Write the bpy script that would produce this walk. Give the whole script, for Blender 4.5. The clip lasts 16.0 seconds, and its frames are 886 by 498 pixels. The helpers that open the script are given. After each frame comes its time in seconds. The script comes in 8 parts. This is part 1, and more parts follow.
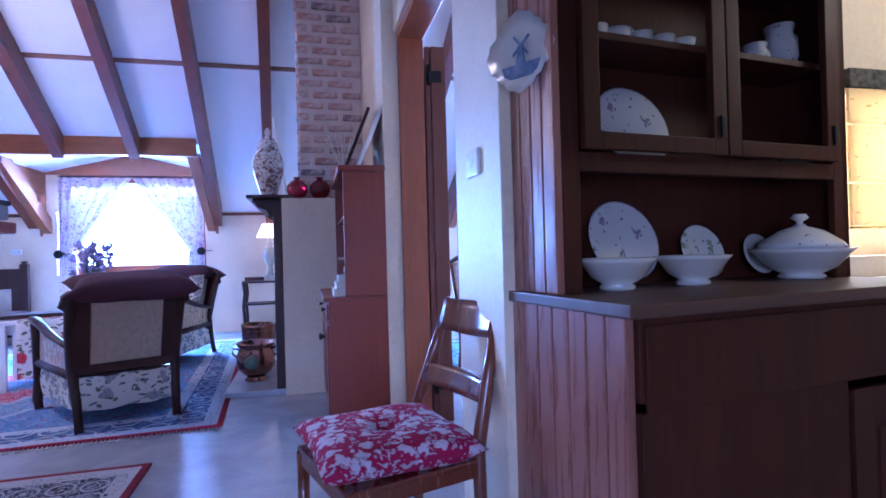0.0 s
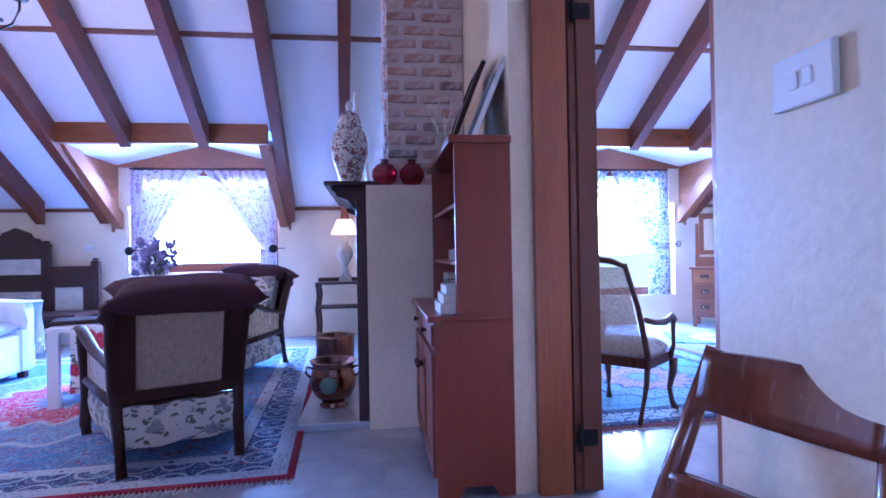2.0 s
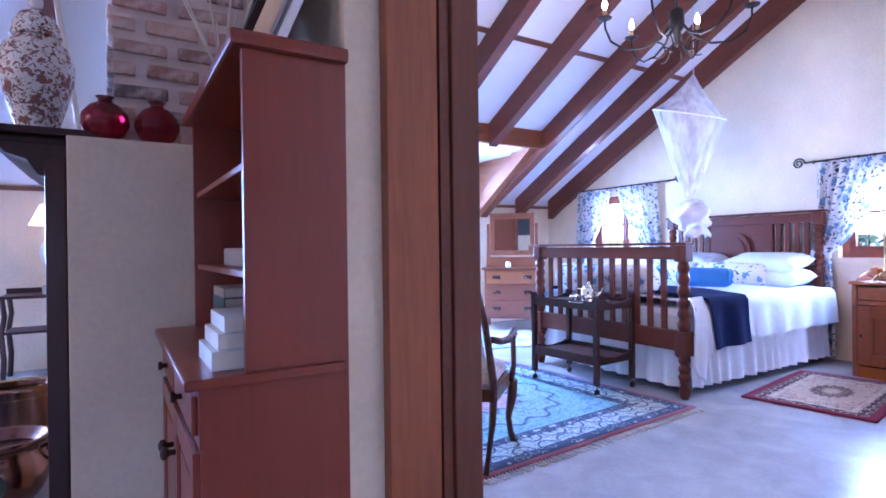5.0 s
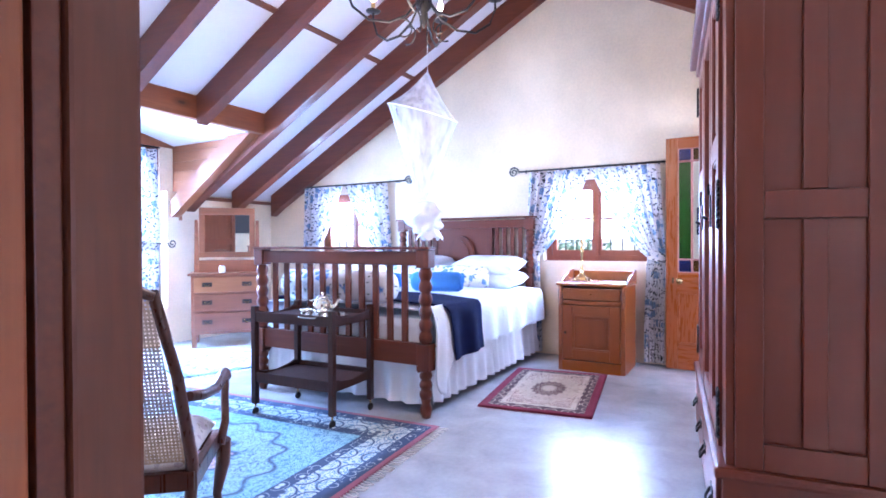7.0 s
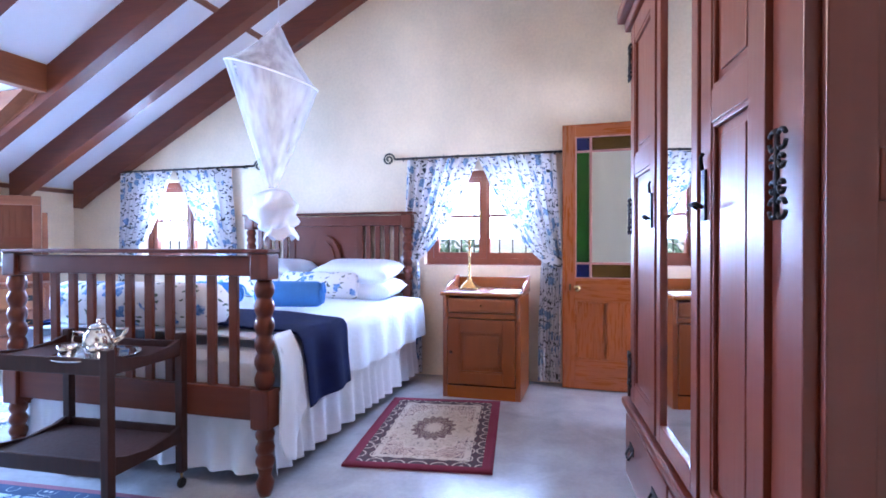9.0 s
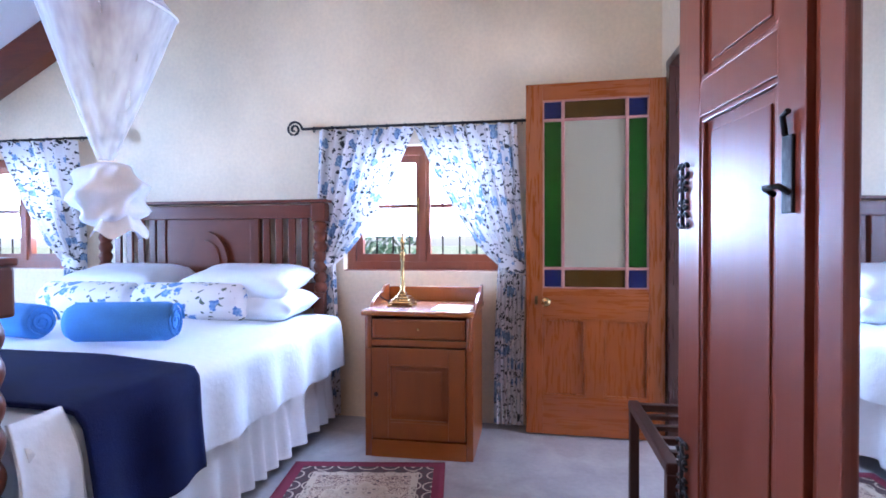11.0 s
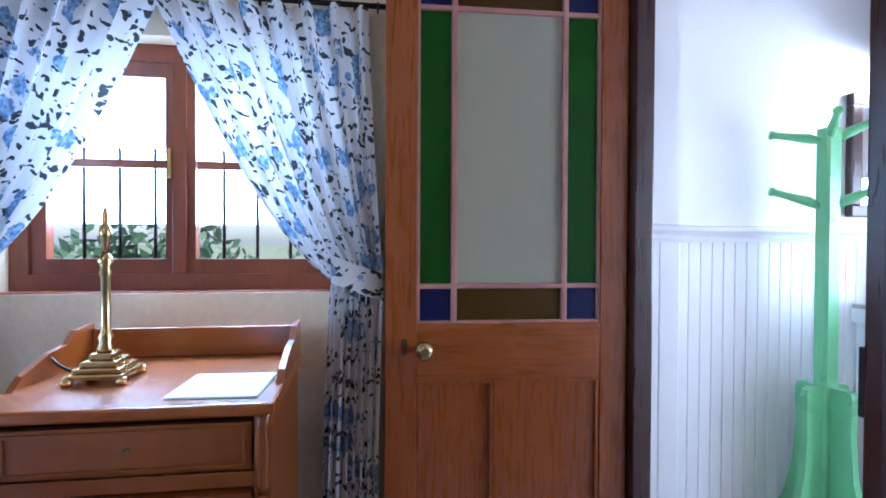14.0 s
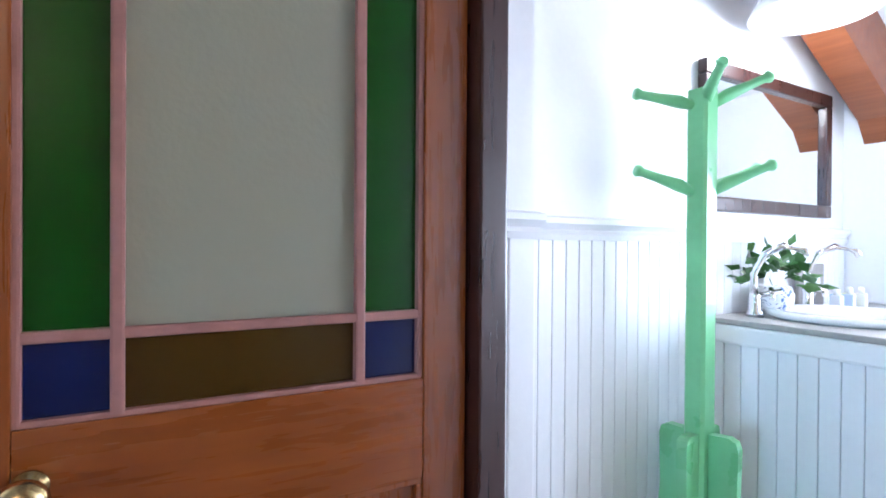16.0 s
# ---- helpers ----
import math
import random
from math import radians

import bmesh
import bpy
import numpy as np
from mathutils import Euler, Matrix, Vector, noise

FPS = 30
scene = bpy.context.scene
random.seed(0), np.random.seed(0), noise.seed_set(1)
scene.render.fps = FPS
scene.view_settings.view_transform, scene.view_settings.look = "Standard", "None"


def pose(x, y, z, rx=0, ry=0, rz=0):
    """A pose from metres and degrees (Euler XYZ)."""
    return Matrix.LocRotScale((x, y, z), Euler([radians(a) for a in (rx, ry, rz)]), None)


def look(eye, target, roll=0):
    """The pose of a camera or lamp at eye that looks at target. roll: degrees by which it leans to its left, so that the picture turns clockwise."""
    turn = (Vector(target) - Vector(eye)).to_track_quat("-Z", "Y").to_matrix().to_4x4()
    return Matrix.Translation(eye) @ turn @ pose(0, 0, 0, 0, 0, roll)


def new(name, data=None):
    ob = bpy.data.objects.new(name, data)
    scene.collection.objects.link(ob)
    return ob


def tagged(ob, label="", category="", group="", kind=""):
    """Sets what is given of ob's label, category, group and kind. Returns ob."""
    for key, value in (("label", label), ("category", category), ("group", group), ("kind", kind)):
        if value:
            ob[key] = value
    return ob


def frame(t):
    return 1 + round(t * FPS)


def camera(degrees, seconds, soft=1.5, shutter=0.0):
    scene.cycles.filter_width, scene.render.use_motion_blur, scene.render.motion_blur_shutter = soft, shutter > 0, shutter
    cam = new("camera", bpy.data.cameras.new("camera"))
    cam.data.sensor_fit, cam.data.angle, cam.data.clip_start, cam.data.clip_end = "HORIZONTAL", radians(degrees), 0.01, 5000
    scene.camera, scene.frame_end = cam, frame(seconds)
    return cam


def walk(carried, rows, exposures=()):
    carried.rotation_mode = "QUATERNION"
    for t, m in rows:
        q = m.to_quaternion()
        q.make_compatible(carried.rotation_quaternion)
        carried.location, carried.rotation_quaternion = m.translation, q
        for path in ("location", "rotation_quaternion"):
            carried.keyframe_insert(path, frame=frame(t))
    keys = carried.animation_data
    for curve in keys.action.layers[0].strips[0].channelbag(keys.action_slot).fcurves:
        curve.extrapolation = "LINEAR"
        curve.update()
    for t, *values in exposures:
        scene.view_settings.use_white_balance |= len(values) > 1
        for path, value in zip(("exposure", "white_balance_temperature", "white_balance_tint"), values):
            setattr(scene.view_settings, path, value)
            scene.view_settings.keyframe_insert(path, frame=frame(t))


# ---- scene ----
cam = camera(79.11, 16.0, soft=1.7)
# seconds, eye in metres, turn in degrees
ROWS = [
    (0.0, -0.010, -0.049, 1.040, 90.30, 1.54, -14.24),
    (0.5, -0.039, 0.186, 1.044, 90.29, 1.44, -10.75),
    (1.0, -0.068, 0.407, 1.058, 90.31, 1.30, -7.82),
    (1.5, -0.115, 0.623, 1.071, 90.31, 1.20, -7.12),
    (2.0, -0.143, 0.870, 1.066, 90.26, 1.03, -7.32),
    (2.5, -0.146, 1.095, 1.072, 90.23, 0.94, -8.14),
    (3.0, -0.159, 1.277, 1.069, 90.17, 0.85, -10.21),
    (3.5, -0.181, 1.442, 1.081, 90.09, 0.82, -15.40),
    (4.0, -0.158, 1.606, 1.068, 90.05, 0.75, -20.36),
    (4.5, -0.108, 1.752, 1.069, 89.99, 0.74, -25.18),
    (4.7, -0.087, 1.803, 1.069, 89.93, 0.73, -27.55),
    (6.8, 0.351, 2.338, 1.100, 89.43, 0.33, -57.99),
    (7.0, 0.403, 2.402, 1.103, 89.43, 0.26, -60.57),
    (7.5, 0.559, 2.493, 1.089, 89.43, 0.15, -65.97),
    (8.0, 0.789, 2.593, 1.092, 89.35, 0.15, -68.93),
    (8.5, 1.011, 2.676, 1.090, 89.44, 0.13, -70.85),
    (9.0, 1.248, 2.764, 1.106, 89.46, 0.09, -74.12),
    (9.5, 1.494, 2.826, 1.097, 89.45, 0.17, -76.23),
    (9.7, 1.600, 2.849, 1.101, 89.48, 0.20, -76.85),
    (11.8, 2.717, 3.030, 1.131, 88.80, 0.11, -82.98),
    (12.0, 2.810, 3.045, 1.134, 88.78, 0.09, -83.69),
    (12.5, 3.058, 3.067, 1.116, 88.69, 0.03, -85.46),
    (13.0, 3.327, 3.082, 1.110, 88.87, -0.07, -87.63),
    (13.5, 3.565, 3.084, 1.114, 88.98, -0.21, -91.80),
    (14.0, 3.819, 3.075, 1.096, 89.13, -0.26, -98.52),
    (14.5, 4.059, 3.022, 1.086, 89.49, -0.02, -102.52),
    (15.0, 4.257, 2.965, 1.086, 89.46, -0.12, -107.83),
    (15.5, 4.421, 2.904, 1.089, 89.60, -0.23, -114.84),
    (16.0, 4.581, 2.801, 1.080, 89.59, -0.41, -121.31),
]
walk(cam, [(t, pose(x, y, z, rx, ry, rz)) for t, x, y, z, rx, ry, rz in ROWS],
     exposures=[(0.0, 1.48, 4150, 41), (1.5, 1.34, 4220, 42), (3.0, 1.36, 4370, 45), (4.7, 1.44, 4600, 43), (7.0, 1.92, 5000, 32), (7.5, 1.66, 4700, 32), (8.5, 1.26, 4850, 28),
                (9.5, 1.55, 5200, 32), (12.0, 0.58, 5100, 23), (12.5, 0.26, 4950, 20), (13.0, 0.16, 4950, 19), (14.0, 0.52, 5000, 16), (15.0, 0.25, 4950, 12), (16.0, 0.70, 5350, 14)])

# ---- world and large lights ----
world = bpy.data.worlds.new("sky")
scene.world = world
world.use_nodes = True
wn = world.node_tree.nodes
sky = wn.new("ShaderNodeTexSky")
sky.sky_type = "NISHITA"
sky.sun_disc = False
sky.sun_elevation, sky.sun_rotation = radians(55), radians(200)
wn["Background"].inputs[1].default_value = 0.15
world.node_tree.links.new(sky.outputs[0], wn["Background"].inputs[0])


def lamp(name, kind, m, watts, colour, size=1.0, size_y=None):
    data = bpy.data.lights.new(name, kind)
    data.energy, data.color = watts, colour
    if kind == "AREA":
        data.shape, data.size, data.size_y = "RECTANGLE", size, size_y or size
    if kind == "POINT":
        data.shadow_soft_size = size
    ob = new(name, data)
    ob.matrix_world = m
    return ob


sun = bpy.data.lights.new("sun", "SUN")
sun.energy, sun.angle, sun.color = 5.0, radians(0.6), (1.0, 0.95, 0.88)
new("sun", sun).matrix_world = look((0, 0, 20), (3.9, 10.7, 0))
DAY = (0.62, 0.82, 1.0)
SKYBLUE = (0.54, 0.79, 1.0)
lamp("daylight_and_fill_lamp", "AREA", look((-2.25, 8.30, 1.5), (-2.2, 6.0, 0.25)), 200, SKYBLUE, 1.5, 1.2)
lamp("daylight_and_fill_lamp", "AREA", look((3.1, 8.30, 1.5), (3.1, 6.0, 0.25)), 180, SKYBLUE, 1.5, 1.2)
lamp("daylight_and_fill_lamp", "AREA", look((5.80, 3.66, 1.42), (0, 3.66, 1.05)), 45, DAY, 0.9, 0.54)
lamp("daylight_and_fill_lamp", "AREA", look((5.80, 6.62, 1.42), (0, 6.6, 1.05)), 40, DAY, 0.9, 0.54)
# bathroom fill light in an added window opening out of view
lamp("daylight_and_fill_lamp", "AREA", look((4.45, 0.33, 1.15), (4.9, 3, 1.3)), 26, (0.93, 0.97, 1.0), 0.9, 0.7)
# added behind the kitchen blind to make it glow; no daylight reaches this niche
lamp("daylight_and_fill_lamp", "AREA", look((2.25, 1.64, 1.30), (2.25, 0, 1.30)), 3.0, (0.96, 0.88, 0.46), 0.46, 0.56)
# frontal fill for the sitting room, from an added south opening out of view
lamp("daylight_and_fill_lamp", "AREA", look((-1.2, -2.95, 1.4), (-1.0, 3, 1.2)), 14, (0.85, 0.93, 1.0), 1.8, 1.2)


# ---- materials ----
def nodes(name):
    m = bpy.data.materials.new(name)
    m.use_nodes = True
    nt = m.node_tree
    return m, nt, nt.nodes["Principled BSDF"]


def add(nt, kind, **sets):
    n = nt.nodes.new("ShaderNode" + kind)
    for k, v in sets.items():
        n.inputs[k.replace("_", " ")].default_value = v
    return n


def ramp(nt, fac, stops):
    r = nt.nodes.new("ShaderNodeValToRGB")
    els = r.color_ramp.elements
    while len(els) < len(stops):
        els.new(0.5)
    for e, (p, c) in zip(els, stops):
        e.position, e.color = p, (*c, 1)
    nt.links.new(fac, r.inputs[0])
    return r.outputs[0]


def mix(nt, fac, a, b, mode="MIX"):
    n = nt.nodes.new("ShaderNodeMix")
    n.data_type, n.blend_type = "RGBA", mode
    for sock, v in ((n.inputs[0], fac), (n.inputs[6], a), (n.inputs[7], b)):
        if isinstance(v, bpy.types.NodeSocket):
            nt.links.new(v, sock)
        elif isinstance(v, (int, float)):
            sock.default_value = v
        else:
            sock.default_value = (*v, 1)
    return n.outputs[2]


def coords(nt, scale=(1, 1, 1), rot=(0, 0, 0), which="Object"):
    tc = nt.nodes.new("ShaderNodeTexCoord")
    mp = nt.nodes.new("ShaderNodeMapping")
    mp.inputs["Scale"].default_value = scale
    mp.inputs["Rotation"].default_value = rot
    nt.links.new(tc.outputs[which], mp.inputs[0])
    return mp.outputs[0]


def noise_tex(nt, vec, scale, detail=4, distort=0.0):
    n = add(nt, "TexNoise", Scale=scale, Detail=detail, Distortion=distort)
    nt.links.new(vec, n.inputs["Vector"])
    return n.outputs[0]


def math_node(nt, op, a, b=0.0, clamp=False):
    n = nt.nodes.new("ShaderNodeMath")
    n.operation, n.use_clamp = op, clamp
    for sock, v in zip(n.inputs, (a, b)):
        if isinstance(v, bpy.types.NodeSocket):
            nt.links.new(v, sock)
        else:
            sock.default_value = v
    return n.outputs[0]


def bump(nt, bsdf, height, strength, distance=0.01):
    b = add(nt, "Bump", Strength=strength, Distance=distance)
    nt.links.new(height, b.inputs["Height"])
    nt.links.new(b.outputs[0], bsdf.inputs["Normal"])


def plain(name, colour, rough=0.5, metal=0.0, vary=0.15, scale=6.0, relief=0.15, fine=60.0, coat=0.0):
    m, nt, p = nodes(name)
    v = coords(nt)
    a, b = noise_tex(nt, v, scale), noise_tex(nt, v, fine)
    lo = tuple(c * (1 - vary) for c in colour)
    hi = tuple(min(1, c * (1 + vary * 0.6)) for c in colour)
    c = ramp(nt, a, [(0.3, lo), (0.7, hi)])
    c = mix(nt, 0.25, c, ramp(nt, b, [(0.3, lo), (0.7, hi)]))
    nt.links.new(c, p.inputs["Base Color"])
    p.inputs["Metallic"].default_value = metal
    p.inputs["Coat Weight"].default_value = coat
    r = math_node(nt, "MULTIPLY_ADD", a, 0.2)
    r.node.inputs[2].default_value = rough - 0.1
    nt.links.new(r, p.inputs["Roughness"])
    bump(nt, p, b, relief, 0.004)
    return m


def wood(name, dark, mid, light, rough=0.4, axis=2, scale=1.0, coat=0.15, knots=True, tone=1.0, grain=0.35):
    m, nt, p = nodes(name)
    dark, mid, light = [(r * 0.88 * tone, g * 0.62 * tone, b * 0.50 * tone) for r, g, b in (dark, mid, light)]
    dark = tuple(0.45 * a + 0.55 * b for a, b in zip(dark, mid))
    light = tuple(0.6 * a + 0.4 * b for a, b in zip(light, mid))
    s = [9.0 * scale] * 3
    s[axis] = 0.7 * scale
    oi = nt.nodes.new("ShaderNodeObjectInfo")
    v = coords(nt, s)
    sh = nt.nodes.new("ShaderNodeVectorMath")
    sh.operation = "ADD"
    nt.links.new(v, sh.inputs[0])
    sc = nt.nodes.new("ShaderNodeVectorMath")
    sc.operation = "SCALE"
    sc.inputs[0].default_value = (13.1, 7.7, 5.3)
    nt.links.new(oi.outputs["Random"], sc.inputs["Scale"])
    nt.links.new(sc.outputs[0], sh.inputs[1])
    v = sh.outputs[0]
    g = noise_tex(nt, v, 1.6, 6, 1.2)
    f = noise_tex(nt, v, 9.0, 3, 0.3)
    c = ramp(nt, g, [(0.28, dark), (0.5, mid), (0.72, light)])
    c = mix(nt, grain, c, ramp(nt, f, [(0.35, dark), (0.65, light)]))
    if knots:
        big = coords(nt, [2.2 if i != axis else 0.9 for i in range(3)])
        k = add(nt, "TexVoronoi", Scale=1.3)
        nt.links.new(big, k.inputs["Vector"])
        kf = ramp(nt, k.outputs["Distance"], [(0.03, (1, 1, 1)), (0.05, (0.55, 0.55, 0.55)), (0.13, (0, 0, 0))])
        c = mix(nt, kf, c, tuple(x * 0.35 for x in dark))
    nt.links.new(c, p.inputs["Base Color"])
    r = math_node(nt, "MULTIPLY_ADD", f, 0.6 * grain)
    r.node.inputs[2].default_value = rough - 0.3 * grain
    nt.links.new(r, p.inputs["Roughness"])
    p.inputs["Coat Weight"].default_value = coat
    p.inputs["Coat Roughness"].default_value = 0.25
    bump(nt, p, g, 0.28 * grain, 0.003)
    return m


def emit(name, colour, strength):
    m, nt, p = nodes(name)
    p.inputs["Base Color"].default_value = (*colour, 1)
    p.inputs["Emission Color"].default_value = (*colour, 1)
    p.inputs["Emission Strength"].default_value = strength
    return m


def glass(name, colour, rough=0.0, weight=1.0):
    m, nt, p = nodes(name)
    p.inputs["Base Color"].default_value = (*colour, 1)
    p.inputs["Transmission Weight"].default_value = weight
    p.inputs["Roughness"].default_value = rough
    p.inputs["IOR"].default_value = 1.45
    if rough > 0.1:
        bump(nt, p, noise_tex(nt, coords(nt), 90, 2), 0.3, 0.002)
    return m


def cloth(name, ground, blooms, leaf, scale=7.0, thin=0.0, amount=0.5, few=0.0):
    """A woven cloth with printed flowers and leaves."""
    m, nt, p = nodes(name)
    v = coords(nt)
    w = add(nt, "TexNoise", Scale=scale * 1.5, Detail=2)
    nt.links.new(v, w.inputs["Vector"])
    vv = nt.nodes.new("ShaderNodeVectorMath")
    vv.operation = "MULTIPLY_ADD"
    nt.links.new(w.outputs[1], vv.inputs[0])
    vv.inputs[1].default_value = (0.09, 0.09, 0.09)
    nt.links.new(v, vv.inputs[2])
    big = add(nt, "TexVoronoi", Scale=scale, Randomness=0.9)
    nt.links.new(vv.outputs[0], big.inputs["Vector"])
    small = add(nt, "TexVoronoi", Scale=scale * 2.2)
    lean = nt.nodes.new("ShaderNodeMapping")
    lean.inputs["Rotation"].default_value = (0.5, 0.7, 0.4)
    lean.inputs["Scale"].default_value = (0.75, 0.9, 1.7)
    nt.links.new(vv.outputs[0], lean.inputs[0])
    nt.links.new(lean.outputs[0], small.inputs["Vector"])
    petals = noise_tex(nt, v, scale * 7, 2)
    bf = ramp(nt, math_node(nt, "ADD", big.outputs["Distance"], math_node(nt, "MULTIPLY", petals, 0.25)), [(amount * 0.78, (1, 1, 1)), (amount * 0.88, (0, 0, 0))])
    lf = ramp(nt, math_node(nt, "ADD", small.outputs["Distance"], math_node(nt, "MULTIPLY", petals, 0.12)), [(amount * 0.62, (1, 1, 1)), (amount * 0.72, (0, 0, 0))])
    if few:
        bf = math_node(nt, "MULTIPLY", bf, math_node(nt, "GREATER_THAN", big.outputs["Color"], few))
    bloom = ramp(nt, petals, [(0.35, blooms[0]), (0.65, blooms[1])])
    c = mix(nt, lf, ground, mix(nt, petals, leaf, tuple(x * 0.45 for x in leaf)))
    c = mix(nt, bf, c, bloom)
    nt.links.new(c, p.inputs["Base Color"])
    p.inputs["Roughness"].default_value = 0.85
    p.inputs["Specular IOR Level"].default_value = 0.2
    weave = noise_tex(nt, v, 350, 1)
    bump(nt, p, weave, 0.2, 0.002)
    if thin:
        tr = nt.nodes.new("ShaderNodeBsdfTranslucent")
        nt.links.new(c, tr.inputs[0])
        ms = nt.nodes.new("ShaderNodeMixShader")
        ms.inputs[0].default_value = thin
        out = nt.nodes["Material Output"]
        nt.links.new(p.outputs[0], ms.inputs[1])
        nt.links.new(tr.outputs[0], ms.inputs[2])
        nt.links.new(ms.outputs[0], out.inputs[0])
    return m


def rug_material(name, hx, hy, field, border, line, motif, edge, medal, scale=1.0, rim=0.035, pat=None):
    """An oriental rug lying in its own xy plane: edge, guard stripes, border with rosettes, field with a medallion."""
    m, nt, p = nodes(name)
    pat = pat or scale
    tc = nt.nodes.new("ShaderNodeTexCoord")
    sp = nt.nodes.new("ShaderNodeSeparateXYZ")
    nt.links.new(tc.outputs["Object"], sp.inputs[0])
    ax, ay = math_node(nt, "ABSOLUTE", sp.outputs[0]), math_node(nt, "ABSOLUTE", sp.outputs[1])
    dx, dy = math_node(nt, "SUBTRACT", hx, ax), math_node(nt, "SUBTRACT", hy, ay)
    d = math_node(nt, "MINIMUM", dx, dy)
    cv = nt.nodes.new("ShaderNodeCombineXYZ")
    nt.links.new(ax, cv.inputs[0])
    nt.links.new(ay, cv.inputs[1])
    vor = add(nt, "TexVoronoi", Scale=16 / pat, Randomness=0.7)
    nt.links.new(cv.outputs[0], vor.inputs["Vector"])
    vor2 = add(nt, "TexVoronoi", Scale=7 / pat, Randomness=0.15)
    nt.links.new(cv.outputs[0], vor2.inputs["Vector"])
    nz = noise_tex(nt, cv.outputs[0], 26 / pat, 3, 1.5)
    scroll = ramp(nt, nz, [(0.46, (0, 0, 0)), (0.48, (1, 1, 1)), (0.52, (1, 1, 1)), (0.54, (0, 0, 0))])
    dots = ramp(nt, vor.outputs["Distance"], [(0.18, (1, 1, 1)), (0.24, (0, 0, 0)), (0.44, (0, 0, 0)), (0.47, (1, 1, 1)), (0.50, (0, 0, 0))])
    ring = ramp(nt, vor2.outputs["Distance"], [(0.10, (1, 1, 1)), (0.14, (0, 0, 0)), (0.36, (0, 0, 0)), (0.39, (1, 1, 1)), (0.43, (1, 1, 1)), (0.46, (0, 0, 0))])
    fieldc = mix(nt, scroll, field, motif[0])
    fieldc = mix(nt, dots, fieldc, motif[1])
    # medallion: an ellipse with a scalloped rim
    rx, ry = math_node(nt, "DIVIDE", sp.outputs[0], hx * 0.62), math_node(nt, "DIVIDE", sp.outputs[1], hy * 0.62)
    rr = math_node(nt, "SQRT", math_node(nt, "ADD", math_node(nt, "MULTIPLY", rx, rx), math_node(nt, "MULTIPLY", ry, ry)))
    ang = math_node(nt, "ARCTAN2", ry, rx)
    rr = math_node(nt, "ADD", rr, math_node(nt, "MULTIPLY", math_node(nt, "SINE", math_node(nt, "MULTIPLY", ang, 16)), 0.05))
    medc = ramp(nt, rr, [(0.18, medal[1]), (0.2, line), (0.24, medal[0]), (0.52, medal[0]), (0.55, line), (0.62, medal[1]), (0.9, medal[1]), (0.93, line), (0.97, field)])
    medc = mix(nt, math_node(nt, "MULTIPLY", scroll, 0.8), medc, line)
    medc = mix(nt, math_node(nt, "MULTIPLY", dots, 0.7), medc, motif[1])
    inside = math_node(nt, "LESS_THAN", rr, 0.97)
    fieldc = mix(nt, inside, fieldc, medc)
    borderc = mix(nt, scroll, border, motif[0])
    borderc = mix(nt, ring, borderc, line)
    borderc = mix(nt, math_node(nt, "MULTIPLY", dots, 0.6), borderc, motif[1])
    w = scale
    def band(a, b):
        return math_node(nt, "MULTIPLY", math_node(nt, "GREATER_THAN", d, a * w), math_node(nt, "LESS_THAN", d, b * w))
    c = mix(nt, math_node(nt, "LESS_THAN", d, 0.36 * w), fieldc, borderc)
    guard = mix(nt, dots, line, border)
    for a, b in ((0.05, 0.11), (0.30, 0.36)):
        c = mix(nt, band(a, b), c, guard)
    for a, b in ((0.035, 0.05), (0.11, 0.12), (0.29, 0.30), (0.36, 0.37)):
        c = mix(nt, band(a, b), c, line)
    c = mix(nt, math_node(nt, "LESS_THAN", d, rim * w), c, edge)
    worn = noise_tex(nt, tc.outputs["Object"], 3.0, 4)
    c = mix(nt, math_node(nt, "MULTIPLY", worn, 0.10), c, (0.45, 0.43, 0.42))
    nt.links.new(c, p.inputs["Base Color"])
    p.inputs["Roughness"].default_value = 0.95
    p.inputs["Specular IOR Level"].default_value = 0.1
    bump(nt, p, noise_tex(nt, tc.outputs["Object"], 260, 2), 0.5, 0.004)
    return m


def cane_material(name):
    """Woven cane with real holes between the strands."""
    m, nt, p = nodes(name)
    v = coords(nt, (1, 1, 1), (0, radians(45), 0))
    p.inputs["Base Color"].default_value = (0.55, 0.42, 0.27, 1)
    p.inputs["Roughness"].default_value = 0.5
    sp = nt.nodes.new("ShaderNodeSeparateXYZ")
    tc = nt.nodes.new("ShaderNodeTexCoord")
    nt.links.new(tc.outputs["Object"], sp.inputs[0])
    def wave(s):
        f = math_node(nt, "FRACT", math_node(nt, "MULTIPLY", s, 75.0))
        return math_node(nt, "MULTIPLY", math_node(nt, "GREATER_THAN", f, 0.30), math_node(nt, "LESS_THAN", f, 0.72))
    hole = math_node(nt, "MULTIPLY", wave(sp.outputs[0]), wave(sp.outputs[2]))
    a = math_node(nt, "SUBTRACT", 1.0, math_node(nt, "MULTIPLY", hole, 0.95))
    nt.links.new(a, p.inputs["Alpha"])
    nt.links.new(ramp(nt, noise_tex(nt, v, 40), [(0.3, (0.42, 0.30, 0.18)), (0.7, (0.66, 0.52, 0.36))]), p.inputs["Base Color"])
    return m


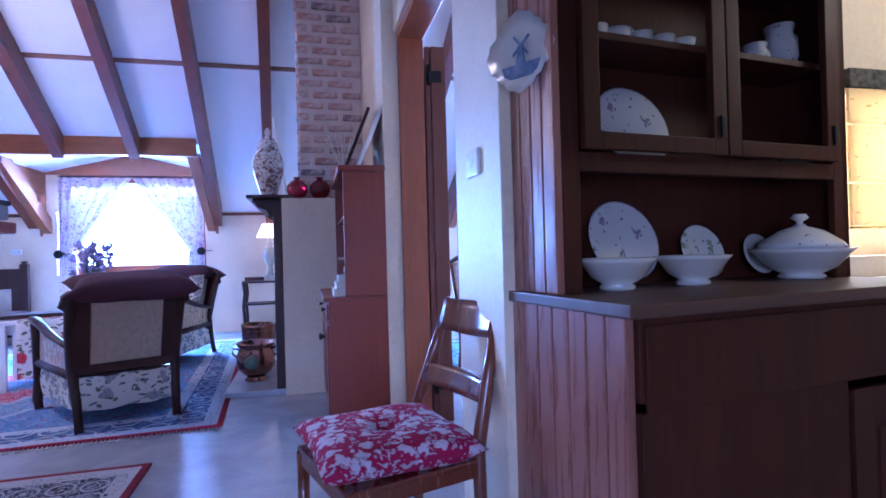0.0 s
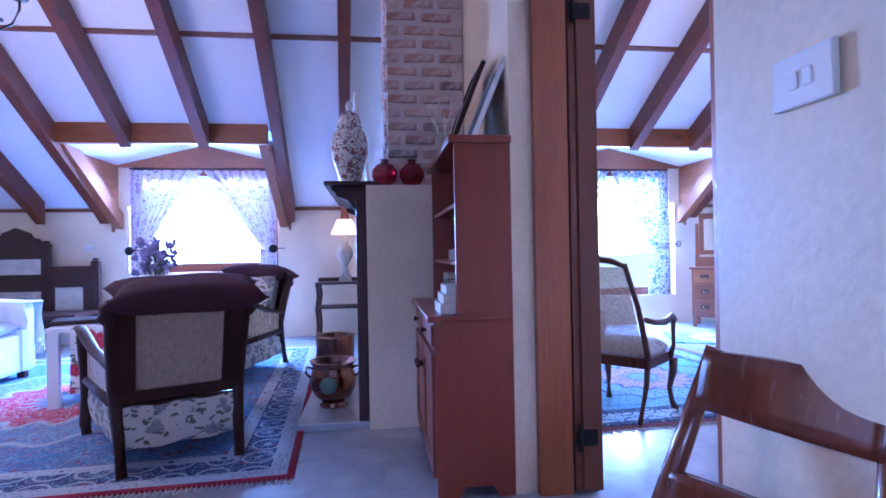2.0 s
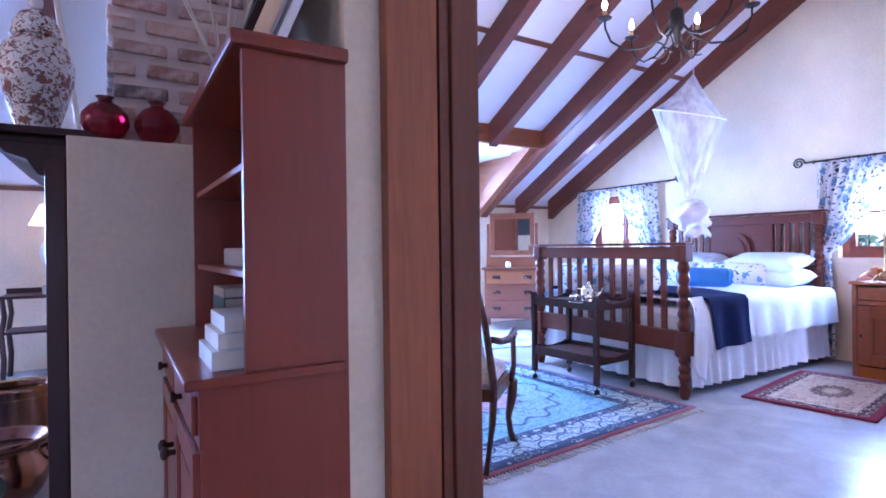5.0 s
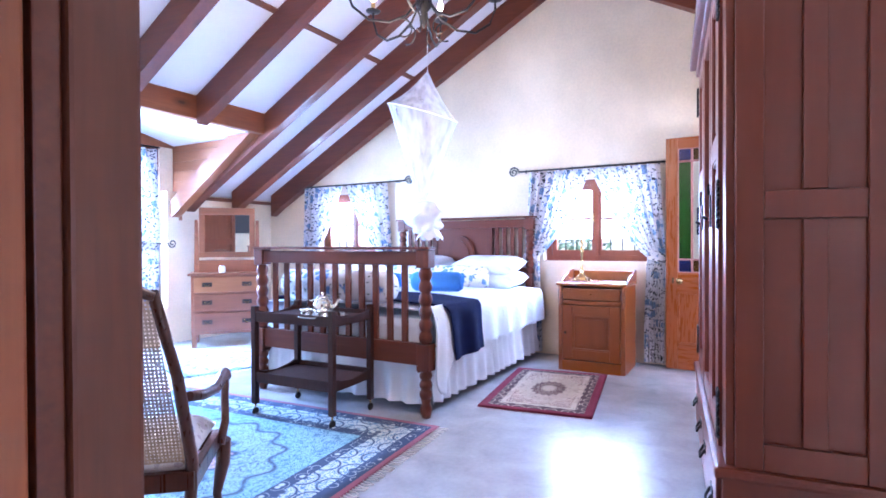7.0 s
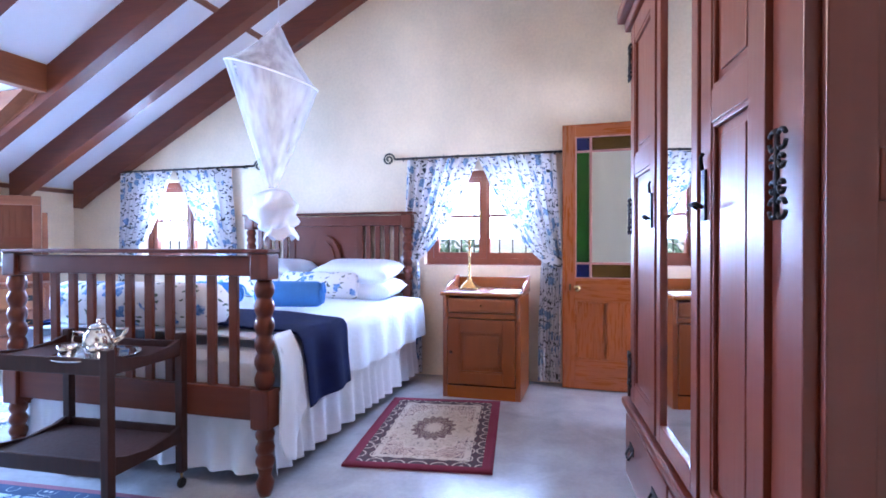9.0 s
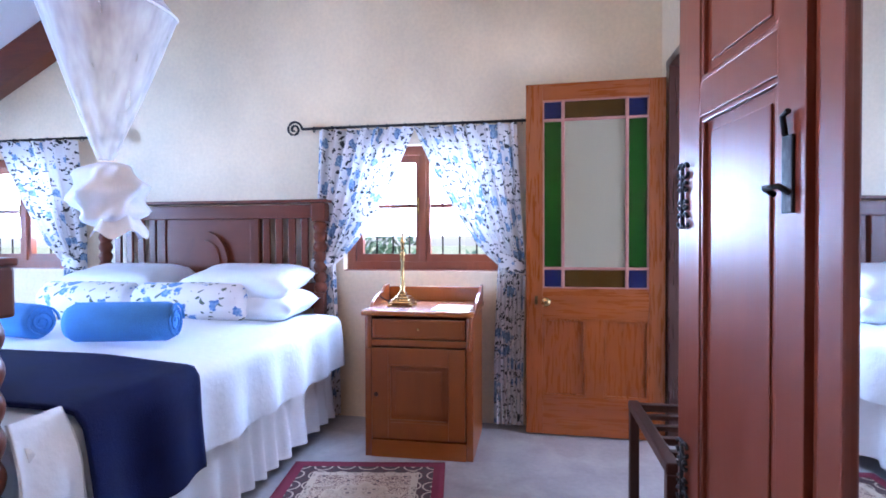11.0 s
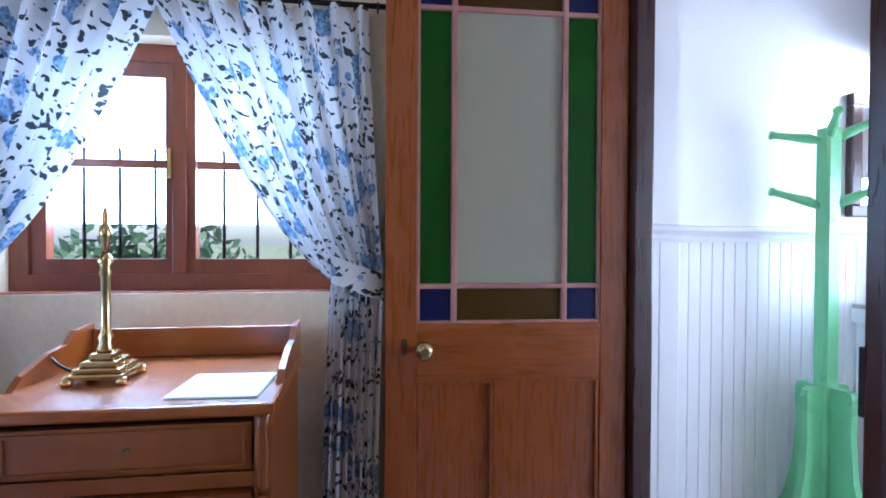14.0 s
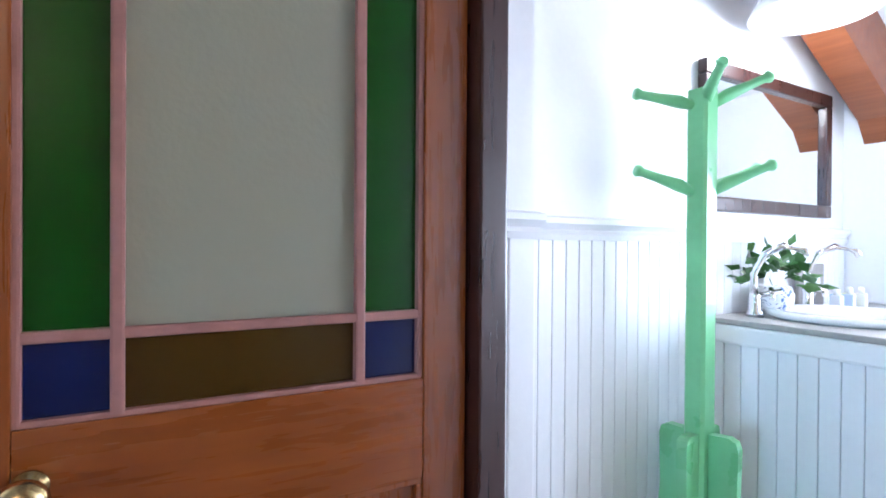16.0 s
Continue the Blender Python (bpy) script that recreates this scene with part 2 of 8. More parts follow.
PLASTER = plain("limewashed_plaster", (0.78, 0.635, 0.44), 0.52, vary=0.22, scale=1.3, relief=0.35, fine=45)
CEIL = plain("white_ceiling_board", (0.80, 0.80, 0.82), 0.7, vary=0.05, scale=1.2, relief=0.08)
BATHWHITE = plain("white_bath_paint", (0.82, 0.83, 0.85), 0.4, vary=0.05, scale=2, relief=0.06)
RAFTER = wood("varnished_pine_beam", (0.11, 0.030, 0.010), (0.25, 0.072, 0.021), (0.37, 0.125, 0.042), 0.42, axis=1, scale=0.9, tone=0.60, grain=0.45)
PURLIN = wood("varnished_pine_trimmer", (0.19, 0.065, 0.022), (0.32, 0.13, 0.045), (0.43, 0.20, 0.085), 0.45, axis=0, scale=0.9, tone=0.78)
PINEV = wood("orange_pine", (0.20, 0.064, 0.018), (0.35, 0.128, 0.036), (0.45, 0.185, 0.062), 0.42, axis=2, coat=0.15, grain=0.5)
PINEBOARD = wood("pine_boarding", (0.24, 0.10, 0.036), (0.35, 0.165, 0.066), (0.43, 0.23, 0.10), 0.5, axis=1, tone=0.85)
DARKWOOD = wood("dark_stained_wood", (0.022, 0.011, 0.009), (0.042, 0.020, 0.016), (0.070, 0.034, 0.027), 0.45, axis=2, knots=False, coat=0.04)
DARKWOOD.node_tree.nodes["Principled BSDF"].inputs["Specular IOR Level"].default_value = 0.28
MAHOG = wood("red_mahogany", (0.130, 0.031, 0.011), (0.155, 0.038, 0.014), (0.180, 0.047, 0.018), 0.34, axis=2, knots=False, coat=0.22, grain=0.22)
MAHOGH = wood("red_mahogany_level", (0.130, 0.031, 0.011), (0.155, 0.038, 0.014), (0.180, 0.047, 0.018), 0.32, axis=0, knots=False, coat=0.25, grain=0.10)
BOOKWOOD = wood("red_stained_pine", (0.19, 0.040, 0.015), (0.245, 0.056, 0.021), (0.285, 0.074, 0.030), 0.34, axis=2, coat=0.2, grain=0.30)
# nightstand body: toned down so the colour holds the shade of its backlit front
HONEY = wood("honey_oak_backlit", (0.185, 0.062, 0.007), (0.225, 0.076, 0.009), (0.262, 0.093, 0.012), 0.30, axis=2, knots=False, coat=0.22, grain=0.16)
WALNUT = wood("brown_walnut", (0.13, 0.052, 0.024), (0.22, 0.095, 0.045), (0.30, 0.14, 0.07), 0.35, axis=0, knots=False, coat=0.25)
# dresser front and inside: their weak light is put into this low tone
KITCHENWOOD = wood("rough_brown_planks_shaded", (0.045, 0.016, 0.008), (0.12, 0.042, 0.019), (0.21, 0.082, 0.038), 0.6, axis=2, coat=0.03, tone=0.48, grain=0.6, scale=0.6)
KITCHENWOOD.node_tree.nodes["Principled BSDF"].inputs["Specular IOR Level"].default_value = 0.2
COUNTERWOOD = wood("grey_brown_counter", (0.05, 0.032, 0.02), (0.10, 0.064, 0.038), (0.16, 0.105, 0.065), 0.55, axis=0, coat=0.05, knots=False)
# dresser side: the light falling on it is put into this paler colour
SIDEPLANK = wood("red_brown_planks_lit", (0.13, 0.062, 0.042), (0.30, 0.165, 0.125), (0.44, 0.28, 0.23), 0.30, axis=2, coat=0.3, scale=0.6, grain=0.5)
IRON = plain("black_wrought_iron", (0.018, 0.017, 0.017), 0.5, 0.6, 0.3, 30, 0.4)
BRASS = plain("polished_brass", (0.55, 0.40, 0.18), 0.22, 1.0, 0.15, 20, 0.05)
COPPER = plain("worn_copper", (0.30, 0.155, 0.115), 0.22, 1.0, 0.14, 10, 0.06)
SILVER = plain("silver_plate", (0.75, 0.73, 0.70), 0.15, 1.0, 0.1, 20, 0.05)
CHROME = plain("chrome", (0.80, 0.80, 0.82), 0.12, 1.0, 0.05, 20, 0.02)
CHINA = plain("cream_china", (0.62, 0.57, 0.48), 0.18, vary=0.06, relief=0.02, coat=0.5)
WHITEPAINT = plain("white_paint", (0.80, 0.79, 0.77), 0.4, vary=0.06, relief=0.08)
LINEN = plain("white_linen", (0.76, 0.80, 0.86), 0.9, vary=0.06, scale=5, relief=0.8, fine=26)
NAVY = plain("navy_blanket", (0.007, 0.011, 0.052), 0.95, vary=0.3, scale=12, relief=0.5, fine=200)
NAVY.node_tree.nodes["Principled BSDF"].inputs["Specular IOR Level"].default_value = 0.1
TOWELBLUE = plain("blue_towel", (0.07, 0.24, 0.62), 0.95, vary=0.2, relief=0.8, fine=180)
GREENPAINT = plain("mint_green_paint", (0.19, 0.52, 0.23), 0.3, vary=0.12, scale=8, relief=0.06, coat=0.3)
MIRROR = plain("mirror_glass", (0.88, 0.90, 0.90), 0.1, 1.0, 0.0, relief=0.0)
MIRROR.node_tree.nodes["Principled BSDF"].inputs["Roughness"].default_value = 0.02
for link in list(MIRROR.node_tree.links):
    if link.to_socket.name in ("Roughness", "Normal"):
        MIRROR.node_tree.links.remove(link)
CANE = cane_material("woven_cane")
FLORAL_BLUE = cloth("blue_floral_cotton", (0.68, 0.66, 0.66), ((0.09, 0.16, 0.30), (0.30, 0.42, 0.58)), (0.055, 0.065, 0.07), 11.0, 0.12, 0.60, 0.42)
FLORAL_PINK = cloth("pale_floral_voile", (0.66, 0.55, 0.60), ((0.42, 0.26, 0.33), (0.50, 0.36, 0.42)), (0.36, 0.28, 0.33), 8.0, 0.022, 0.50, 0.4)
FLORAL_SEAT = cloth("cream_floral_upholstery", (0.66, 0.61, 0.52), ((0.22, 0.26, 0.24), (0.38, 0.34, 0.36)), (0.20, 0.22, 0.17), 9.0, 0.0, 0.60)
FLORAL_RED = cloth("red_floral_runner", (0.74, 0.70, 0.68), ((0.42, 0.03, 0.06), (0.55, 0.08, 0.10)), (0.18, 0.20, 0.13), 8.0, 0.0, 0.62)
CUSHION_RED = cloth("crimson_damask_print", (0.34, 0.012, 0.06), ((0.66, 0.54, 0.58), (0.58, 0.46, 0.50)), (0.62, 0.50, 0.54), 17.0, 0.0, 0.62)


def floor_material():
    m, nt, p = nodes("polished_screed")
    v = coords(nt)
    a, b, c3 = noise_tex(nt, v, 0.9, 6, 1.0), noise_tex(nt, v, 5, 5, 0.6), noise_tex(nt, v, 40, 3)
    c = ramp(nt, a, [(0.3, (0.30, 0.31, 0.34)), (0.5, (0.36, 0.37, 0.40)), (0.7, (0.42, 0.43, 0.46))])
    c = mix(nt, 0.5, c, ramp(nt, b, [(0.3, (0.25, 0.255, 0.27)), (0.7, (0.47, 0.475, 0.49))]))
    c = mix(nt, 0.12, c, ramp(nt, c3, [(0.3, (0.22, 0.21, 0.20)), (0.7, (0.5, 0.48, 0.46))]))
    nt.links.new(c, p.inputs["Base Color"])
    nt.links.new(ramp(nt, a, [(0.3, (0.20, 0.20, 0.20)), (0.7, (0.27, 0.27, 0.27))]), p.inputs["Roughness"])
    bump(nt, p, a, 0.05, 0.01)
    return m


FLOOR = floor_material()


# ---- building blocks ----
def bm_box(bm, x0, x1, y0, y1, z0, z1, bevel=0.0, m=None):
    r = bmesh.ops.create_cube(bm, size=1.0)
    vs = r["verts"]
    for v in vs:
        v.co = Vector(((x0, x1)[v.co.x > 0], (y0, y1)[v.co.y > 0], (z0, z1)[v.co.z > 0]))
    if bevel:
        es = list({e for v in vs for e in v.link_edges})
        r = bmesh.ops.bevel(bm, geom=es, offset=bevel, segments=2, profile=0.6, affect="EDGES")
        vs = list({v for f in r["faces"] for v in f.verts} | {v for v in vs if v.is_valid})
    if m is not None:
        bmesh.ops.transform(bm, matrix=m, verts=[v for v in vs if v.is_valid])
    return bm


def box(x0, x1, y0, y1, z0, z1, bevel=0.0, m=None):
    return bm_box(bmesh.new(), x0, x1, y0, y1, z0, z1, bevel, m)


def bm_lathe(bm, profile, m=None, steps=20):
    """Turns (radius, height) pairs round the z axis."""
    rings = []
    for r, z in profile:
        ring = []
        for i in range(steps):
            a = 2 * math.pi * i / steps
            co = Vector((r * math.cos(a), r * math.sin(a), z))
            ring.append(bm.verts.new(m @ co if m is not None else co))
        rings.append(ring)
    for lo, hi in zip(rings, rings[1:]):
        for i in range(steps):
            j = (i + 1) % steps
            bm.faces.new((lo[i], lo[j], hi[j], hi[i])).smooth = True
    bm.faces.new(list(reversed(rings[0])))
    bm.faces.new(rings[-1])
    return bm


def lathe(profile, m=None, steps=20):
    return bm_lathe(bmesh.new(), profile, m, steps)


def bm_tube(bm, points, radius, steps=8, flat=1.0):
    """A round bar along a line of points; radius may be one number or one a point."""
    pts = [Vector(p) for p in points]
    rad = [radius] * len(pts) if isinstance(radius, (int, float)) else radius
    rings = []
    up = Vector((0.12, 0.07, 0.99))
    for i, p in enumerate(pts):
        d = (pts[min(i + 1, len(pts) - 1)] - pts[max(i - 1, 0)]).normalized()
        if abs(d.dot(up)) > 0.95:
            up = Vector((0.99, 0.05, 0.1))
        a = d.cross(up).normalized()
        b = d.cross(a).normalized()
        rings.append([bm.verts.new(p + rad[i] * (math.cos(k * 2 * math.pi / steps) * a + flat * math.sin(k * 2 * math.pi / steps) * b)) for k in range(steps)])
    for lo, hi in zip(rings, rings[1:]):
        for i in range(steps):
            j = (i + 1) % steps
            bm.faces.new((lo[i], lo[j], hi[j], hi[i])).smooth = True
    bm.faces.new(list(reversed(rings[0])))
    bm.faces.new(rings[-1])
    return bm


def tube(points, radius, steps=8, flat=1.0):
    return bm_tube(bmesh.new(), points, radius, steps, flat)


def bm_prism(bm, outline, place):
    """A solid between two copies of an outline; place(u, v, side) gives a corner."""
    a = [bm.verts.new(place(u, v, 0)) for u, v in outline]
    b = [bm.verts.new(place(u, v, 1)) for u, v in outline]
    bm.faces.new(a)
    bm.faces.new(list(reversed(b)))
    n = len(a)
    for i in range(n):
        j = (i + 1) % n
        bm.faces.new((a[j], a[i], b[i], b[j]))
    bmesh.ops.recalc_face_normals(bm, faces=bm.faces)
    return bm


def prism_x(outline, x0, x1):
    return bm_prism(bmesh.new(), outline, lambda u, v, s: Vector(((x0, x1)[s], u, v)))


def prism_y(outline, y0, y1):
    return bm_prism(bmesh.new(), outline, lambda u, v, s: Vector((u, (y0, y1)[s], v)))


def bm_sheet(bm, fn, nu, nv, thick=0.0):
    """A surface fn(u, v) for u, v from 0 to 1; with a thickness it is closed."""
    def layer(off):
        return [[bm.verts.new(fn(i / nu, j / nv) + off) for j in range(nv + 1)] for i in range(nu + 1)]
    def faces(g, flip):
        for i in range(nu):
            for j in range(nv):
                q = (g[i][j], g[i + 1][j], g[i + 1][j + 1], g[i][j + 1])
                bm.faces.new(q[::-1] if flip else q).smooth = True
    g = layer(Vector((0, 0, 0)))
    faces(g, False)
    if thick:
        off = thick if isinstance(thick, Vector) else Vector((0, 0, -thick))
        h = layer(off)
        faces(h, True)
        rim = [(i, 0) for i in range(nu)] + [(nu, j) for j in range(nv)] + [(i, nv) for i in range(nu, 0, -1)] + [(0, j) for j in range(nv, 0, -1)]
        for (a, b), (c, d) in zip(rim, rim[1:] + rim[:1]):
            bm.faces.new((g[a][b], h[a][b], h[c][d], g[c][d]))
    bmesh.ops.recalc_face_normals(bm, faces=bm.faces)
    return bm


def sheet(fn, nu, nv, thick=0.0):
    return bm_sheet(bmesh.new(), fn, nu, nv, thick)


def mesh_of(name, bm, material):
    me = bpy.data.meshes.new(name)
    bm.normal_update()
    bm.to_mesh(me)
    bm.free()
    for mt in material if isinstance(material, (list, tuple)) else [material]:
        me.materials.append(mt)
    return me


def part(name, bm, material, parent, label="", m=None):
    ob = new(name, mesh_of(name, bm, material))
    ob.parent = parent
    if m is not None:
        ob.matrix_basis = m
    return tagged(ob, label)


def thing(name, m, label, category, group=""):
    ob = new(name)
    ob.empty_display_size = 0.1
    ob.matrix_basis = m
    return tagged(ob, label, category, group)


def solid(name, bm, material, label, category, m=None, group="", kind=""):
    """A thing of one mesh."""
    ob = new(name, mesh_of(name, bm, material))
    if m is not None:
        ob.matrix_basis = m
    return tagged(ob, label, category, group, kind)


def structure(name, bm, material, label, category="wall"):
    return solid(name, bm, material, label, category, kind="structure")


# ---- structure ----
WALL_N, RIDGE_Y, PITCH, EAVE_Z = 8.0, 3.85, 0.54, 1.68
XE, XW, XD0, XD1 = 5.58, -5.2, 0.53, 0.69


def zc(y):
    """Height of the ceiling boards."""
    return EAVE_Z + PITCH * (WALL_N - (y if y > RIDGE_Y else 2 * RIDGE_Y - y))


structure("floor", box(XW - 0.3, XE + 0.3, -3.3, WALL_N + 0.6, -0.15, 0.0), FLOOR, "polished grey screed floor with mottled sheen", "floor")
structure("ground", box(-400, 400, -400, 400, -3.2, -3.0), plain("dry_grass_ground", (0.22, 0.24, 0.12), 0.95, vary=0.4, scale=0.5, relief=0.5), "dry grassy ground outside the house", "ground")


def gable(name, x0, x1, spans, label, material=PLASTER):
    """A wall across the house: spans of (y0, y1, z0, z1); z1 None goes up to the ceiling."""
    bm = bmesh.new()
    for y0, y1, z0, z1 in spans:
        cuts = sorted({y0, y1} | ({RIDGE_Y} if y0 < RIDGE_Y < y1 else set()))
        for a, b in zip(cuts, cuts[1:]):
            o = [(a, z0), (b, z0), (b, z1 if z1 else zc(b) + 0.03), (a, z1 if z1 else zc(a) + 0.03)]
            bm_prism(bm, o, lambda u, v, s: Vector(((x0, x1)[s], u, v)))
    return structure(name, bm, material, label)


W1, W2 = (3.16, 4.16, 0.93, 1.72), (6.12, 7.12, 0.93, 1.72)
gable("wall_east", XE, XE + 0.26,
      [(-0.6, W1[0], 0, None), (W1[0], W1[1], 0, W1[2]), (W1[0], W1[1], W1[3], None), (W1[1], W2[0], 0, None),
       (W2[0], W2[1], 0, W2[2]), (W2[0], W2[1], W2[3], None), (W2[1], WALL_N + 0.2, 0, None)],
      "cream limewashed gable wall with two small windows")
DOOR_Y0, DOOR_Y1, DOOR_TOP = 1.85, 3.16, 2.33
gable("wall_divide", XD0, XD1, [(1.39, DOOR_Y0, 0, None), (DOOR_Y0, DOOR_Y1 - 0.002, DOOR_TOP + 0.05, None)],
      "cream plastered wall between sitting room and bedroom")
XN = 0.455
gable("wall_fireside", XN, XD1, [(DOOR_Y1, WALL_N, 0, None)], "cream plastered wall behind fireplace and bookcase")
gable("wall_west", XW - 0.25, XW, [(-3.2, WALL_N + 0.2, 0, None)], "cream plastered end wall of the sitting room")
DA, DB = (-3.36, -1.20), (2.10, 4.26)
DW = 0.17
bm = bmesh.new()
for a, b, z1 in ((XW, DA[0] + DW, None), (DA[1] - DW, DB[0] + DW, None), (DB[1] - DW, XE, None), (DA[0] + DW, DA[1] - DW, 0.86), (DB[0] + DW, DB[1] - DW, 0.40)):
    bm_box(bm, a, b, WALL_N, WALL_N + 0.25, 0, z1 or EAVE_Z + 0.02)
structure("wall_north", bm, PLASTER, "low cream plastered eaves wall under the roof slope")
bm = bmesh.new()
bm_box(bm, XD1, 3.9, 1.70, 1.93, 0, 3.1)
bm_box(bm, 3.75, 3.9, 1.70, 2.235, 0, zc(2.2))
bm_box(bm, 3.9, 4.56, 2.19, 2.235, 0, zc(2.2))
bm_box(bm, 4.56, 5.375, 2.19, 2.235, 2.10, zc(2.2))
bm_box(bm, 5.44, XE, 2.19, 2.235, 0, zc(2.2))
bm_box(bm, 5.375, 5.44, 2.19, 2.235, 2.10, zc(2.2))
structure("wall_bath", bm, PLASTER, "cream plastered wall between bedroom and bathroom")
structure("wall_kitchen", box(XD0 + 0.002, XD1 - 0.01, 1.385, 1.388, 0, 2.55), PLASTER, "cream plastered end of the dividing wall")
bm = bmesh.new()
for a, b, c, d in ((XD1, 1.99, 0, 3.0), (2.50, 3.3, 0, 3.0), (1.99, 2.50, 0, 0.98), (1.99, 2.50, 1.60, 3.0)):
    bm_box(bm, a, b, 1.56, 1.66, c, d)
bm_box(bm, 3.3, 3.45, -3.2, 1.66, 0, 3.0)
structure("wall_pantry", bm, PLASTER, "cream plastered kitchen wall behind the dresser")
# unseen south wall; its wide opening is added to go with the fill lamp
bm = bmesh.new()
bm_box(bm, XW, -2.2, -3.2, -3.0, 0, 2.4)
bm_box(bm, -0.2, 3.45, -3.2, -3.0, 0, 2.4)
bm_box(bm, -2.2, -0.2, -3.2, -3.0, 0, 0.7)
bm_box(bm, -2.2, -0.2, -3.2, -3.0, 2.1, 2.4)
structure("wall_south", bm, PLASTER, "cream plastered wall out of view with an added wide window opening")
# the window opening is out of view, added for the bathroom fill lamp
bm = bmesh.new()
bm_box(bm, 3.75, 3.9, 0.24, 1.70, 0, 3.0)
bm_box(bm, 3.75, 4.05, 0.24, 0.36, 0, 2.0)
bm_box(bm, 4.9, XE, 0.24, 0.36, 0, 2.0)
bm_box(bm, 4.05, 4.9, 0.24, 0.36, 0, 0.75)
bm_box(bm, 4.05, 4.9, 0.24, 0.36, 1.45, 2.0)
structure("wall_bath_far", bm, BATHWHITE, "white painted bathroom walls")


# ceilings: white boards on both slopes, open over the dormers
def slope(bm, x0, x1, y0, y1, up=0.0, thick=0.05):
    o = [(y0, zc(y0) + up), (y1, zc(y1) + up), (y1, zc(y1) + up + thick), (y0, zc(y0) + up + thick)]
    bm_prism(bm, o, lambda u, v, s: Vector(((x0, x1)[s], u, v)))


TRIM_Y = 6.62
bm = bmesh.new()
for a, b in ((XW, DA[0]), (DA[1], DB[0]), (DB[1], XE)):
    slope(bm, a, b, RIDGE_Y, WALL_N + 0.1)
for a, b in (DA, DB):
    slope(bm, a, b, RIDGE_Y, TRIM_Y + 0.1)
slope(bm, XW, 3.45, 1.2, RIDGE_Y)
slope(bm, 3.45, XE, -0.62, RIDGE_Y)
bm_box(bm, XW, 3.6, -3.2, 1.25, 2.40, 2.46)
structure("ceiling", bm, CEIL, "white boarded sloping ceiling between the rafters", "ceiling")
bm = bmesh.new()
slope(bm, XW - 0.4, XE + 0.5, RIDGE_Y, TRIM_Y, 0.09, 0.04)
slope(bm, XW - 0.4, XE + 0.5, -0.9, RIDGE_Y, 0.09, 0.04)
for a, b in ((XW - 0.4, DA[0]), (DA[1], DB[0]), (DB[1], XE + 0.5)):
    slope(bm, a, b, TRIM_Y, WALL_N + 0.5, 0.09, 0.04)
bm_box(bm, XW - 0.4, 3.7, -3.4, 1.0, 2.52, 2.56)
structure("roof", bm, plain("dark_roof_sheet", (0.10, 0.10, 0.10), 0.6), "dark metal roof sheets", "roof")

RW, RD = 0.105, 0.25


def rafter(x, y0, y1, label="varnished brown pine rafter under the white ceiling", foot=True, w=RW, skew=0.0):
    top0, top1 = zc(y0) - 0.004, zc(y1) - 0.004
    o = [(y0, top0), (y1, top1), (y1, top1 - RD), (y0, top0 - RD)]
    if foot:
        o = [(y0, top0), (y1, top1), (y1, top1 - RD - 0.02), (y1 - 0.18, top1 - RD + 0.18 * PITCH), (y0, top0 - RD)]
    bm = prism_x(o, x - w / 2, x + w / 2)
    for v in bm.verts:
        v.co.x += skew * (7.9 - v.co.y)
    return solid("rafter", bm, RAFTER, label, "rafter", group="roof rafters")


# the sitting-room rafters run slightly askew towards the ridge
SKEW = 0.06
for x in (DB[0] - 0.03, DB[1] + 0.03, 4.90, XE - 0.06, 1.45):
    rafter(x, RIDGE_Y, WALL_N - 0.13)
for x in (-4.83, -4.11, DA[0] - 0.03, DA[1] + 0.015, -0.51):
    rafter(x, RIDGE_Y, WALL_N - 0.13, skew=SKEW)
for x in (2.80, 3.52):
    rafter(x, RIDGE_Y, TRIM_Y, foot=False)
for x in (-2.68, -1.93):
    rafter(x, RIDGE_Y, TRIM_Y, foot=False, skew=SKEW)
for x in (-4.59, -3.87, -3.15, -2.44, -1.69, -0.94, -0.27, 1.45):
    rafter(x, 1.2, RIDGE_Y, foot=False)
for x in (2.07, 2.80, 3.52, 4.29, 4.90, XE - 0.06):
    rafter(x, 1.95, RIDGE_Y, foot=False)
BATH_DROP = 0.27
bm = bmesh.new()
slope(bm, 3.9, XE - 0.013, 0.30, 2.188, -BATH_DROP)
structure("bath_ceiling", bm, CEIL, "white sloping bathroom ceiling", "ceiling")
for x in (4.62, 5.44):
    o = [(0.36, zc(0.36) - BATH_DROP - 0.004), (2.186, zc(2.186) - BATH_DROP - 0.004), (2.186, zc(2.186) - BATH_DROP - 0.24), (0.42, zc(0.42) - BATH_DROP - 0.24), (0.36, zc(0.36) - BATH_DROP - 0.29)]
    solid("rafter", prism_x(o, x - 0.06, x + 0.06), PURLIN, "orange pine rafter under the bathroom ceiling", "rafter", group="bathroom rafters")
for a, b in (DA, DB):
    solid("trimmer_beam", box(a + 0.024, b - 0.024, TRIM_Y, TRIM_Y + 0.08, zc(TRIM_Y) - 0.21, zc(TRIM_Y) - 0.005, 0.004), PURLIN,
          "orange pine trimmer beam across the dormer opening", "beam", group="dormer trimmers")
    # a short jack rafter along each cheek
    for x in (a + 0.0825, b - 0.0825):
        o = [(TRIM_Y + 0.083, 2.222), (TRIM_Y + 0.42, 2.222), (WALL_N + 0.09, zc(WALL_N + 0.09) - 0.09), (WALL_N + 0.09, zc(WALL_N) - 0.30), (WALL_N - 0.08, zc(WALL_N - 0.08) - 0.28)]
        solid("jack_rafter", prism_x(o, x - 0.05, x + 0.05), PINEBOARD, "pale pine jack rafter along the dormer cheek", "rafter", group="jack rafters")

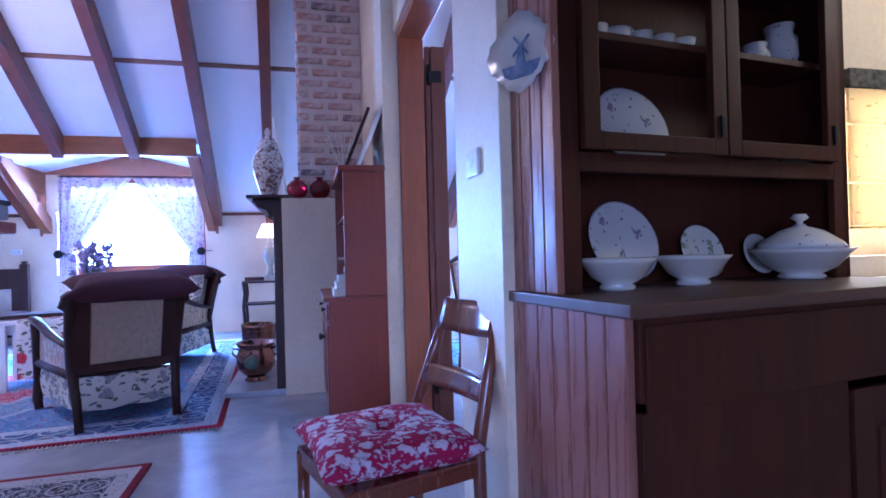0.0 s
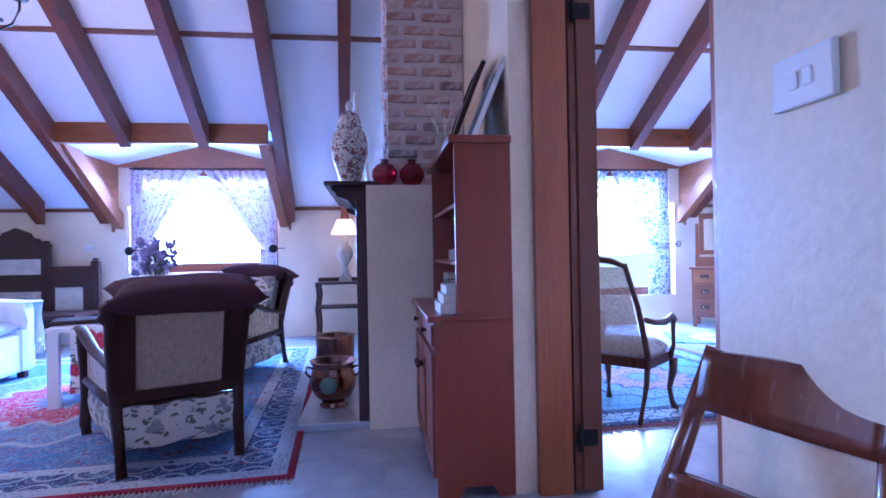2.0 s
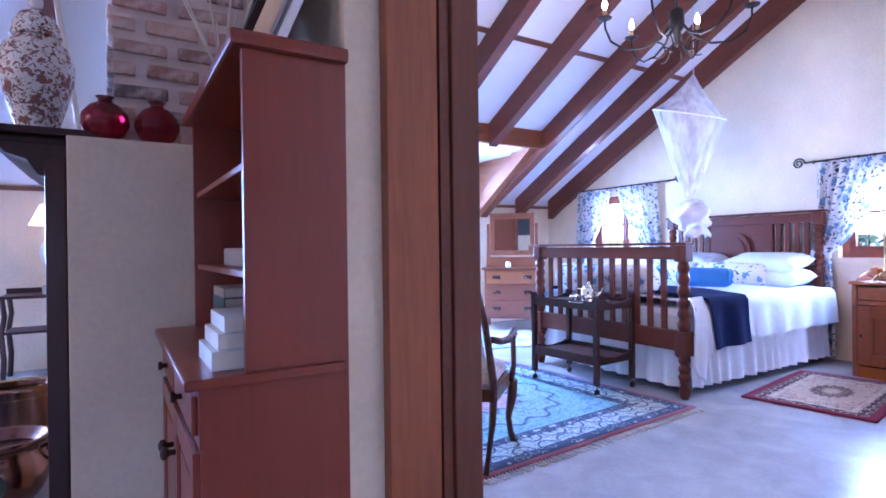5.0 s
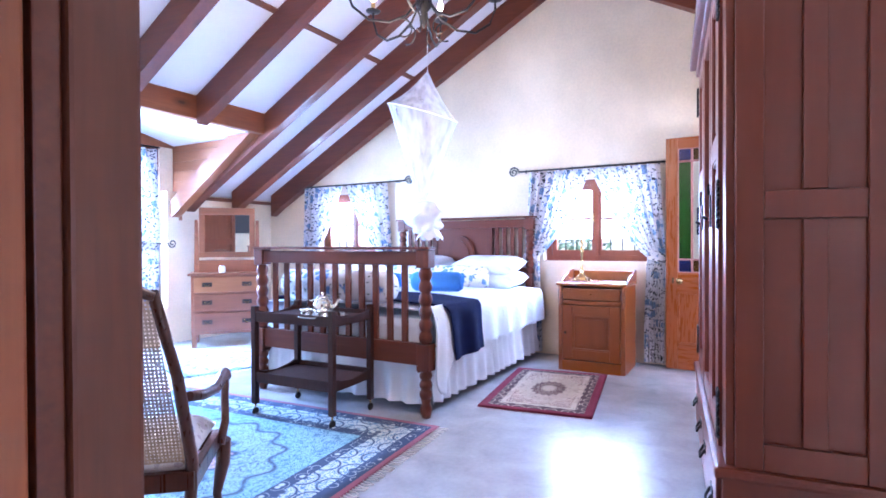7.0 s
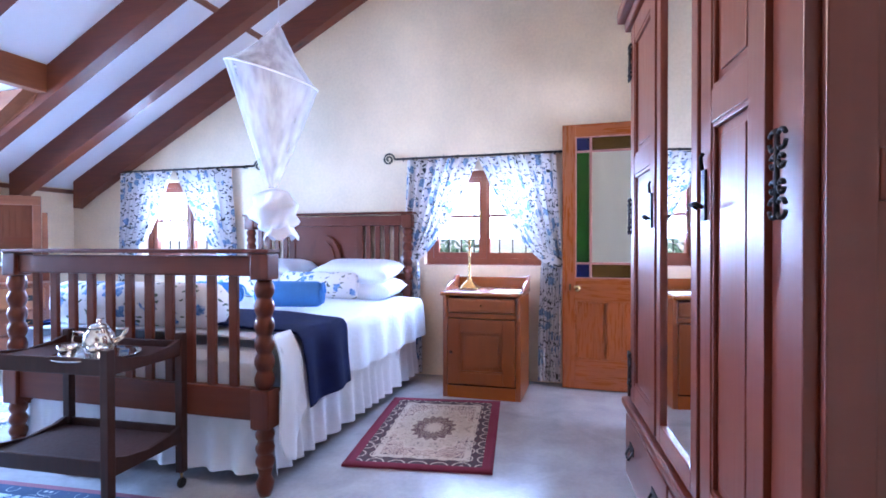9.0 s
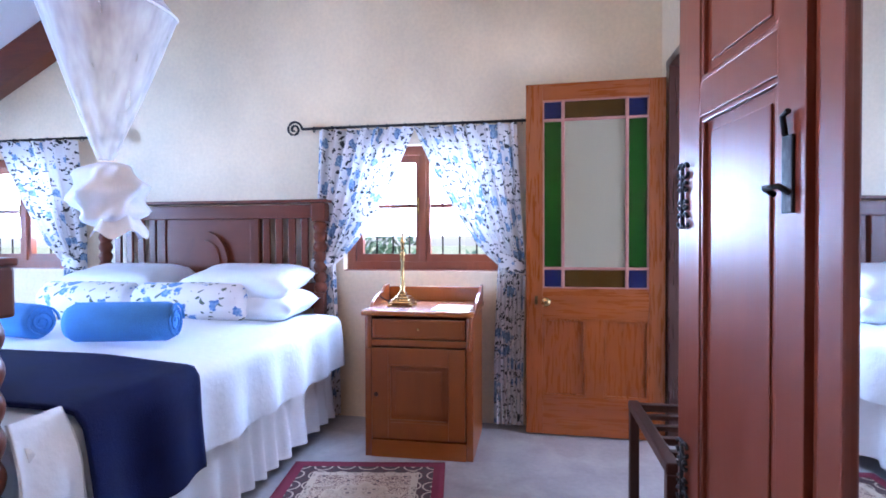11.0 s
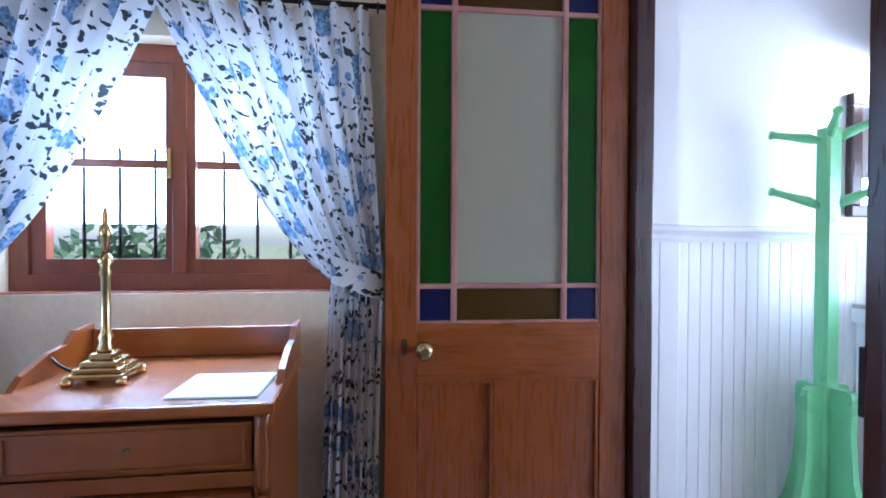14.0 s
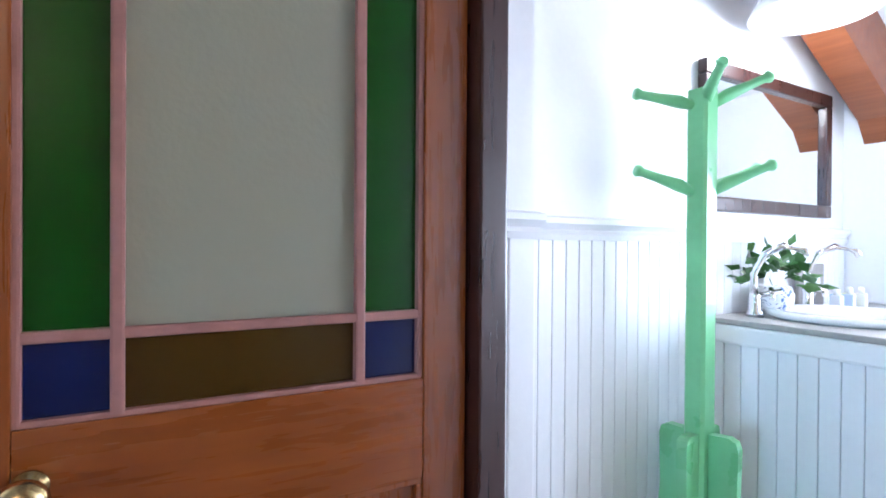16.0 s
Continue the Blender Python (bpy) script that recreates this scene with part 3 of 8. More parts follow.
# cover strips between the boards and the strip along the eaves wall
STRIP = wood("brown_cover_strip", (0.13, 0.06, 0.03), (0.20, 0.10, 0.05), (0.27, 0.15, 0.08), 0.5, axis=0)
bm = bmesh.new()
for y in (5.62,):
    for x0, x1 in ((XW, XD0), (XD1, XE)):
        o = [(y, zc(y) - 0.012), (y + 0.04, zc(y + 0.04) - 0.012), (y + 0.04, zc(y + 0.04)), (y, zc(y))]
        bm_prism(bm, o, lambda u, v, s: Vector(((x0, x1)[s], u, v)))
for x0, x1 in ((XW, DA[0]), (DA[1], XD0), (XD1, DB[0]), (DB[1], XE)):
    bm_box(bm, x0, x1, WALL_N - 0.02, WALL_N, EAVE_Z - 0.05, EAVE_Z - 0.01)
structure("trim", bm, STRIP, "thin brown strips over the ceiling joints", "trim")


# dormers: boarded cheeks, gabled ceiling, wooden window
def dormer(a, b, sill):
    y1 = WALL_N + 0.10
    top = 2.225
    for x0, x1, side in ((a, a + 0.03, 0), (b - 0.03, b, 1)):
        bm = bmesh.new()
        z = EAVE_Z - 0.3
        while z < top - 0.01:
            z1 = min(z + 0.11, top)
            ya, yb = [max(TRIM_Y + 0.085, min(WALL_N - (h + 0.20 - EAVE_Z) / PITCH, WALL_N - 0.02)) for h in (z, z1)]
            o = [(ya, z), (y1 + 0.15, z), (y1 + 0.15, z1 - 0.003), (yb, z1 - 0.003)]
            bm_prism(bm, o, lambda u, v, s: Vector(((x0, x1)[s], u, v)))
            z += 0.11
        structure("dormer_cheek", bm, PINEBOARD, "orange pine boarding on the dormer cheek", "wall")
    mid, peak = (a + b) / 2, top + 0.26
    bm = bmesh.new()
    for u0, z0, u1, z1 in ((a, top, mid, peak), (mid, peak, b, top)):
        o = [(u0, z0), (u1, z1), (u1, z1 + 0.04), (u0, z0 + 0.04)]
        bm_prism(bm, o, lambda u, v, s: Vector((u, (TRIM_Y + 0.09, y1 + 0.25)[s], v)))
    structure("dormer_ceiling", bm, CEIL, "white boarded ceiling inside the dormer", "ceiling")
    o = [(a, 2.20), (b, 2.20), (b, top), (mid, peak), (a, top)]
    bm = prism_y(o, y1, y1 + 0.1)
    strips = box(a + 0.03, a + DW + 0.02, y1, y1 + 0.1, EAVE_Z - 0.4, 2.198)
    bm_box(strips, b - DW - 0.02, b - 0.03, y1, y1 + 0.1, EAVE_Z - 0.4, 2.198)
    structure("dormer_jamb", strips, PLASTER, "cream plastered strips beside the dormer window", "wall")
    structure("dormer_front", bm, PINEBOARD, "orange pine boarding above the dormer window", "wall")
    return window(a + DW + 0.02, b - DW - 0.02, sill, 2.20, pose(0, y1 + 0.02, 0), 1, "wooden dormer window flooded with daylight")


PANE = glass("clear_glass", (1, 1, 1))
FRAMEWOOD = wood("brown_window_wood", (0.13, 0.038, 0.014), (0.21, 0.064, 0.024), (0.28, 0.10, 0.042), 0.38, axis=2)
count = [0]


def window(u0, u1, z0, z1, m, lights, label, bars=False):
    """A casement window in its own xz plane, looking along -y."""
    count[0] += 1
    win = thing("window_%d" % count[0], m, label, "window")
    win["kind"] = "structure"
    bm = bmesh.new()
    for a, b, c, d in ((u0, u1, z0, z0 + 0.055), (u0, u1, z1 - 0.055, z1), (u0, u0 + 0.055, z0 + 0.055, z1 - 0.055), (u1 - 0.055, u1, z0 + 0.055, z1 - 0.055)):
        bm_box(bm, a, b, 0, 0.07, c, d)
    part("window_frame", bm, FRAMEWOOD, win)
    part("window_sill", box(u0 - 0.02, u1 + 0.02, -0.07, 0.0, z0 - 0.035, z0 + 0.004, 0.006), FRAMEWOOD, win)
    w = (u1 - u0 - 0.11) / lights
    for k in range(1, lights):
        x = u0 + 0.055 + w * k
        part("mullion", box(x - 0.022, x + 0.022, -0.006, 0.0115, z0 + 0.055, z1 - 0.055, 0.004), FRAMEWOOD, win)
    for i in range(lights):
        a = u0 + 0.055 + w * i
        sash = bmesh.new()
        s = 0.048
        for p0, p1, q0, q1 in ((a, a + w, z0 + 0.055, z0 + 0.055 + s), (a, a + w, z1 - 0.055 - s, z1 - 0.055), (a, a + s, z0 + 0.055 + s, z1 - 0.055 - s), (a + w - s, a + w, z0 + 0.055 + s, z1 - 0.055 - s)):
            bm_box(sash, p0 + 0.002, p1 - 0.002, 0.012, 0.055, q0, q1)
        zm = z0 + (z1 - z0) * 0.52
        if lights > 1:
            bm_box(sash, a + s, a + w - s, 0.022, 0.046, zm - 0.013, zm + 0.013)
        part("sash", sash, FRAMEWOOD, win)
        pane = part("pane", box(a + s - 0.004, a + w - s + 0.004, 0.033, 0.037, z0 + 0.1, z1 - 0.1), PANE, win, "clear window glass")
        pane.visible_shadow = False
        part("catch", box(a + w - 0.034, a + w - 0.02, -0.012, 0.012, zm - 0.05, zm + 0.05, 0.003), BRASS, win, "small brass casement catch")
        if bars:
            for k in range(1, 4):
                x = a + w * k / 4
                part("burglar_bar", tube([(x, 0.11, z0 + 0.03), (x, 0.11, z0 + (z1 - z0) * 0.60)], 0.006, 6), IRON, win, "thin black burglar bar")
    return win


dormer(DA[0], DA[1], 0.86)
dormer(DB[0], DB[1], 0.40)
window(-W1[1], -W1[0], W1[2], W1[3], pose(XE + 0.08, 0, 0, 0, 0, -90), 2, "brown wooden casement window with burglar bars", True)
window(-W2[1], -W2[0], W2[2], W2[3], pose(XE + 0.08, 0, 0, 0, 0, -90), 2, "brown wooden casement window with burglar bars", True)

# doorway to the bedroom: pine lining, door folded back into the bedroom
for y0, y1, z0, z1 in ((DOOR_Y1 - 0.045, DOOR_Y1 - 0.002, 0, DOOR_TOP), (DOOR_Y0 + 0.002, DOOR_Y0 + 0.045, 0, DOOR_TOP), (DOOR_Y0 + 0.002, DOOR_Y1 - 0.002, DOOR_TOP + 0.001, DOOR_TOP + 0.045)):
    structure("doorway_lining", box(XD0 + 0.02, XD1 + 0.012, y0, y1, z0, z1, 0.004), PINEV, "orange pine lining of the bedroom doorway", "door frame")


# brown taken darker: the shadow on the leaf's edge is put into the colour
DOORBROWN = wood("brown_door_pine_shaded", (0.09, 0.032, 0.013), (0.16, 0.060, 0.024), (0.23, 0.092, 0.038), 0.5, axis=2, coat=0.15)


def plank_door():
    d = thing("door_1", pose(XD1 + 0.02, DOOR_Y1 - 0.05, 0.01), "dark plank door folded back against the bedroom wall", "door")
    d["kind"] = "structure"
    part("leaf_stile", box(0.035, 0.125, 0.0, 0.09, 0, 2.28, 0.006), DOORBROWN, d)
    for k in range(7):
        part("board", box(0.04, 0.07, 0.092 + k * 0.115, 0.203 + k * 0.115, 0, 2.28, 0.003), DOORBROWN, d)
    for z in (0.15, 1.1, 2.05):
        part("ledge", box(0.072, 0.115, 0.095, 0.88, z, z + 0.12, 0.004), RAFTER, d)
    # dark strip standing in for the shaded gap between lining and leaf
    part("edge_strip", box(0.002, 0.034, 0.012, 0.04, 0, 2.28, 0.003), RAFTER, d)
    for z in (0.20, 2.06):
        part("strap_hinge", box(0.0, 0.10, -0.006, -0.001, z, z + 0.07, 0.002), IRON, d, "black iron hinge")
        part("hinge_barrel", tube([(0.018, -0.010, z - 0.02), (0.018, -0.010, z + 0.10)], 0.010), IRON, d, "black iron hinge")
    return d


plank_door()

# doorway to the bathroom: dark lining and the stained glass door standing open
bm = bmesh.new()
DARKFRAME = wood("dark_red_frame", (0.020, 0.008, 0.007), (0.036, 0.014, 0.012), (0.056, 0.023, 0.019), 0.3, axis=2, knots=False, coat=0.3)
bm_box(bm, 5.366, 5.438, 2.184, 2.246, 0, 2.098, 0.005)
bm_box(bm, 4.562, 4.60, 2.186, 2.245, 0, 2.098, 0.005)
bm_box(bm, 4.562, 5.438, 2.184, 2.247, 2.05, 2.097, 0.005)
structure("bath_door_frame", bm, DARKFRAME, "dark red-brown frame of the bathroom doorway", "door frame")
solid("door_latch_keep", box(4.599, 4.615, 2.195, 2.24, 0.80, 0.92, 0.003), IRON, "black iron lock keep on the bathroom door frame", "lock", kind="structure")


AGEDBRASS = plain("aged_brass", (0.10, 0.065, 0.035), 0.45, 0.8, 0.3, 40, 0.1)


def glass_door():
    W, H, T = 0.731, 1.995, 0.042
    d = thing("door_2", pose(5.445, 2.276, 0.010, 0, 0, 88.2), "honey pine door with stained glass border standing open", "door")
    d["kind"] = "structure"
    s0, s1 = 0.061, 0.636
    gx = [s0, 0.176, 0.523, s1]
    gz = [0.835, 0.948, 1.79, 1.902]
    for x0, x1 in ((-0.026, s0), (s1, W)):
        part("stile", box(x0, x1, 0, T, 0, H, 0.003), DOORHONEY, d)
    for z0, z1 in ((0, 0.22), (0.66, 0.835), (1.902, H)):
        part("rail", box(s0, s1, 0.001, T - 0.001, z0, z1, 0.002), DOORHONEYH, d)
    part("muntin", box(0.300, 0.400, 0.001, T - 0.001, 0.22, 0.66, 0.002), DOORHONEY, d)
    for x0, x1 in ((s0, 0.300), (0.400, s1)):
        bm = box(x0, x1, 0.015, T - 0.015, 0.22, 0.66)
        part("panel", bm, DOORHONEY, d)
        bd = bmesh.new()
        for a, b, c, e in ((x0, x1, 0.22, 0.232), (x0, x1, 0.648, 0.66), (x0, x0 + 0.012, 0.232, 0.648), (x1 - 0.012, x1, 0.232, 0.648)):
            bm_box(bd, a, b, 0.003, T - 0.003, c, e, 0.003)
        part("bead", bd, DOORHONEY, d)
    colours = {"b": glass("blue_glass", (0.012, 0.022, 0.14), 0.25, 0.6), "g": glass("green_glass", (0.010, 0.13, 0.004), 0.25, 0.6),
               "a": glass("amber_glass", (0.12, 0.055, 0.004), 0.25, 0.6), "c": glass("frosted_glass", (0.62, 0.59, 0.44), 0.45, 0.6)}
    words = {"b": "blue stained glass pane", "g": "green stained glass pane", "a": "amber stained glass pane", "c": "clear frosted glass pane"}
    grid = ("bab", "gcg", "bab")
    for r in range(3):
        for c in range(3):
            k = grid[r][c]
            part("pane", box(gx[c] + 0.004, gx[c + 1] - 0.004, 0.017, 0.024, gz[r] + 0.004, gz[r + 1] - 0.004), colours[k], d, words[k])
    bars = bmesh.new()
    for x in gx:
        bm_box(bars, x - 0.009, x + 0.009, 0.006, T - 0.006, gz[0], gz[3], 0.004)
    part("glazing_bar", bars, PINKBAR, d, "pinkish painted glazing bars")
    bars = bmesh.new()
    for z in gz:
        bm_box(bars, gx[0], gx[3], 0.007, T - 0.007, z - 0.008, z + 0.008, 0.004)
    part("glazing_bar", bars, PINKBAR, d, "pinkish painted glazing bars")
    for s in (1, -1):
        m = pose(W - 0.114, T / 2, 0.762, -90 * s) @ pose(0, 0, T / 2)
        knob = part("knob", lathe([(0.022, 0), (0.022, 0.004), (0.009, 0.008), (0.009, 0.028), (0.020, 0.034), (0.028, 0.046), (0.026, 0.058), (0.012, 0.066)], m), BRASS, d, "round brass knob")
    part("keyhole_plate", box(W - 0.066, W - 0.050, T, T + 0.002, 0.742, 0.790, 0.0009), AGEDBRASS, d, "dark keyhole plate")
    for z in (0.22, 1.76):
        part("hinge", box(-0.034, -0.02, 0.004, 0.03, z, z + 0.10, 0.002), BRASS, d, "brass hinge")
    return d


DOORHONEY = wood("honey_pine_door", (0.17, 0.050, 0.006), (0.275, 0.092, 0.013), (0.34, 0.125, 0.022), 0.28, axis=2, coat=0.35, grain=0.20)
DOORHONEYH = wood("honey_pine_door_level", (0.17, 0.050, 0.006), (0.275, 0.092, 0.013), (0.34, 0.125, 0.022), 0.28, axis=0, coat=0.35, grain=0.20)
PINKBAR = plain("pink_brown_bar", (0.36, 0.16, 0.13), 0.45, vary=0.2, scale=20)
glass_door()


# ---- shapes shared by several things ----
def pillow(w, d, h, n=14, m=None, pinch=0.12):
    """A stuffed cushion with drawn-out corners, its middle at the origin."""
    bm = bmesh.new()
    def fn(s):
        def f(u, v):
            a, b = 2 * u - 1, 2 * v - 1
            edge = (1 - a ** 4) * (1 - b ** 4)
            k = 1 - pinch * (1 - abs(a * b)) * max(abs(a), abs(b)) ** 3
            z = s * h / 2 * max(edge, 0) ** 0.45 + 0.008 * noise.noise(Vector((a * 2.1 + w, b * 2.1, s)))
            co = Vector((a * w / 2 * k, b * d / 2 * k, z if edge > 1e-6 else 0))
            return m @ co if m is not None else co
        return f
    bm_sheet(bm, fn(1), n, n)
    bm_sheet(bm, fn(-1), n, n)
    bmesh.ops.remove_doubles(bm, verts=bm.verts, dist=0.0005)
    bmesh.ops.recalc_face_normals(bm, faces=bm.faces)
    return bm


def framed_door(x0, x1, z0, z1, y, frame, depth, inset, material, parent, m=None, mid=None):
    """A panelled door whose face looks along -y: a backing with stiles, rails and a bead round each panel."""
    cuts = [z0] + ([mid] if mid else []) + [z1]
    door = part("door", box(x0 + frame - 0.002, x1 - frame + 0.002, y - depth + inset, y - 0.001, z0 + 0.004, z1 - 0.004), material, parent, m=m)
    for a in (x0, x1 - frame):
        part("stile", box(a, a + frame, y - depth, y, z0, z1, 0.002), material, door)
    for i, z in enumerate(cuts):
        a = z if i == 0 else (z - frame if i == len(cuts) - 1 else z - frame / 2)
        part("rail", box(x0 + frame + 0.0004, x1 - frame - 0.0004, y - depth + 0.0006, y, a, a + frame, 0.002), material, door)
    for i in range(len(cuts) - 1):
        a = cuts[i] + (frame if i == 0 else frame / 2)
        b = cuts[i + 1] - (frame if i == len(cuts) - 2 else frame / 2)
        p0, p1, w, f = x0 + frame, x1 - frame, 0.012, y - depth + inset
        for q0, q1, c, d in ((p0, p1, a, a + w), (p0, p1, b - w, b), (p0, p0 + w, a + w, b - w), (p1 - w, p1, a + w, b - w)):
            part("bead", box(q0, q1, y - depth + 0.003, f + 0.001, c, d, 0.003), material, door)
        part("field", box(p0 + 0.035, p1 - 0.035, f - 0.004, f + 0.001, a + 0.035, b - 0.035, 0.003), material, door)
    return door


def twist(z0, z1, r, beads):
    """Profile of a bobbin-turned post."""
    pr = []
    n = beads * 8
    for i in range(n + 1):
        s = i / n
        pr.append((r * (0.72 + 0.28 * abs(math.sin(math.pi * beads * s))), z0 + (z1 - z0) * s))
    return pr


def curtain(width_top, width_tie, width_low, z0, ztie, z1, folds, amp=0.022, bulge=1.05, tie_at=0.0, low_at=None, seed=0):
    """A curtain in its own xz plane, x from 0: hung from z1, drawn in at ztie towards tie_at, falling to z0."""
    low_at = tie_at if low_at is None else low_at
    rnd = random.Random(seed)
    ph = [rnd.uniform(0, 6.28) for _ in range(4)]
    def f(u, v):
        z = z0 + (z1 - z0) * v
        if z > ztie:
            s = (z - ztie) / (z1 - ztie)
            e = s ** bulge
            w, at = width_tie + (width_top - width_tie) * e, tie_at * (1 - e)
        else:
            s = (ztie - z) / (ztie - z0)
            e = min(1.0, s * 1.6) ** 0.7
            w, at = width_tie + (width_low - width_tie) * e, tie_at + (low_at - tie_at) * e
        x = at + w * u
        gather = 1.0 - 0.55 * math.exp(-((z - ztie) / 0.12) ** 2)
        if z < ztie:
            gather = 0.45 + 0.15 * min(1.0, s * 2)
        y = amp * gather * (math.sin(u * folds * 6.283 + ph[0]) + 0.45 * math.sin(u * folds * 14.1 + ph[1] + v * 2)) + 0.012 * math.sin(v * 7 + ph[2])
        return Vector((x, y, z))
    return sheet(f, max(24, folds * 8), 34)


def turned_leg(h, r):
    return lathe([(r * 0.6, 0), (r * 0.75, 0.02), (r * 0.62, 0.05), (r * 0.85, h * 0.35), (r, h * 0.75), (r * 0.7, h * 0.8), (r * 1.05, h * 0.84), (r, h)])


def rug(name, hx, hy, m, material, label, fringe=False):
    t = thing(name, m, label, "rug")
    def f(u, v):
        x, y = (2 * u - 1) * hx, (2 * v - 1) * hy
        return Vector((x, y, 0.012 + 0.0015 * noise.noise(Vector((x * 3, y * 3, 0)))))
    part("carpet", sheet(f, 24, 24, Vector((0, 0, -0.0115))), material, t)
    if fringe:
        rnd = random.Random(5)
        for s in (-1, 1):
            bm = bmesh.new()
            n = int(hx * 2 / 0.022)
            for i in range(n):
                x = -hx + (i + 0.5) * 2 * hx / n
                bm_tube(bm, [(x, s * hy, 0.006), (x + rnd.uniform(-0.01, 0.01), s * (hy + 0.03), 0.005), (x + rnd.uniform(-0.02, 0.02), s * (hy + 0.06), 0.004)], 0.003, 4)
            part("fringe", bm, FRINGE, t, "cream knotted fringe")
    return t


FRINGE = plain("cream_fringe", (0.62, 0.60, 0.56), 0.95)


# ---- sitting room ----
def book_case():
    X0, XU, X1, Y0, Y1 = 0.090, 0.205, 0.452, 3.150, 4.06
    m = pose(0, 0, 0)
    t = thing("bookcase", m, "red-stained pine bookcase with cupboard below and open shelves", "bookcase")
    def side(y0, y1):
        o = [(X0 + 0.02, 0.0), (X0 + 0.11, 0), (X0 + 0.14, 0.05), (X1 - 0.10, 0.05), (X1 - 0.07, 0), (X1, 0.0), (X1, 1.53), (XU, 1.53), (XU, 0.765), (X0 + 0.02, 0.765)]
        return prism_y(o, y0, y1)
    part("side_panel", side(Y0, Y0 + 0.022), BOOKWOOD, t)
    part("side_panel", side(Y1 - 0.022, Y1), BOOKWOOD, t)
    part("back_panel", box(X1 - 0.012, X1, Y0 + 0.022, Y1 - 0.022, 0.06, 1.53), BOOKWOOD, t)
    part("top", box(XU - 0.03, X1 + 0.002, Y0 - 0.025, Y1 + 0.02, 1.53, 1.565, 0.008), BOOKWOOD, t)
    part("counter", box(X0 - 0.015, X1 - 0.012, Y0 - 0.015, Y1 + 0.015, 0.765, 0.79, 0.006), BOOKWOOD, t)
    for z in (1.02, 1.28):
        part("shelf", box(XU + 0.01, X1 - 0.012, Y0 + 0.022, Y1 - 0.022, z - 0.018, z, 0.003), BOOKWOOD, t)
    part("bottom", box(X0 + 0.03, X1 - 0.012, Y0 + 0.022, Y1 - 0.022, 0.06, 0.08), BOOKWOOD, t)
    # front faces -x: build along x and turn
    fm = pose(X0 + 0.02, Y1, 0, 0, 0, -90)
    L = Y1 - Y0
    part("drawer_rail", box(0.0, L, -0.004, 0.018, 0.63, 0.765, 0.003), BOOKWOOD, t, m=fm)
    for k in range(2):
        a, b = 0.02 + k * (L - 0.04) / 2, 0.02 + (k + 1) * (L - 0.04) / 2
        d = framed_door(a + 0.004, b - 0.004, 0.09, 0.62, 0.004, 0.06, 0.02, 0.010, BOOKWOOD, t, fm)
        x = b - 0.035 if k == 0 else a + 0.035
        part("knob", lathe([(0.008, 0), (0.008, 0.016), (0.018, 0.024), (0.018, 0.034), (0.008, 0.04)], pose(x, -0.016, 0.50, 90)), DARKWOOD, d, "dark turned knob")
        drawer = part("drawer", box(a + 0.015, b - 0.015, -0.016, -0.004, 0.655, 0.745, 0.004), BOOKWOOD, t, m=fm)
        part("knob", lathe([(0.007, 0), (0.007, 0.012), (0.014, 0.018), (0.012, 0.026)], pose((a + b) / 2, -0.016, 0.70, 90)), DARKWOOD, drawer, "dark turned knob")
    return t


book_case()


def book(x0, x1, y0, y1, z0, z1, colour, label):
    t = thing("book", pose(0, 0, 0), label, "book", "books on the bookcase")
    c = 0.003
    bm = box(x0, x1, y0, y1, z0, z0 + c)
    bm_box(bm, x0, x1, y0, y1, z1 - c, z1)
    bm_box(bm, x0, x0 + c, y0, y1, z0 + c, z1 - c)
    part("cover", bm, colour, t)
    part("page_block", box(x0 + c, x1 - 0.004, y0 + 0.003, y1 - 0.003, z0 + c, z1 - c), PAPER, t, "cream page edges")
    return t


PAPER = plain("page_edges", (0.70, 0.64, 0.52), 0.9)
BOOKC = [plain("book_cover", c, 0.55) for c in ((0.16, 0.05, 0.03), (0.45, 0.43, 0.36), (0.05, 0.12, 0.15), (0.55, 0.50, 0.40), (0.25, 0.14, 0.07), (0.62, 0.63, 0.60))]
z = 0.79
for i, (h, c) in enumerate(((0.05, 0), (0.035, 4), (0.045, 2), (0.03, 1))):
    book(0.24, 0.42, 3.62 + 0.01 * i, 3.88 - 0.012 * i, z + 0.001, z + h, BOOKC[c], "old hardback book lying in a stack")
    z += h
z = 0.79
for i, (h, c) in enumerate(((0.045, 5), (0.04, 3), (0.038, 5))):
    book(0.14 + 0.015 * i, 0.34, 3.20 + 0.006 * i, 3.42, z + 0.001, z + h, BOOKC[c], "thick pale hardback book lying in a stack")
    z += h
solid("wooden_tray", box(0.25, 0.42, 3.30, 3.70, 1.0215, 1.075, 0.006), plain("grey_box", (0.42, 0.40, 0.40), 0.5), "flat grey keepsake box on the middle shelf", "box")
solid("teacup", lathe([(0.018, 0), (0.02, 0.004), (0.035, 0.03), (0.04, 0.055), (0.036, 0.055), (0.030, 0.02)], pose(0.33, 3.72, 1.281)), CHINA, "small white china cup on the upper shelf", "cup")
for y, h, c in ((3.3, 0.16, 3), (3.335, 0.19, 5), (3.37, 0.17, 1)):
    book(0.27, 0.41, y, y + 0.028, 1.281, 1.281 + h, BOOKC[c], "slim hardback book standing upright")


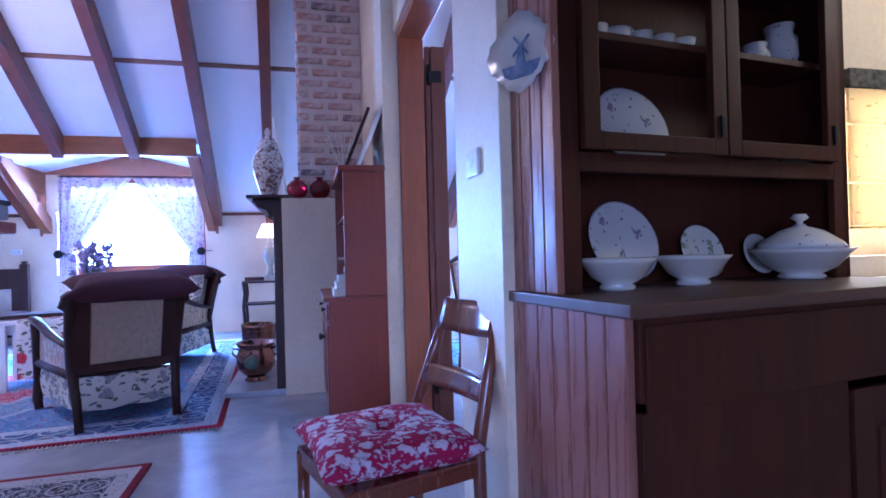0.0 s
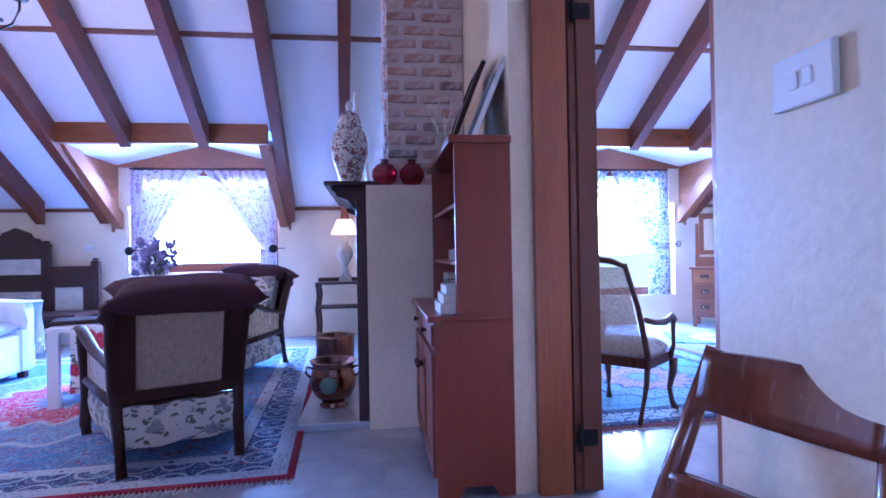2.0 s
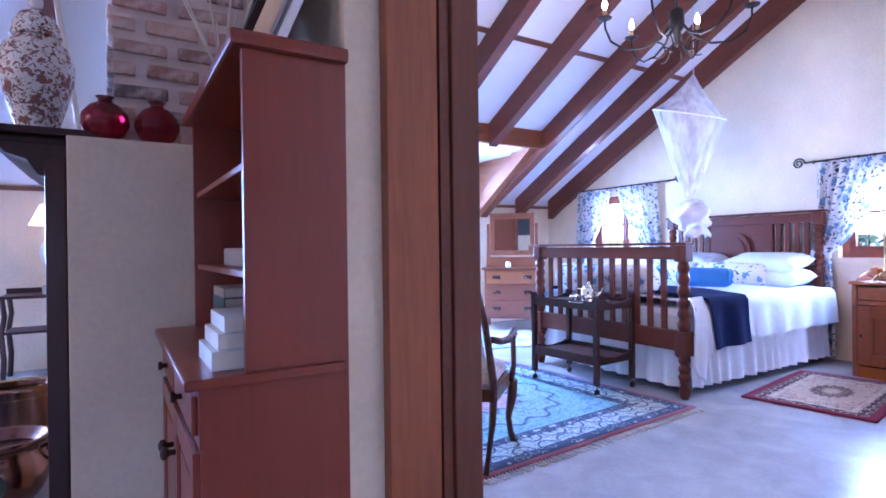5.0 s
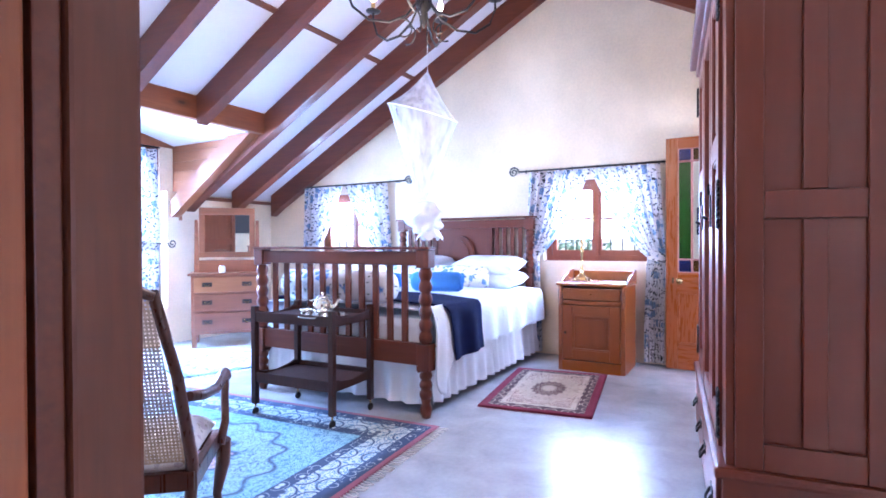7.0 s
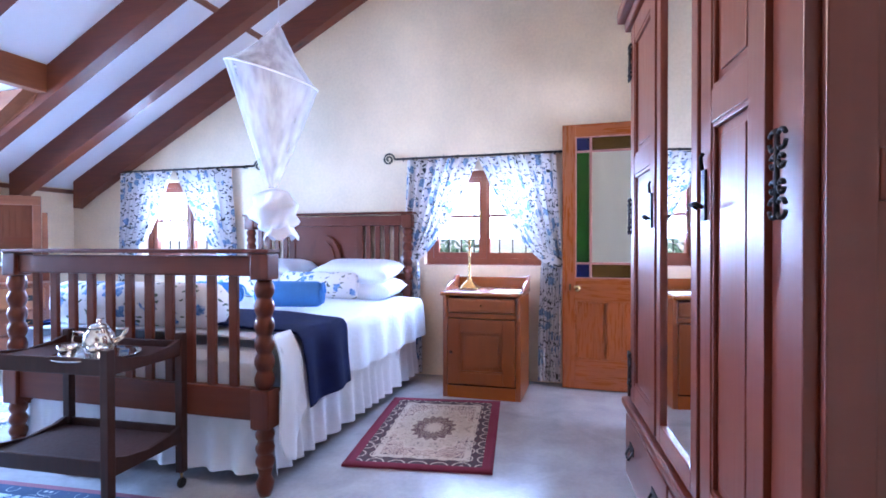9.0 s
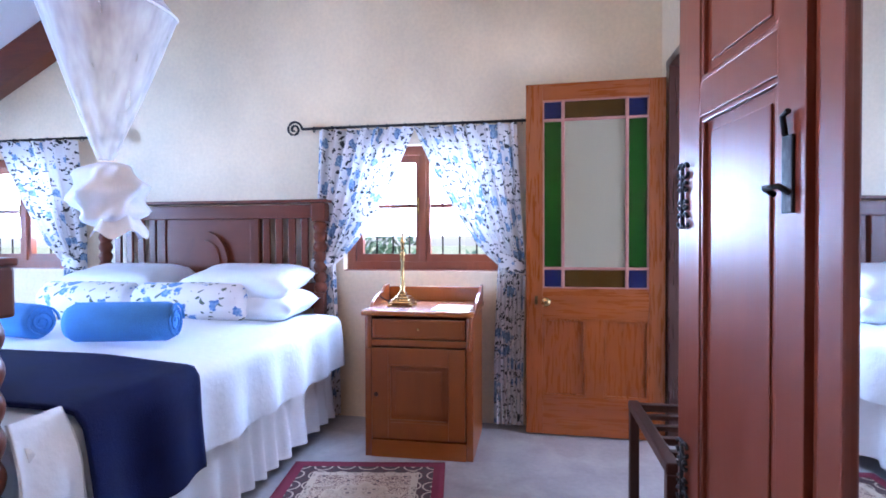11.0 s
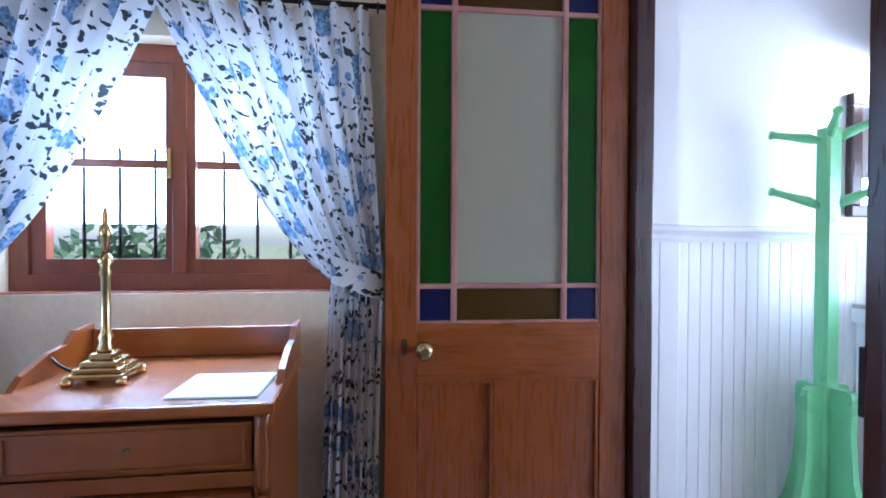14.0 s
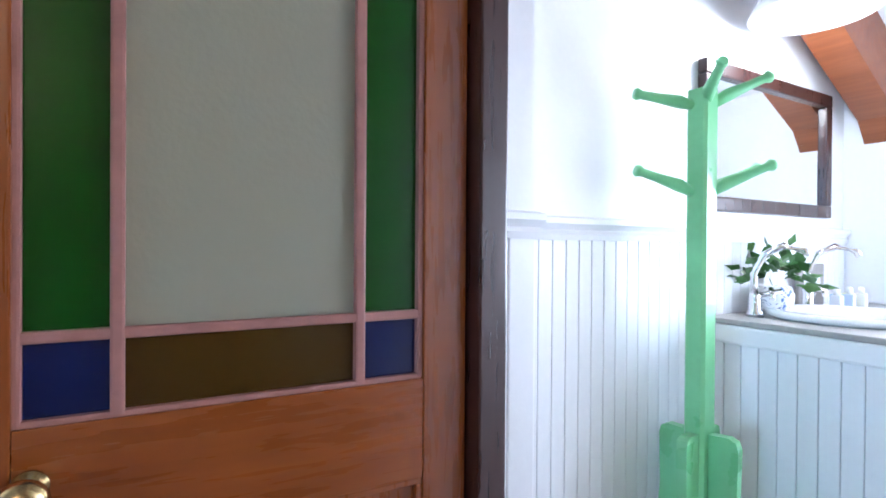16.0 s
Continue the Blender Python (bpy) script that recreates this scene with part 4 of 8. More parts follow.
def leaning_picture(name, w, h, m, frame, face, label):
    t = thing(name, m, label, "picture")
    bm = bmesh.new()
    for a, b, c, d in ((0, w, 0, 0.03), (0, w, h - 0.03, h), (0, 0.03, 0.03, h - 0.03), (w - 0.03, w, 0.03, h - 0.03)):
        bm_box(bm, a, b, 0, 0.022, c, d, 0.004)
    part("frame", bm, frame, t)
    part("picture", box(0.028, w - 0.028, 0.008, 0.014, 0.028, h - 0.028), face, t)
    return t


GREYART = plain("faded_print", (0.20, 0.22, 0.24), 0.4, vary=0.6, scale=9)
leaning_picture("picture_frame", 0.30, 0.46, pose(0.22, 3.72, 1.567, -22, 0, -90), DARKWOOD, plain("dark_print", (0.05, 0.05, 0.045), 0.4, vary=0.6, scale=12), "dark framed picture leaning on the bookcase top")
leaning_picture("picture_frame", 0.28, 0.42, pose(0.29, 3.50, 1.567, -23, 0, -90), WHITEPAINT, GREYART, "pale framed print leaning on the bookcase top")
t = thing("reed_diffuser", pose(0.24, 3.62, 1.567), "small bottle with fragrance reeds on the bookcase", "diffuser")
part("bottle", lathe([(0.03, 0), (0.032, 0.01), (0.032, 0.05), (0.014, 0.06), (0.014, 0.075)]), plain("dark_bottle", (0.08, 0.03, 0.02), 0.2), t)
rnd = random.Random(3)
for i in range(8):
    a = i * 0.78
    part("reed", tube([(0, 0, 0.02), (0.10 * math.cos(a) + rnd.uniform(-.02, .02), 0.13 * math.sin(a), 0.27 + rnd.uniform(-.03, .03))], 0.0034, 5), PAPER, t)


# fireplace with brick chimney
FX0 = -0.185
bm = box(FX0, XN - 0.002, 4.13, 4.45, 0, 1.475, 0.006)
bm_box(bm, FX0, XN - 0.002, 5.35, 5.67, 0, 1.475, 0.006)
bm_box(bm, FX0 + 0.004, XN - 0.002, 4.45, 5.35, 1.05, 1.475)
bm_box(bm, 0.30, XN - 0.002, 4.45, 5.35, 0, 1.05)
structure("fireplace_breast", bm, PLASTER, "cream plastered fireplace breast", "fireplace")
structure("hearth", box(-0.62, FX0 - 0.002, 4.16, 5.8, 0, 0.045, 0.006), FLOOR, "raised grey screed hearth slab", "hearth")
MORTAR = plain("pale_mortar", (0.66, 0.55, 0.48), 0.95, vary=0.15, scale=10, relief=0.6)


def brick_material():
    m, nt, p = nodes("old_reused_brick")
    oi = nt.nodes.new("ShaderNodeObjectInfo")
    v = coords(nt)
    c = ramp(nt, oi.outputs["Random"], [(0.0, (0.15, 0.12, 0.13)), (0.22, (0.38, 0.20, 0.15)), (0.5, (0.50, 0.27, 0.20)), (0.75, (0.42, 0.28, 0.24)), (1.0, (0.56, 0.38, 0.30))])
    n = noise_tex(nt, v, 25, 4)
    c = mix(nt, ramp(nt, n, [(0.42, (0, 0, 0)), (0.66, (0.7, 0.7, 0.7))]), c, (0.64, 0.54, 0.47))
    nt.links.new(c, p.inputs["Base Color"])
    p.inputs["Roughness"].default_value = 0.95
    bump(nt, p, n, 0.6, 0.01)
    return m


CX0, CX1, CY0, CY1 = -0.055, XN - 0.004, 4.30, 4.98
chimney = thing("chimney", pose(0, 0, 0), "old red brick chimney breast with pale mortar", "chimney")
part("core", prism_x([(CY0 + 0.012, 1.475), (CY1 - 0.012, 1.475), (CY1 - 0.012, zc(CY1) - 0.01), (CY0 + 0.012, zc(CY0) - 0.01)], CX0 + 0.012, CX1), MORTAR, chimney)


# mantel and dark surround on the side that faces the room
def mantel():
    t = thing("mantelpiece", pose(0, 0, 0), "dark carved wooden mantelpiece", "mantelpiece")
    part("shelf", box(-0.44, FX0 + 0.10, 4.17, 5.64, 1.478, 1.505, 0.008), DARKWOOD, t)
    part("moulding", box(-0.40, FX0 - 0.003, 4.20, 5.60, 1.445, 1.477, 0.010), DARKWOOD, t)
    for y in (4.16, 5.50):
        part("jamb", box(-0.25, FX0 - 0.003, y, y + 0.14, 0.045, 1.40, 0.006), DARKWOOD, t)
        o = [(FX0 - 0.003, 1.445), (-0.38, 1.445), (-0.36, 1.41), (-0.30, 1.39), (-0.27, 1.34), (-0.22, 1.32), (FX0 - 0.003, 1.25)]
        part("bracket", prism_y(o, y + 0.02, y + 0.12), DARKWOOD, t)
    part("frieze", box(-0.225, FX0 - 0.003, 4.30, 5.50, 1.12, 1.444, 0.004), DARKWOOD, t)
    return t


mantel()
JARPRINT = cloth("brown_leaf_glaze", (0.66, 0.63, 0.58), ((0.16, 0.07, 0.06), (0.26, 0.13, 0.10)), (0.20, 0.09, 0.07), 24.0, 0.0, 0.64)
JARPRINT.node_tree.nodes["Principled BSDF"].inputs["Roughness"].default_value = 0.18
jar = thing("ginger_jar", pose(-0.29, 4.42, 1.506) @ Matrix.Diagonal((1.1, 1.1, 1.0, 1.0)), "tall lidded ginger jar with brown leaf pattern", "jar")
part("body", lathe([(0.055, 0), (0.06, 0.01), (0.06, 0.03), (0.085, 0.12), (0.108, 0.22), (0.110, 0.28), (0.090, 0.345), (0.068, 0.365), (0.066, 0.375)], steps=28), JARPRINT, jar)
part("lid", lathe([(0.072, 0.376), (0.076, 0.382), (0.070, 0.40), (0.066, 0.43), (0.048, 0.465), (0.022, 0.480), (0.013, 0.49)], steps=24), JARPRINT, jar)
part("finial", lathe([(0.012, 0.488), (0.02, 0.50), (0.022, 0.52), (0.014, 0.545), (0.004, 0.558)]), CHINA, jar)
REDGLASS = glass("ruby_glass", (0.25, 0.003, 0.014), 0.03, 0.6)
for x, y in ((-0.07, 4.215), (0.10, 4.215)):
    solid("red_vase", lathe([(0.03, 0), (0.06, 0.02), (0.08, 0.06), (0.076, 0.10), (0.05, 0.132), (0.024, 0.145), (0.022, 0.155), (0.032, 0.165), (0.026, 0.165), (0.018, 0.152)], pose(x, y, 1.476), 24), REDGLASS, "round ruby glass vase beside the chimney", "vase", group="ruby vases")
leaning_picture("leaning_board", 0.42, 0.80, pose(-0.15, 5.02, 1.506, -8, 0, 92), plain("cream_frame", (0.66, 0.62, 0.54), 0.6), GREYART, "tall cream framed picture leaning beside the chimney")

urn = thing("copper_urn", pose(-0.43, 4.55, 0.046), "round dented copper coal urn on the hearth", "urn")
part("body", lathe([(0.090, 0), (0.094, 0.010), (0.072, 0.024), (0.078, 0.040)] + [(0.153 * math.cos(k), 0.168 + 0.150 * math.sin(k)) for k in np.linspace(-1.0, 0.58, 14)] + [(0.126, 0.262), (0.142, 0.280), (0.153, 0.298), (0.153, 0.306), (0.142, 0.304), (0.11, 0.265)], steps=32), COPPER, urn)
part("plaque", lathe([(0.055, 0), (0.05, 0.008), (0.0, 0.012)], pose(-0.02, -0.146, 0.165, 90), 20), plain("verdigris_plate", (0.10, 0.16, 0.12), 0.5, 0.5), urn, "oval green-tinged plaque")
for s in (-1, 1):
    part("handle", tube([(s * 0.13, 0, 0.25), (s * 0.172, 0, 0.262), (s * 0.182, 0, 0.225), (s * 0.150, 0, 0.19)], 0.008), COPPER, urn)
bucket = thing("copper_bucket", pose(-0.47, 5.32, 0.046), "tall copper coal bucket with worn bands", "bucket")
part("body", lathe([(0.14, 0), (0.145, 0.02), (0.155, 0.34), (0.16, 0.36), (0.14, 0.36), (0.132, 0.05), (0.02, 0.03)], steps=24), COPPER, bucket)
for z in (0.05, 0.30):
    part("band", lathe([(0.140 + z * 0.03, z), (0.145 + z * 0.03, z + 0.005), (0.145 + z * 0.03, z + 0.02), (0.140 + z * 0.03, z + 0.025)], steps=24), BRASS, bucket)
part("bail", tube([(0.15 * math.cos(a), 0.0, 0.35 + 0.03 * math.sin(a)) for a in np.linspace(0, math.pi, 12)], 0.006), BRASS, bucket)


def lamp_table():
    t = thing("side_table", pose(-0.52, 7.62, 0), "small dark two-tier side table with shaped ends", "table")
    part("tabletop", box(-0.33, 0.33, -0.20, 0.20, 0.69, 0.715, 0.006), DARKWOOD, t)
    part("gallery", box(-0.33, 0.33, 0.185, 0.20, 0.715, 0.76, 0.004), DARKWOOD, t)
    part("shelf", box(-0.30, 0.30, -0.19, 0.19, 0.40, 0.42, 0.005), DARKWOOD, t)
    for x in (-0.31, 0.31):
        for y in (-0.18, 0.18):
            part("leg", tube([(x, y, 0), (x * 0.97, y, 0.2), (x * 1.02, y, 0.40), (x * 0.95, y, 0.55), (x, y, 0.69)], 0.02, 8), DARKWOOD, t)
    return t


lamp_table()
SHADE = emit("lit_cream_shade", (1.0, 0.66, 0.32), 0.95)
STONEWARE = plain("worn_cream_stoneware", (0.42, 0.37, 0.30), 0.7, vary=0.3, scale=14)
lt = thing("table_lamp", pose(-0.50, 7.60, 0.716), "cream urn table lamp with a lit pleated shade", "lamp")
part("plinth", box(-0.075, 0.075, -0.075, 0.075, 0, 0.07, 0.008), STONEWARE, lt)
part("base", lathe([(0.055, 0.07), (0.055, 0.085), (0.035, 0.11), (0.045, 0.14), (0.028, 0.18), (0.055, 0.24), (0.092, 0.31), (0.098, 0.37), (0.072, 0.43), (0.035, 0.46), (0.048, 0.50), (0.020, 0.53), (0.012, 0.59)], steps=22), STONEWARE, lt, "worn cream turned lamp base")
part("shade", lathe([(0.166, 0.585), (0.170, 0.585), (0.088, 0.765), (0.085, 0.765)], steps=26), SHADE, lt, "lit cream lampshade")
part("finial", lathe([(0.006, 0.76), (0.01, 0.785), (0.004, 0.80)]), BRASS, lt)
lamp("table_lamp_bulb", "POINT", pose(-0.50, 7.60, 1.36), 24, (1.0, 0.52, 0.20), 0.06)


def planter_chair(m, label, cushion_label, spread=0.16):
    """A low planter's armchair with cane back and sides; it faces +y."""
    t = thing("armchair", m, label, "armchair", "cane armchairs")
    W, D = 0.58, 0.78
    for s in (-1, 1):
        x = s * W / 2
        # raked back stile running down into the rear leg
        part("back_stile", tube([(x * 0.92, -0.10, 0.0), (x * 0.96, -0.02, 0.22), (x, 0.02, 0.40), (x * 1.02, -0.05, 0.62), (x * 1.03, -0.12, 0.79), (x * 1.0, -0.14, 0.845)], [0.026, 0.03, 0.034, 0.036, 0.036, 0.03], 8), DARKWOOD, t)
        part("ear", tube([(x * 1.02, -0.09, 0.72), (x * 1.14, -0.10, 0.77), (x * 1.10, -0.12, 0.81), (x * 1.02, -0.135, 0.845)], [0.02, 0.035, 0.035, 0.02], 8), DARKWOOD, t)
        part("front_leg", tube([(x * 1.46, D, 0.0), (x * 1.49, D + 0.02, 0.06), (x * 1.47, D + 0.03, 0.20), (x * 1.46, D, 0.34), (x * 1.50, D - 0.03, 0.50), (x * 1.53, D - 0.06, 0.60)], [0.028, 0.032, 0.028, 0.034, 0.03, 0.026], 8), DARKWOOD, t)
        part("armrest", tube([(x * 1.02, 0.0, 0.50), (x * 1.12, 0.14, 0.52), (x * 1.30, 0.34, 0.56), (x * 1.46, 0.56, 0.62), (x * 1.54, D - 0.02, 0.635), (x * 1.53, D + 0.06, 0.60)], [0.024, 0.028, 0.034, 0.038, 0.036, 0.024], 8, 0.6), DARKWOOD, t)
        part("side_rail", tube([(x, 0.02, 0.325), (x * 1.46, D - 0.01, 0.325)], 0.026, 6), DARKWOOD, t)
        part("side_cane", sheet(lambda u, v, x=x: Vector((x * 0.44 * u, 0.04 + u * (D - 0.08), 0.35 + v * (0.16 + 0.09 * u))), 6, 4), SIDECANE, t, "woven cane side panel", pose(x, 0, 0))
    part("crest", tube([(-W / 2, -0.14, 0.83), (-W * 0.33, -0.15, 0.855), (-W * 0.18, -0.15, 0.84), (0, -0.155, 0.86), (W * 0.18, -0.15, 0.84), (W * 0.33, -0.15, 0.855), (W / 2, -0.14, 0.83)], [0.03, 0.04, 0.036, 0.045, 0.036, 0.04, 0.03], 8, 0.6), DARKWOOD, t, "carved crest rail")
    part("back_rail", box(-W / 2, W / 2, -0.015, 0.025, 0.33, 0.385, 0.006), DARKWOOD, t)
    part("back_cane", sheet(lambda u, v: Vector(((u - 0.5) * (W - 0.17), 0.0, v * (0.43 + 0.03 * math.cos((u - 0.5) * 9)))), 12, 6), CANE, t, "woven cane back panel", pose(0, 0.005, 0.38, 17))
    part("inner_slip", sheet(lambda u, v: Vector(((u - 0.5) * (W - 0.17), 0.008, v * 0.43)), 4, 4, Vector((0, 0.004, 0))), PALELINEN, t, "pale lining behind the cane", pose(0, 0.005, 0.385, 17))
    for s in (-1, 1):
        o = [(s * (W / 2 - 0.09), 0.0), (s * (W / 2 + 0.01), 0.0), (s * (W / 2 + 0.015), 0.20), (s * (W / 2 + 0.03), 0.27), (s * (W / 2 + 0.012), 0.33), (s * (W / 2 + 0.035), 0.40), (s * (W / 2 + 0.015), 0.48), (s * (W / 2 - 0.02), 0.52), (s * (W / 2 - 0.09), 0.50)]
        part("back_wing", prism_y(o, -0.016, 0.014), DARKWOOD, t, "dark shaped board beside the cane", pose(0, 0.005, 0.38, 17))
    part("back_top_board", prism_y([(-W / 2 + 0.091, 0.44), (-0.12, 0.415), (0, 0.455), (0.12, 0.415), (W / 2 - 0.091, 0.44), (W / 2 - 0.091, 0.53), (-W / 2 + 0.091, 0.53)], -0.014, 0.012), DARKWOOD, t, "", pose(0, 0.005, 0.38, 17))
    part("seat_frame", box(-W / 2, W / 2, 0.0, D, 0.27, 0.32, 0.008), DARKWOOD, t)
    def skirt(u, v):
        p = u * 4
        k, r = int(min(p, 3.999)), p - int(min(p, 3.999))
        c = [(-W / 2 + 0.02, -0.012), (W / 2 - 0.02, -0.012), (W * 0.70, D + 0.01), (-W * 0.70, D + 0.01), (-W / 2 + 0.02, -0.012)]
        x, y = c[k][0] + (c[k + 1][0] - c[k][0]) * r, c[k][1] + (c[k + 1][1] - c[k][1]) * r
        out = 0.022 * math.sin(v * 3.14)
        return Vector((x * (1 + out * 1.5), y + out * (1 if k == 2 else -1 if k == 0 else 0), 0.10 + 0.21 * v + 0.006 * math.sin(u * 60)))
    part("seat_base", sheet(skirt, 64, 6), FLORAL_SEAT, t, "cream floral seat upholstery")
    part("seat_cushion", pillow(W - 0.06, D - 0.12, 0.13, 12, pose(0, D / 2 + 0.055, 0.385), 0.03), FLORAL_SEAT, t, "cream floral seat cushion")
    part("back_cushion", pillow(W - 0.08, 0.46, 0.12, 12, pose(0, 0.075, 0.63, 107), 0.05), FLORAL_SEAT, t, "cream floral back cushion")
    part("head_cushion", pillow(W + spread, 0.32, 0.15, 18, pose(0.03, -0.13, 0.868, 14, 0, 0), 0.20), REDVELVET, t, cushion_label)
    return t


SIDECANE = cane_material("woven_cane_side")
PALELINEN = plain("pale_lining", (0.80, 0.74, 0.72), 0.95)
REDVELVET = plain("dark_plum_velvet", (0.06, 0.012, 0.022), 0.8, vary=0.3, scale=9, relief=0.4)
planter_chair(pose(-1.150, 3.800, 0.013, 0, 0, 25), "dark cane-backed planter armchair with floral seat", "dark plum cushion lying over the chair back")
planter_chair(pose(-1.30, 6.287, 0.013, 0, 0, 155), "dark cane armchair with floral cushions near the dormer", "dark plum cushion lying over the chair back", 0.12)

RUG_A = rug_material("blue_oriental_pile", 1.75, 1.85, (0.10, 0.21, 0.44), (0.04, 0.075, 0.19), (0.50, 0.54, 0.60), ((0.30, 0.42, 0.60), (0.30, 0.05, 0.08)), (0.34, 0.02, 0.05), ((0.45, 0.03, 0.07), (0.14, 0.26, 0.46)), 1.0, 0.035, 1.35)
rug("persian_rug", 1.75, 1.85, pose(-2.40, 5.23, 0, 0, 0, 3.5), RUG_A, "navy and red oriental rug with cream fringe", True)
RUG_B = rug_material("black_floral_pile", 0.62, 0.95, (0.02, 0.02, 0.03), (0.015, 0.015, 0.025), (0.45, 0.44, 0.44), ((0.40, 0.40, 0.42), (0.32, 0.33, 0.38)), (0.20, 0.012, 0.03), ((0.03, 0.03, 0.05), (0.05, 0.05, 0.07)))
rug("floral_rug", 0.62, 0.95, pose(-1.40, 2.00, 0, 0, 0, 1), RUG_B, "black rug with pale flowers and crimson edge")


def coffee_table():
    t = thing("coffee_table", pose(-2.05, 5.35, 0.013, 0, 0, 14), "white painted coffee table with square legs", "table")
    part("tabletop", box(-0.46, 0.46, -0.34, 0.34, 0.53, 0.565, 0.005), WHITEPAINT, t)
    for x in (-0.42, 0.42):
        for y in (-0.30, 0.30):
            part("leg", box(x - 0.035, x + 0.035, y - 0.035, y + 0.035, 0, 0.53, 0.004), WHITEPAINT, t)
    part("apron", box(-0.42, 0.42, -0.28, -0.26, 0.45, 0.53), WHITEPAINT, t)
    part("apron", box(-0.42, 0.42, 0.26, 0.28, 0.45, 0.53), WHITEPAINT, t)
    r = thing("table_runner", pose(-2.05, 5.35, 0.013, 0, 0, 14), "red rose printed runner hanging over the coffee table", "runner")
    def f(u, v):
        s = (v - 0.5) * 1.62
        a = abs(s)
        sg = 1 if s > 0 else -1
        x = (u - 0.5) * 0.34 - 0.14
        if a < 0.345:
            return Vector((x, s, 0.567))
        d = a - 0.345
        return Vector((x + 0.006 * math.sin(u * 9), sg * (0.347 + 0.012 * math.sin(u * 7 + 1) + 0.02 * d), 0.567 - d))
    part("cloth", sheet(f, 10, 44, 0.002), FLORAL_RED, r)
    return t


coffee_table()
solid("serving_tray", box(-0.22, 0.22, -0.14, 0.14, 0, 0.03, 0.008), DARKWOOD, "dark wooden tray on the coffee table", "tray", pose(-2.28, 5.22, 0.584, 0, 0, 20))
for i in range(6):
    solid("chess_piece", lathe([(0.015, 0), (0.015, 0.008), (0.007, 0.02), (0.006, 0.045), (0.012, 0.055), (0.004, 0.07)], pose(-1.82 + 0.035 * (i % 3), 5.24 + 0.05 * (i // 3), 0.584)), DARKWOOD, "small dark turned game piece on the table", "game piece", group="game pieces")


# vase with lavender behind the chair
fl = thing("flower_vase", pose(-1.92, 5.52, 0.581), "bunch of purple dried flowers in a small vase", "flowers")
part("vase", lathe([(0.05, 0), (0.06, 0.03), (0.07, 0.12), (0.045, 0.20), (0.055, 0.24), (0.045, 0.24)], steps=18), CHINA, fl)
LILAC = plain("lilac_petals", (0.30, 0.24, 0.42), 0.8, vary=0.4)
STEM = plain("grey_green_leaf", (0.10, 0.14, 0.09), 0.7, vary=0.3)
rnd = random.Random(8)
stems, heads, leaves = bmesh.new(), bmesh.new(), bmesh.new()
for i in range(46):
    a, r = rnd.uniform(0, 6.28), 0.16 * math.sqrt(rnd.random())
    tip = Vector((r * math.cos(a), r * math.sin(a), 0.42 + rnd.uniform(0, 0.24) - r * 0.4))
    bm_tube(stems, [(0, 0, 0.15), tip * 0.6 + Vector((0, 0, 0.08)), tip], 0.0025, 4)
    for k in range(7):
        c = tip + Vector((rnd.uniform(-.022, .022), rnd.uniform(-.022, .022), rnd.uniform(-.03, .03)))
        bmesh.ops.create_icosphere(heads, subdivisions=1, radius=rnd.uniform(0.012, 0.020), matrix=Matrix.Translation(c))
    for k in range(3):
        c = tip * rnd.uniform(0.5, 0.9) + Vector((0, 0, 0.05))
        d = Vector((rnd.uniform(-1, 1), rnd.uniform(-1, 1), rnd.uniform(-.2, .8))).normalized() * 0.05
        n = d.cross(Vector((0, 0, 1))) * 0.22
        vs = [leaves.verts.new(c), leaves.verts.new(c + d * 0.5 + n), leaves.verts.new(c + d), leaves.verts.new(c + d * 0.5 - n)]
        leaves.faces.new(vs)
part("stems", stems, STEM, fl)
part("blossoms", heads, LILAC, fl, "lilac flower heads")
part("leaves", leaves, STEM, fl)


def sofa():
    t = thing("sofa", pose(-4.2, 5.15, 0.0), "white slipcovered sofa with a fringed throw", "sofa")
    part("base", box(-0.02, 0.95, -0.95, 0.95, 0.06, 0.40, 0.04), LINEN, t)
    part("backrest", box(-0.16, 0.12, -0.98, 0.98, 0.06, 0.88, 0.07), LINEN, t)
    for s in (-1, 1):
        part("armrest", box(0.10, 0.98, s * 0.98 - 0.10, s * 0.98 + 0.10, 0.06, 0.68, 0.06), LINEN, t)
        part("seat_cushion", pillow(0.84, 0.88, 0.18, 12, pose(0.54, s * 0.44, 0.47), 0.02), LINEN, t)
    for x in (0.0, 0.90):
        for y in (-0.95, 0.95):
            part("foot", box(x, x + 0.06, y - 0.03, y + 0.03, 0, 0.07), DARKWOOD, t)
    def throw(u, v):
        s = (v - 0.5) * 1.1
        a = abs(s)
        y = 0.98 + (0.125 if s > 0 else -0.125) * min(1, a / 0.13)
        z = 0.695 + 0.012 * math.sin(u * 5) - max(0, a - 0.13) * (1 if s > 0 else 0.55)
        return Vector((0.42 + 0.60 * u + 0.015 * math.sin(v * 15), y + 0.01 * math.sin(u * 22), z))
    part("throw", sheet(throw, 20, 26, 0.006), LINEN, t, "white woven throw over the arm")
    fr = bmesh.new()
    for i in range(30):
        x = 0.43 + 0.59 * i / 29
        bm_tube(fr, [(x, 1.105, 0.28), (x + 0.004, 1.11, 0.23), (x - 0.003, 1.108, 0.19)], 0.004, 4)
    part("fringe", fr, LINEN, t)
    return t


sofa()
PINK = cloth("pink_rose_print", (0.66, 0.50, 0.52), ((0.42, 0.08, 0.14), (0.55, 0.20, 0.25)), (0.30, 0.18, 0.18), 10.0, 0.0, 0.5)
solid("scatter_cushion", pillow(0.42, 0.42, 0.14), PINK, "pink rose patterned cushion on the sofa", "cushion", pose(-3.66, 5.86, 0.76, 62, 0, 40), "sofa cushions")
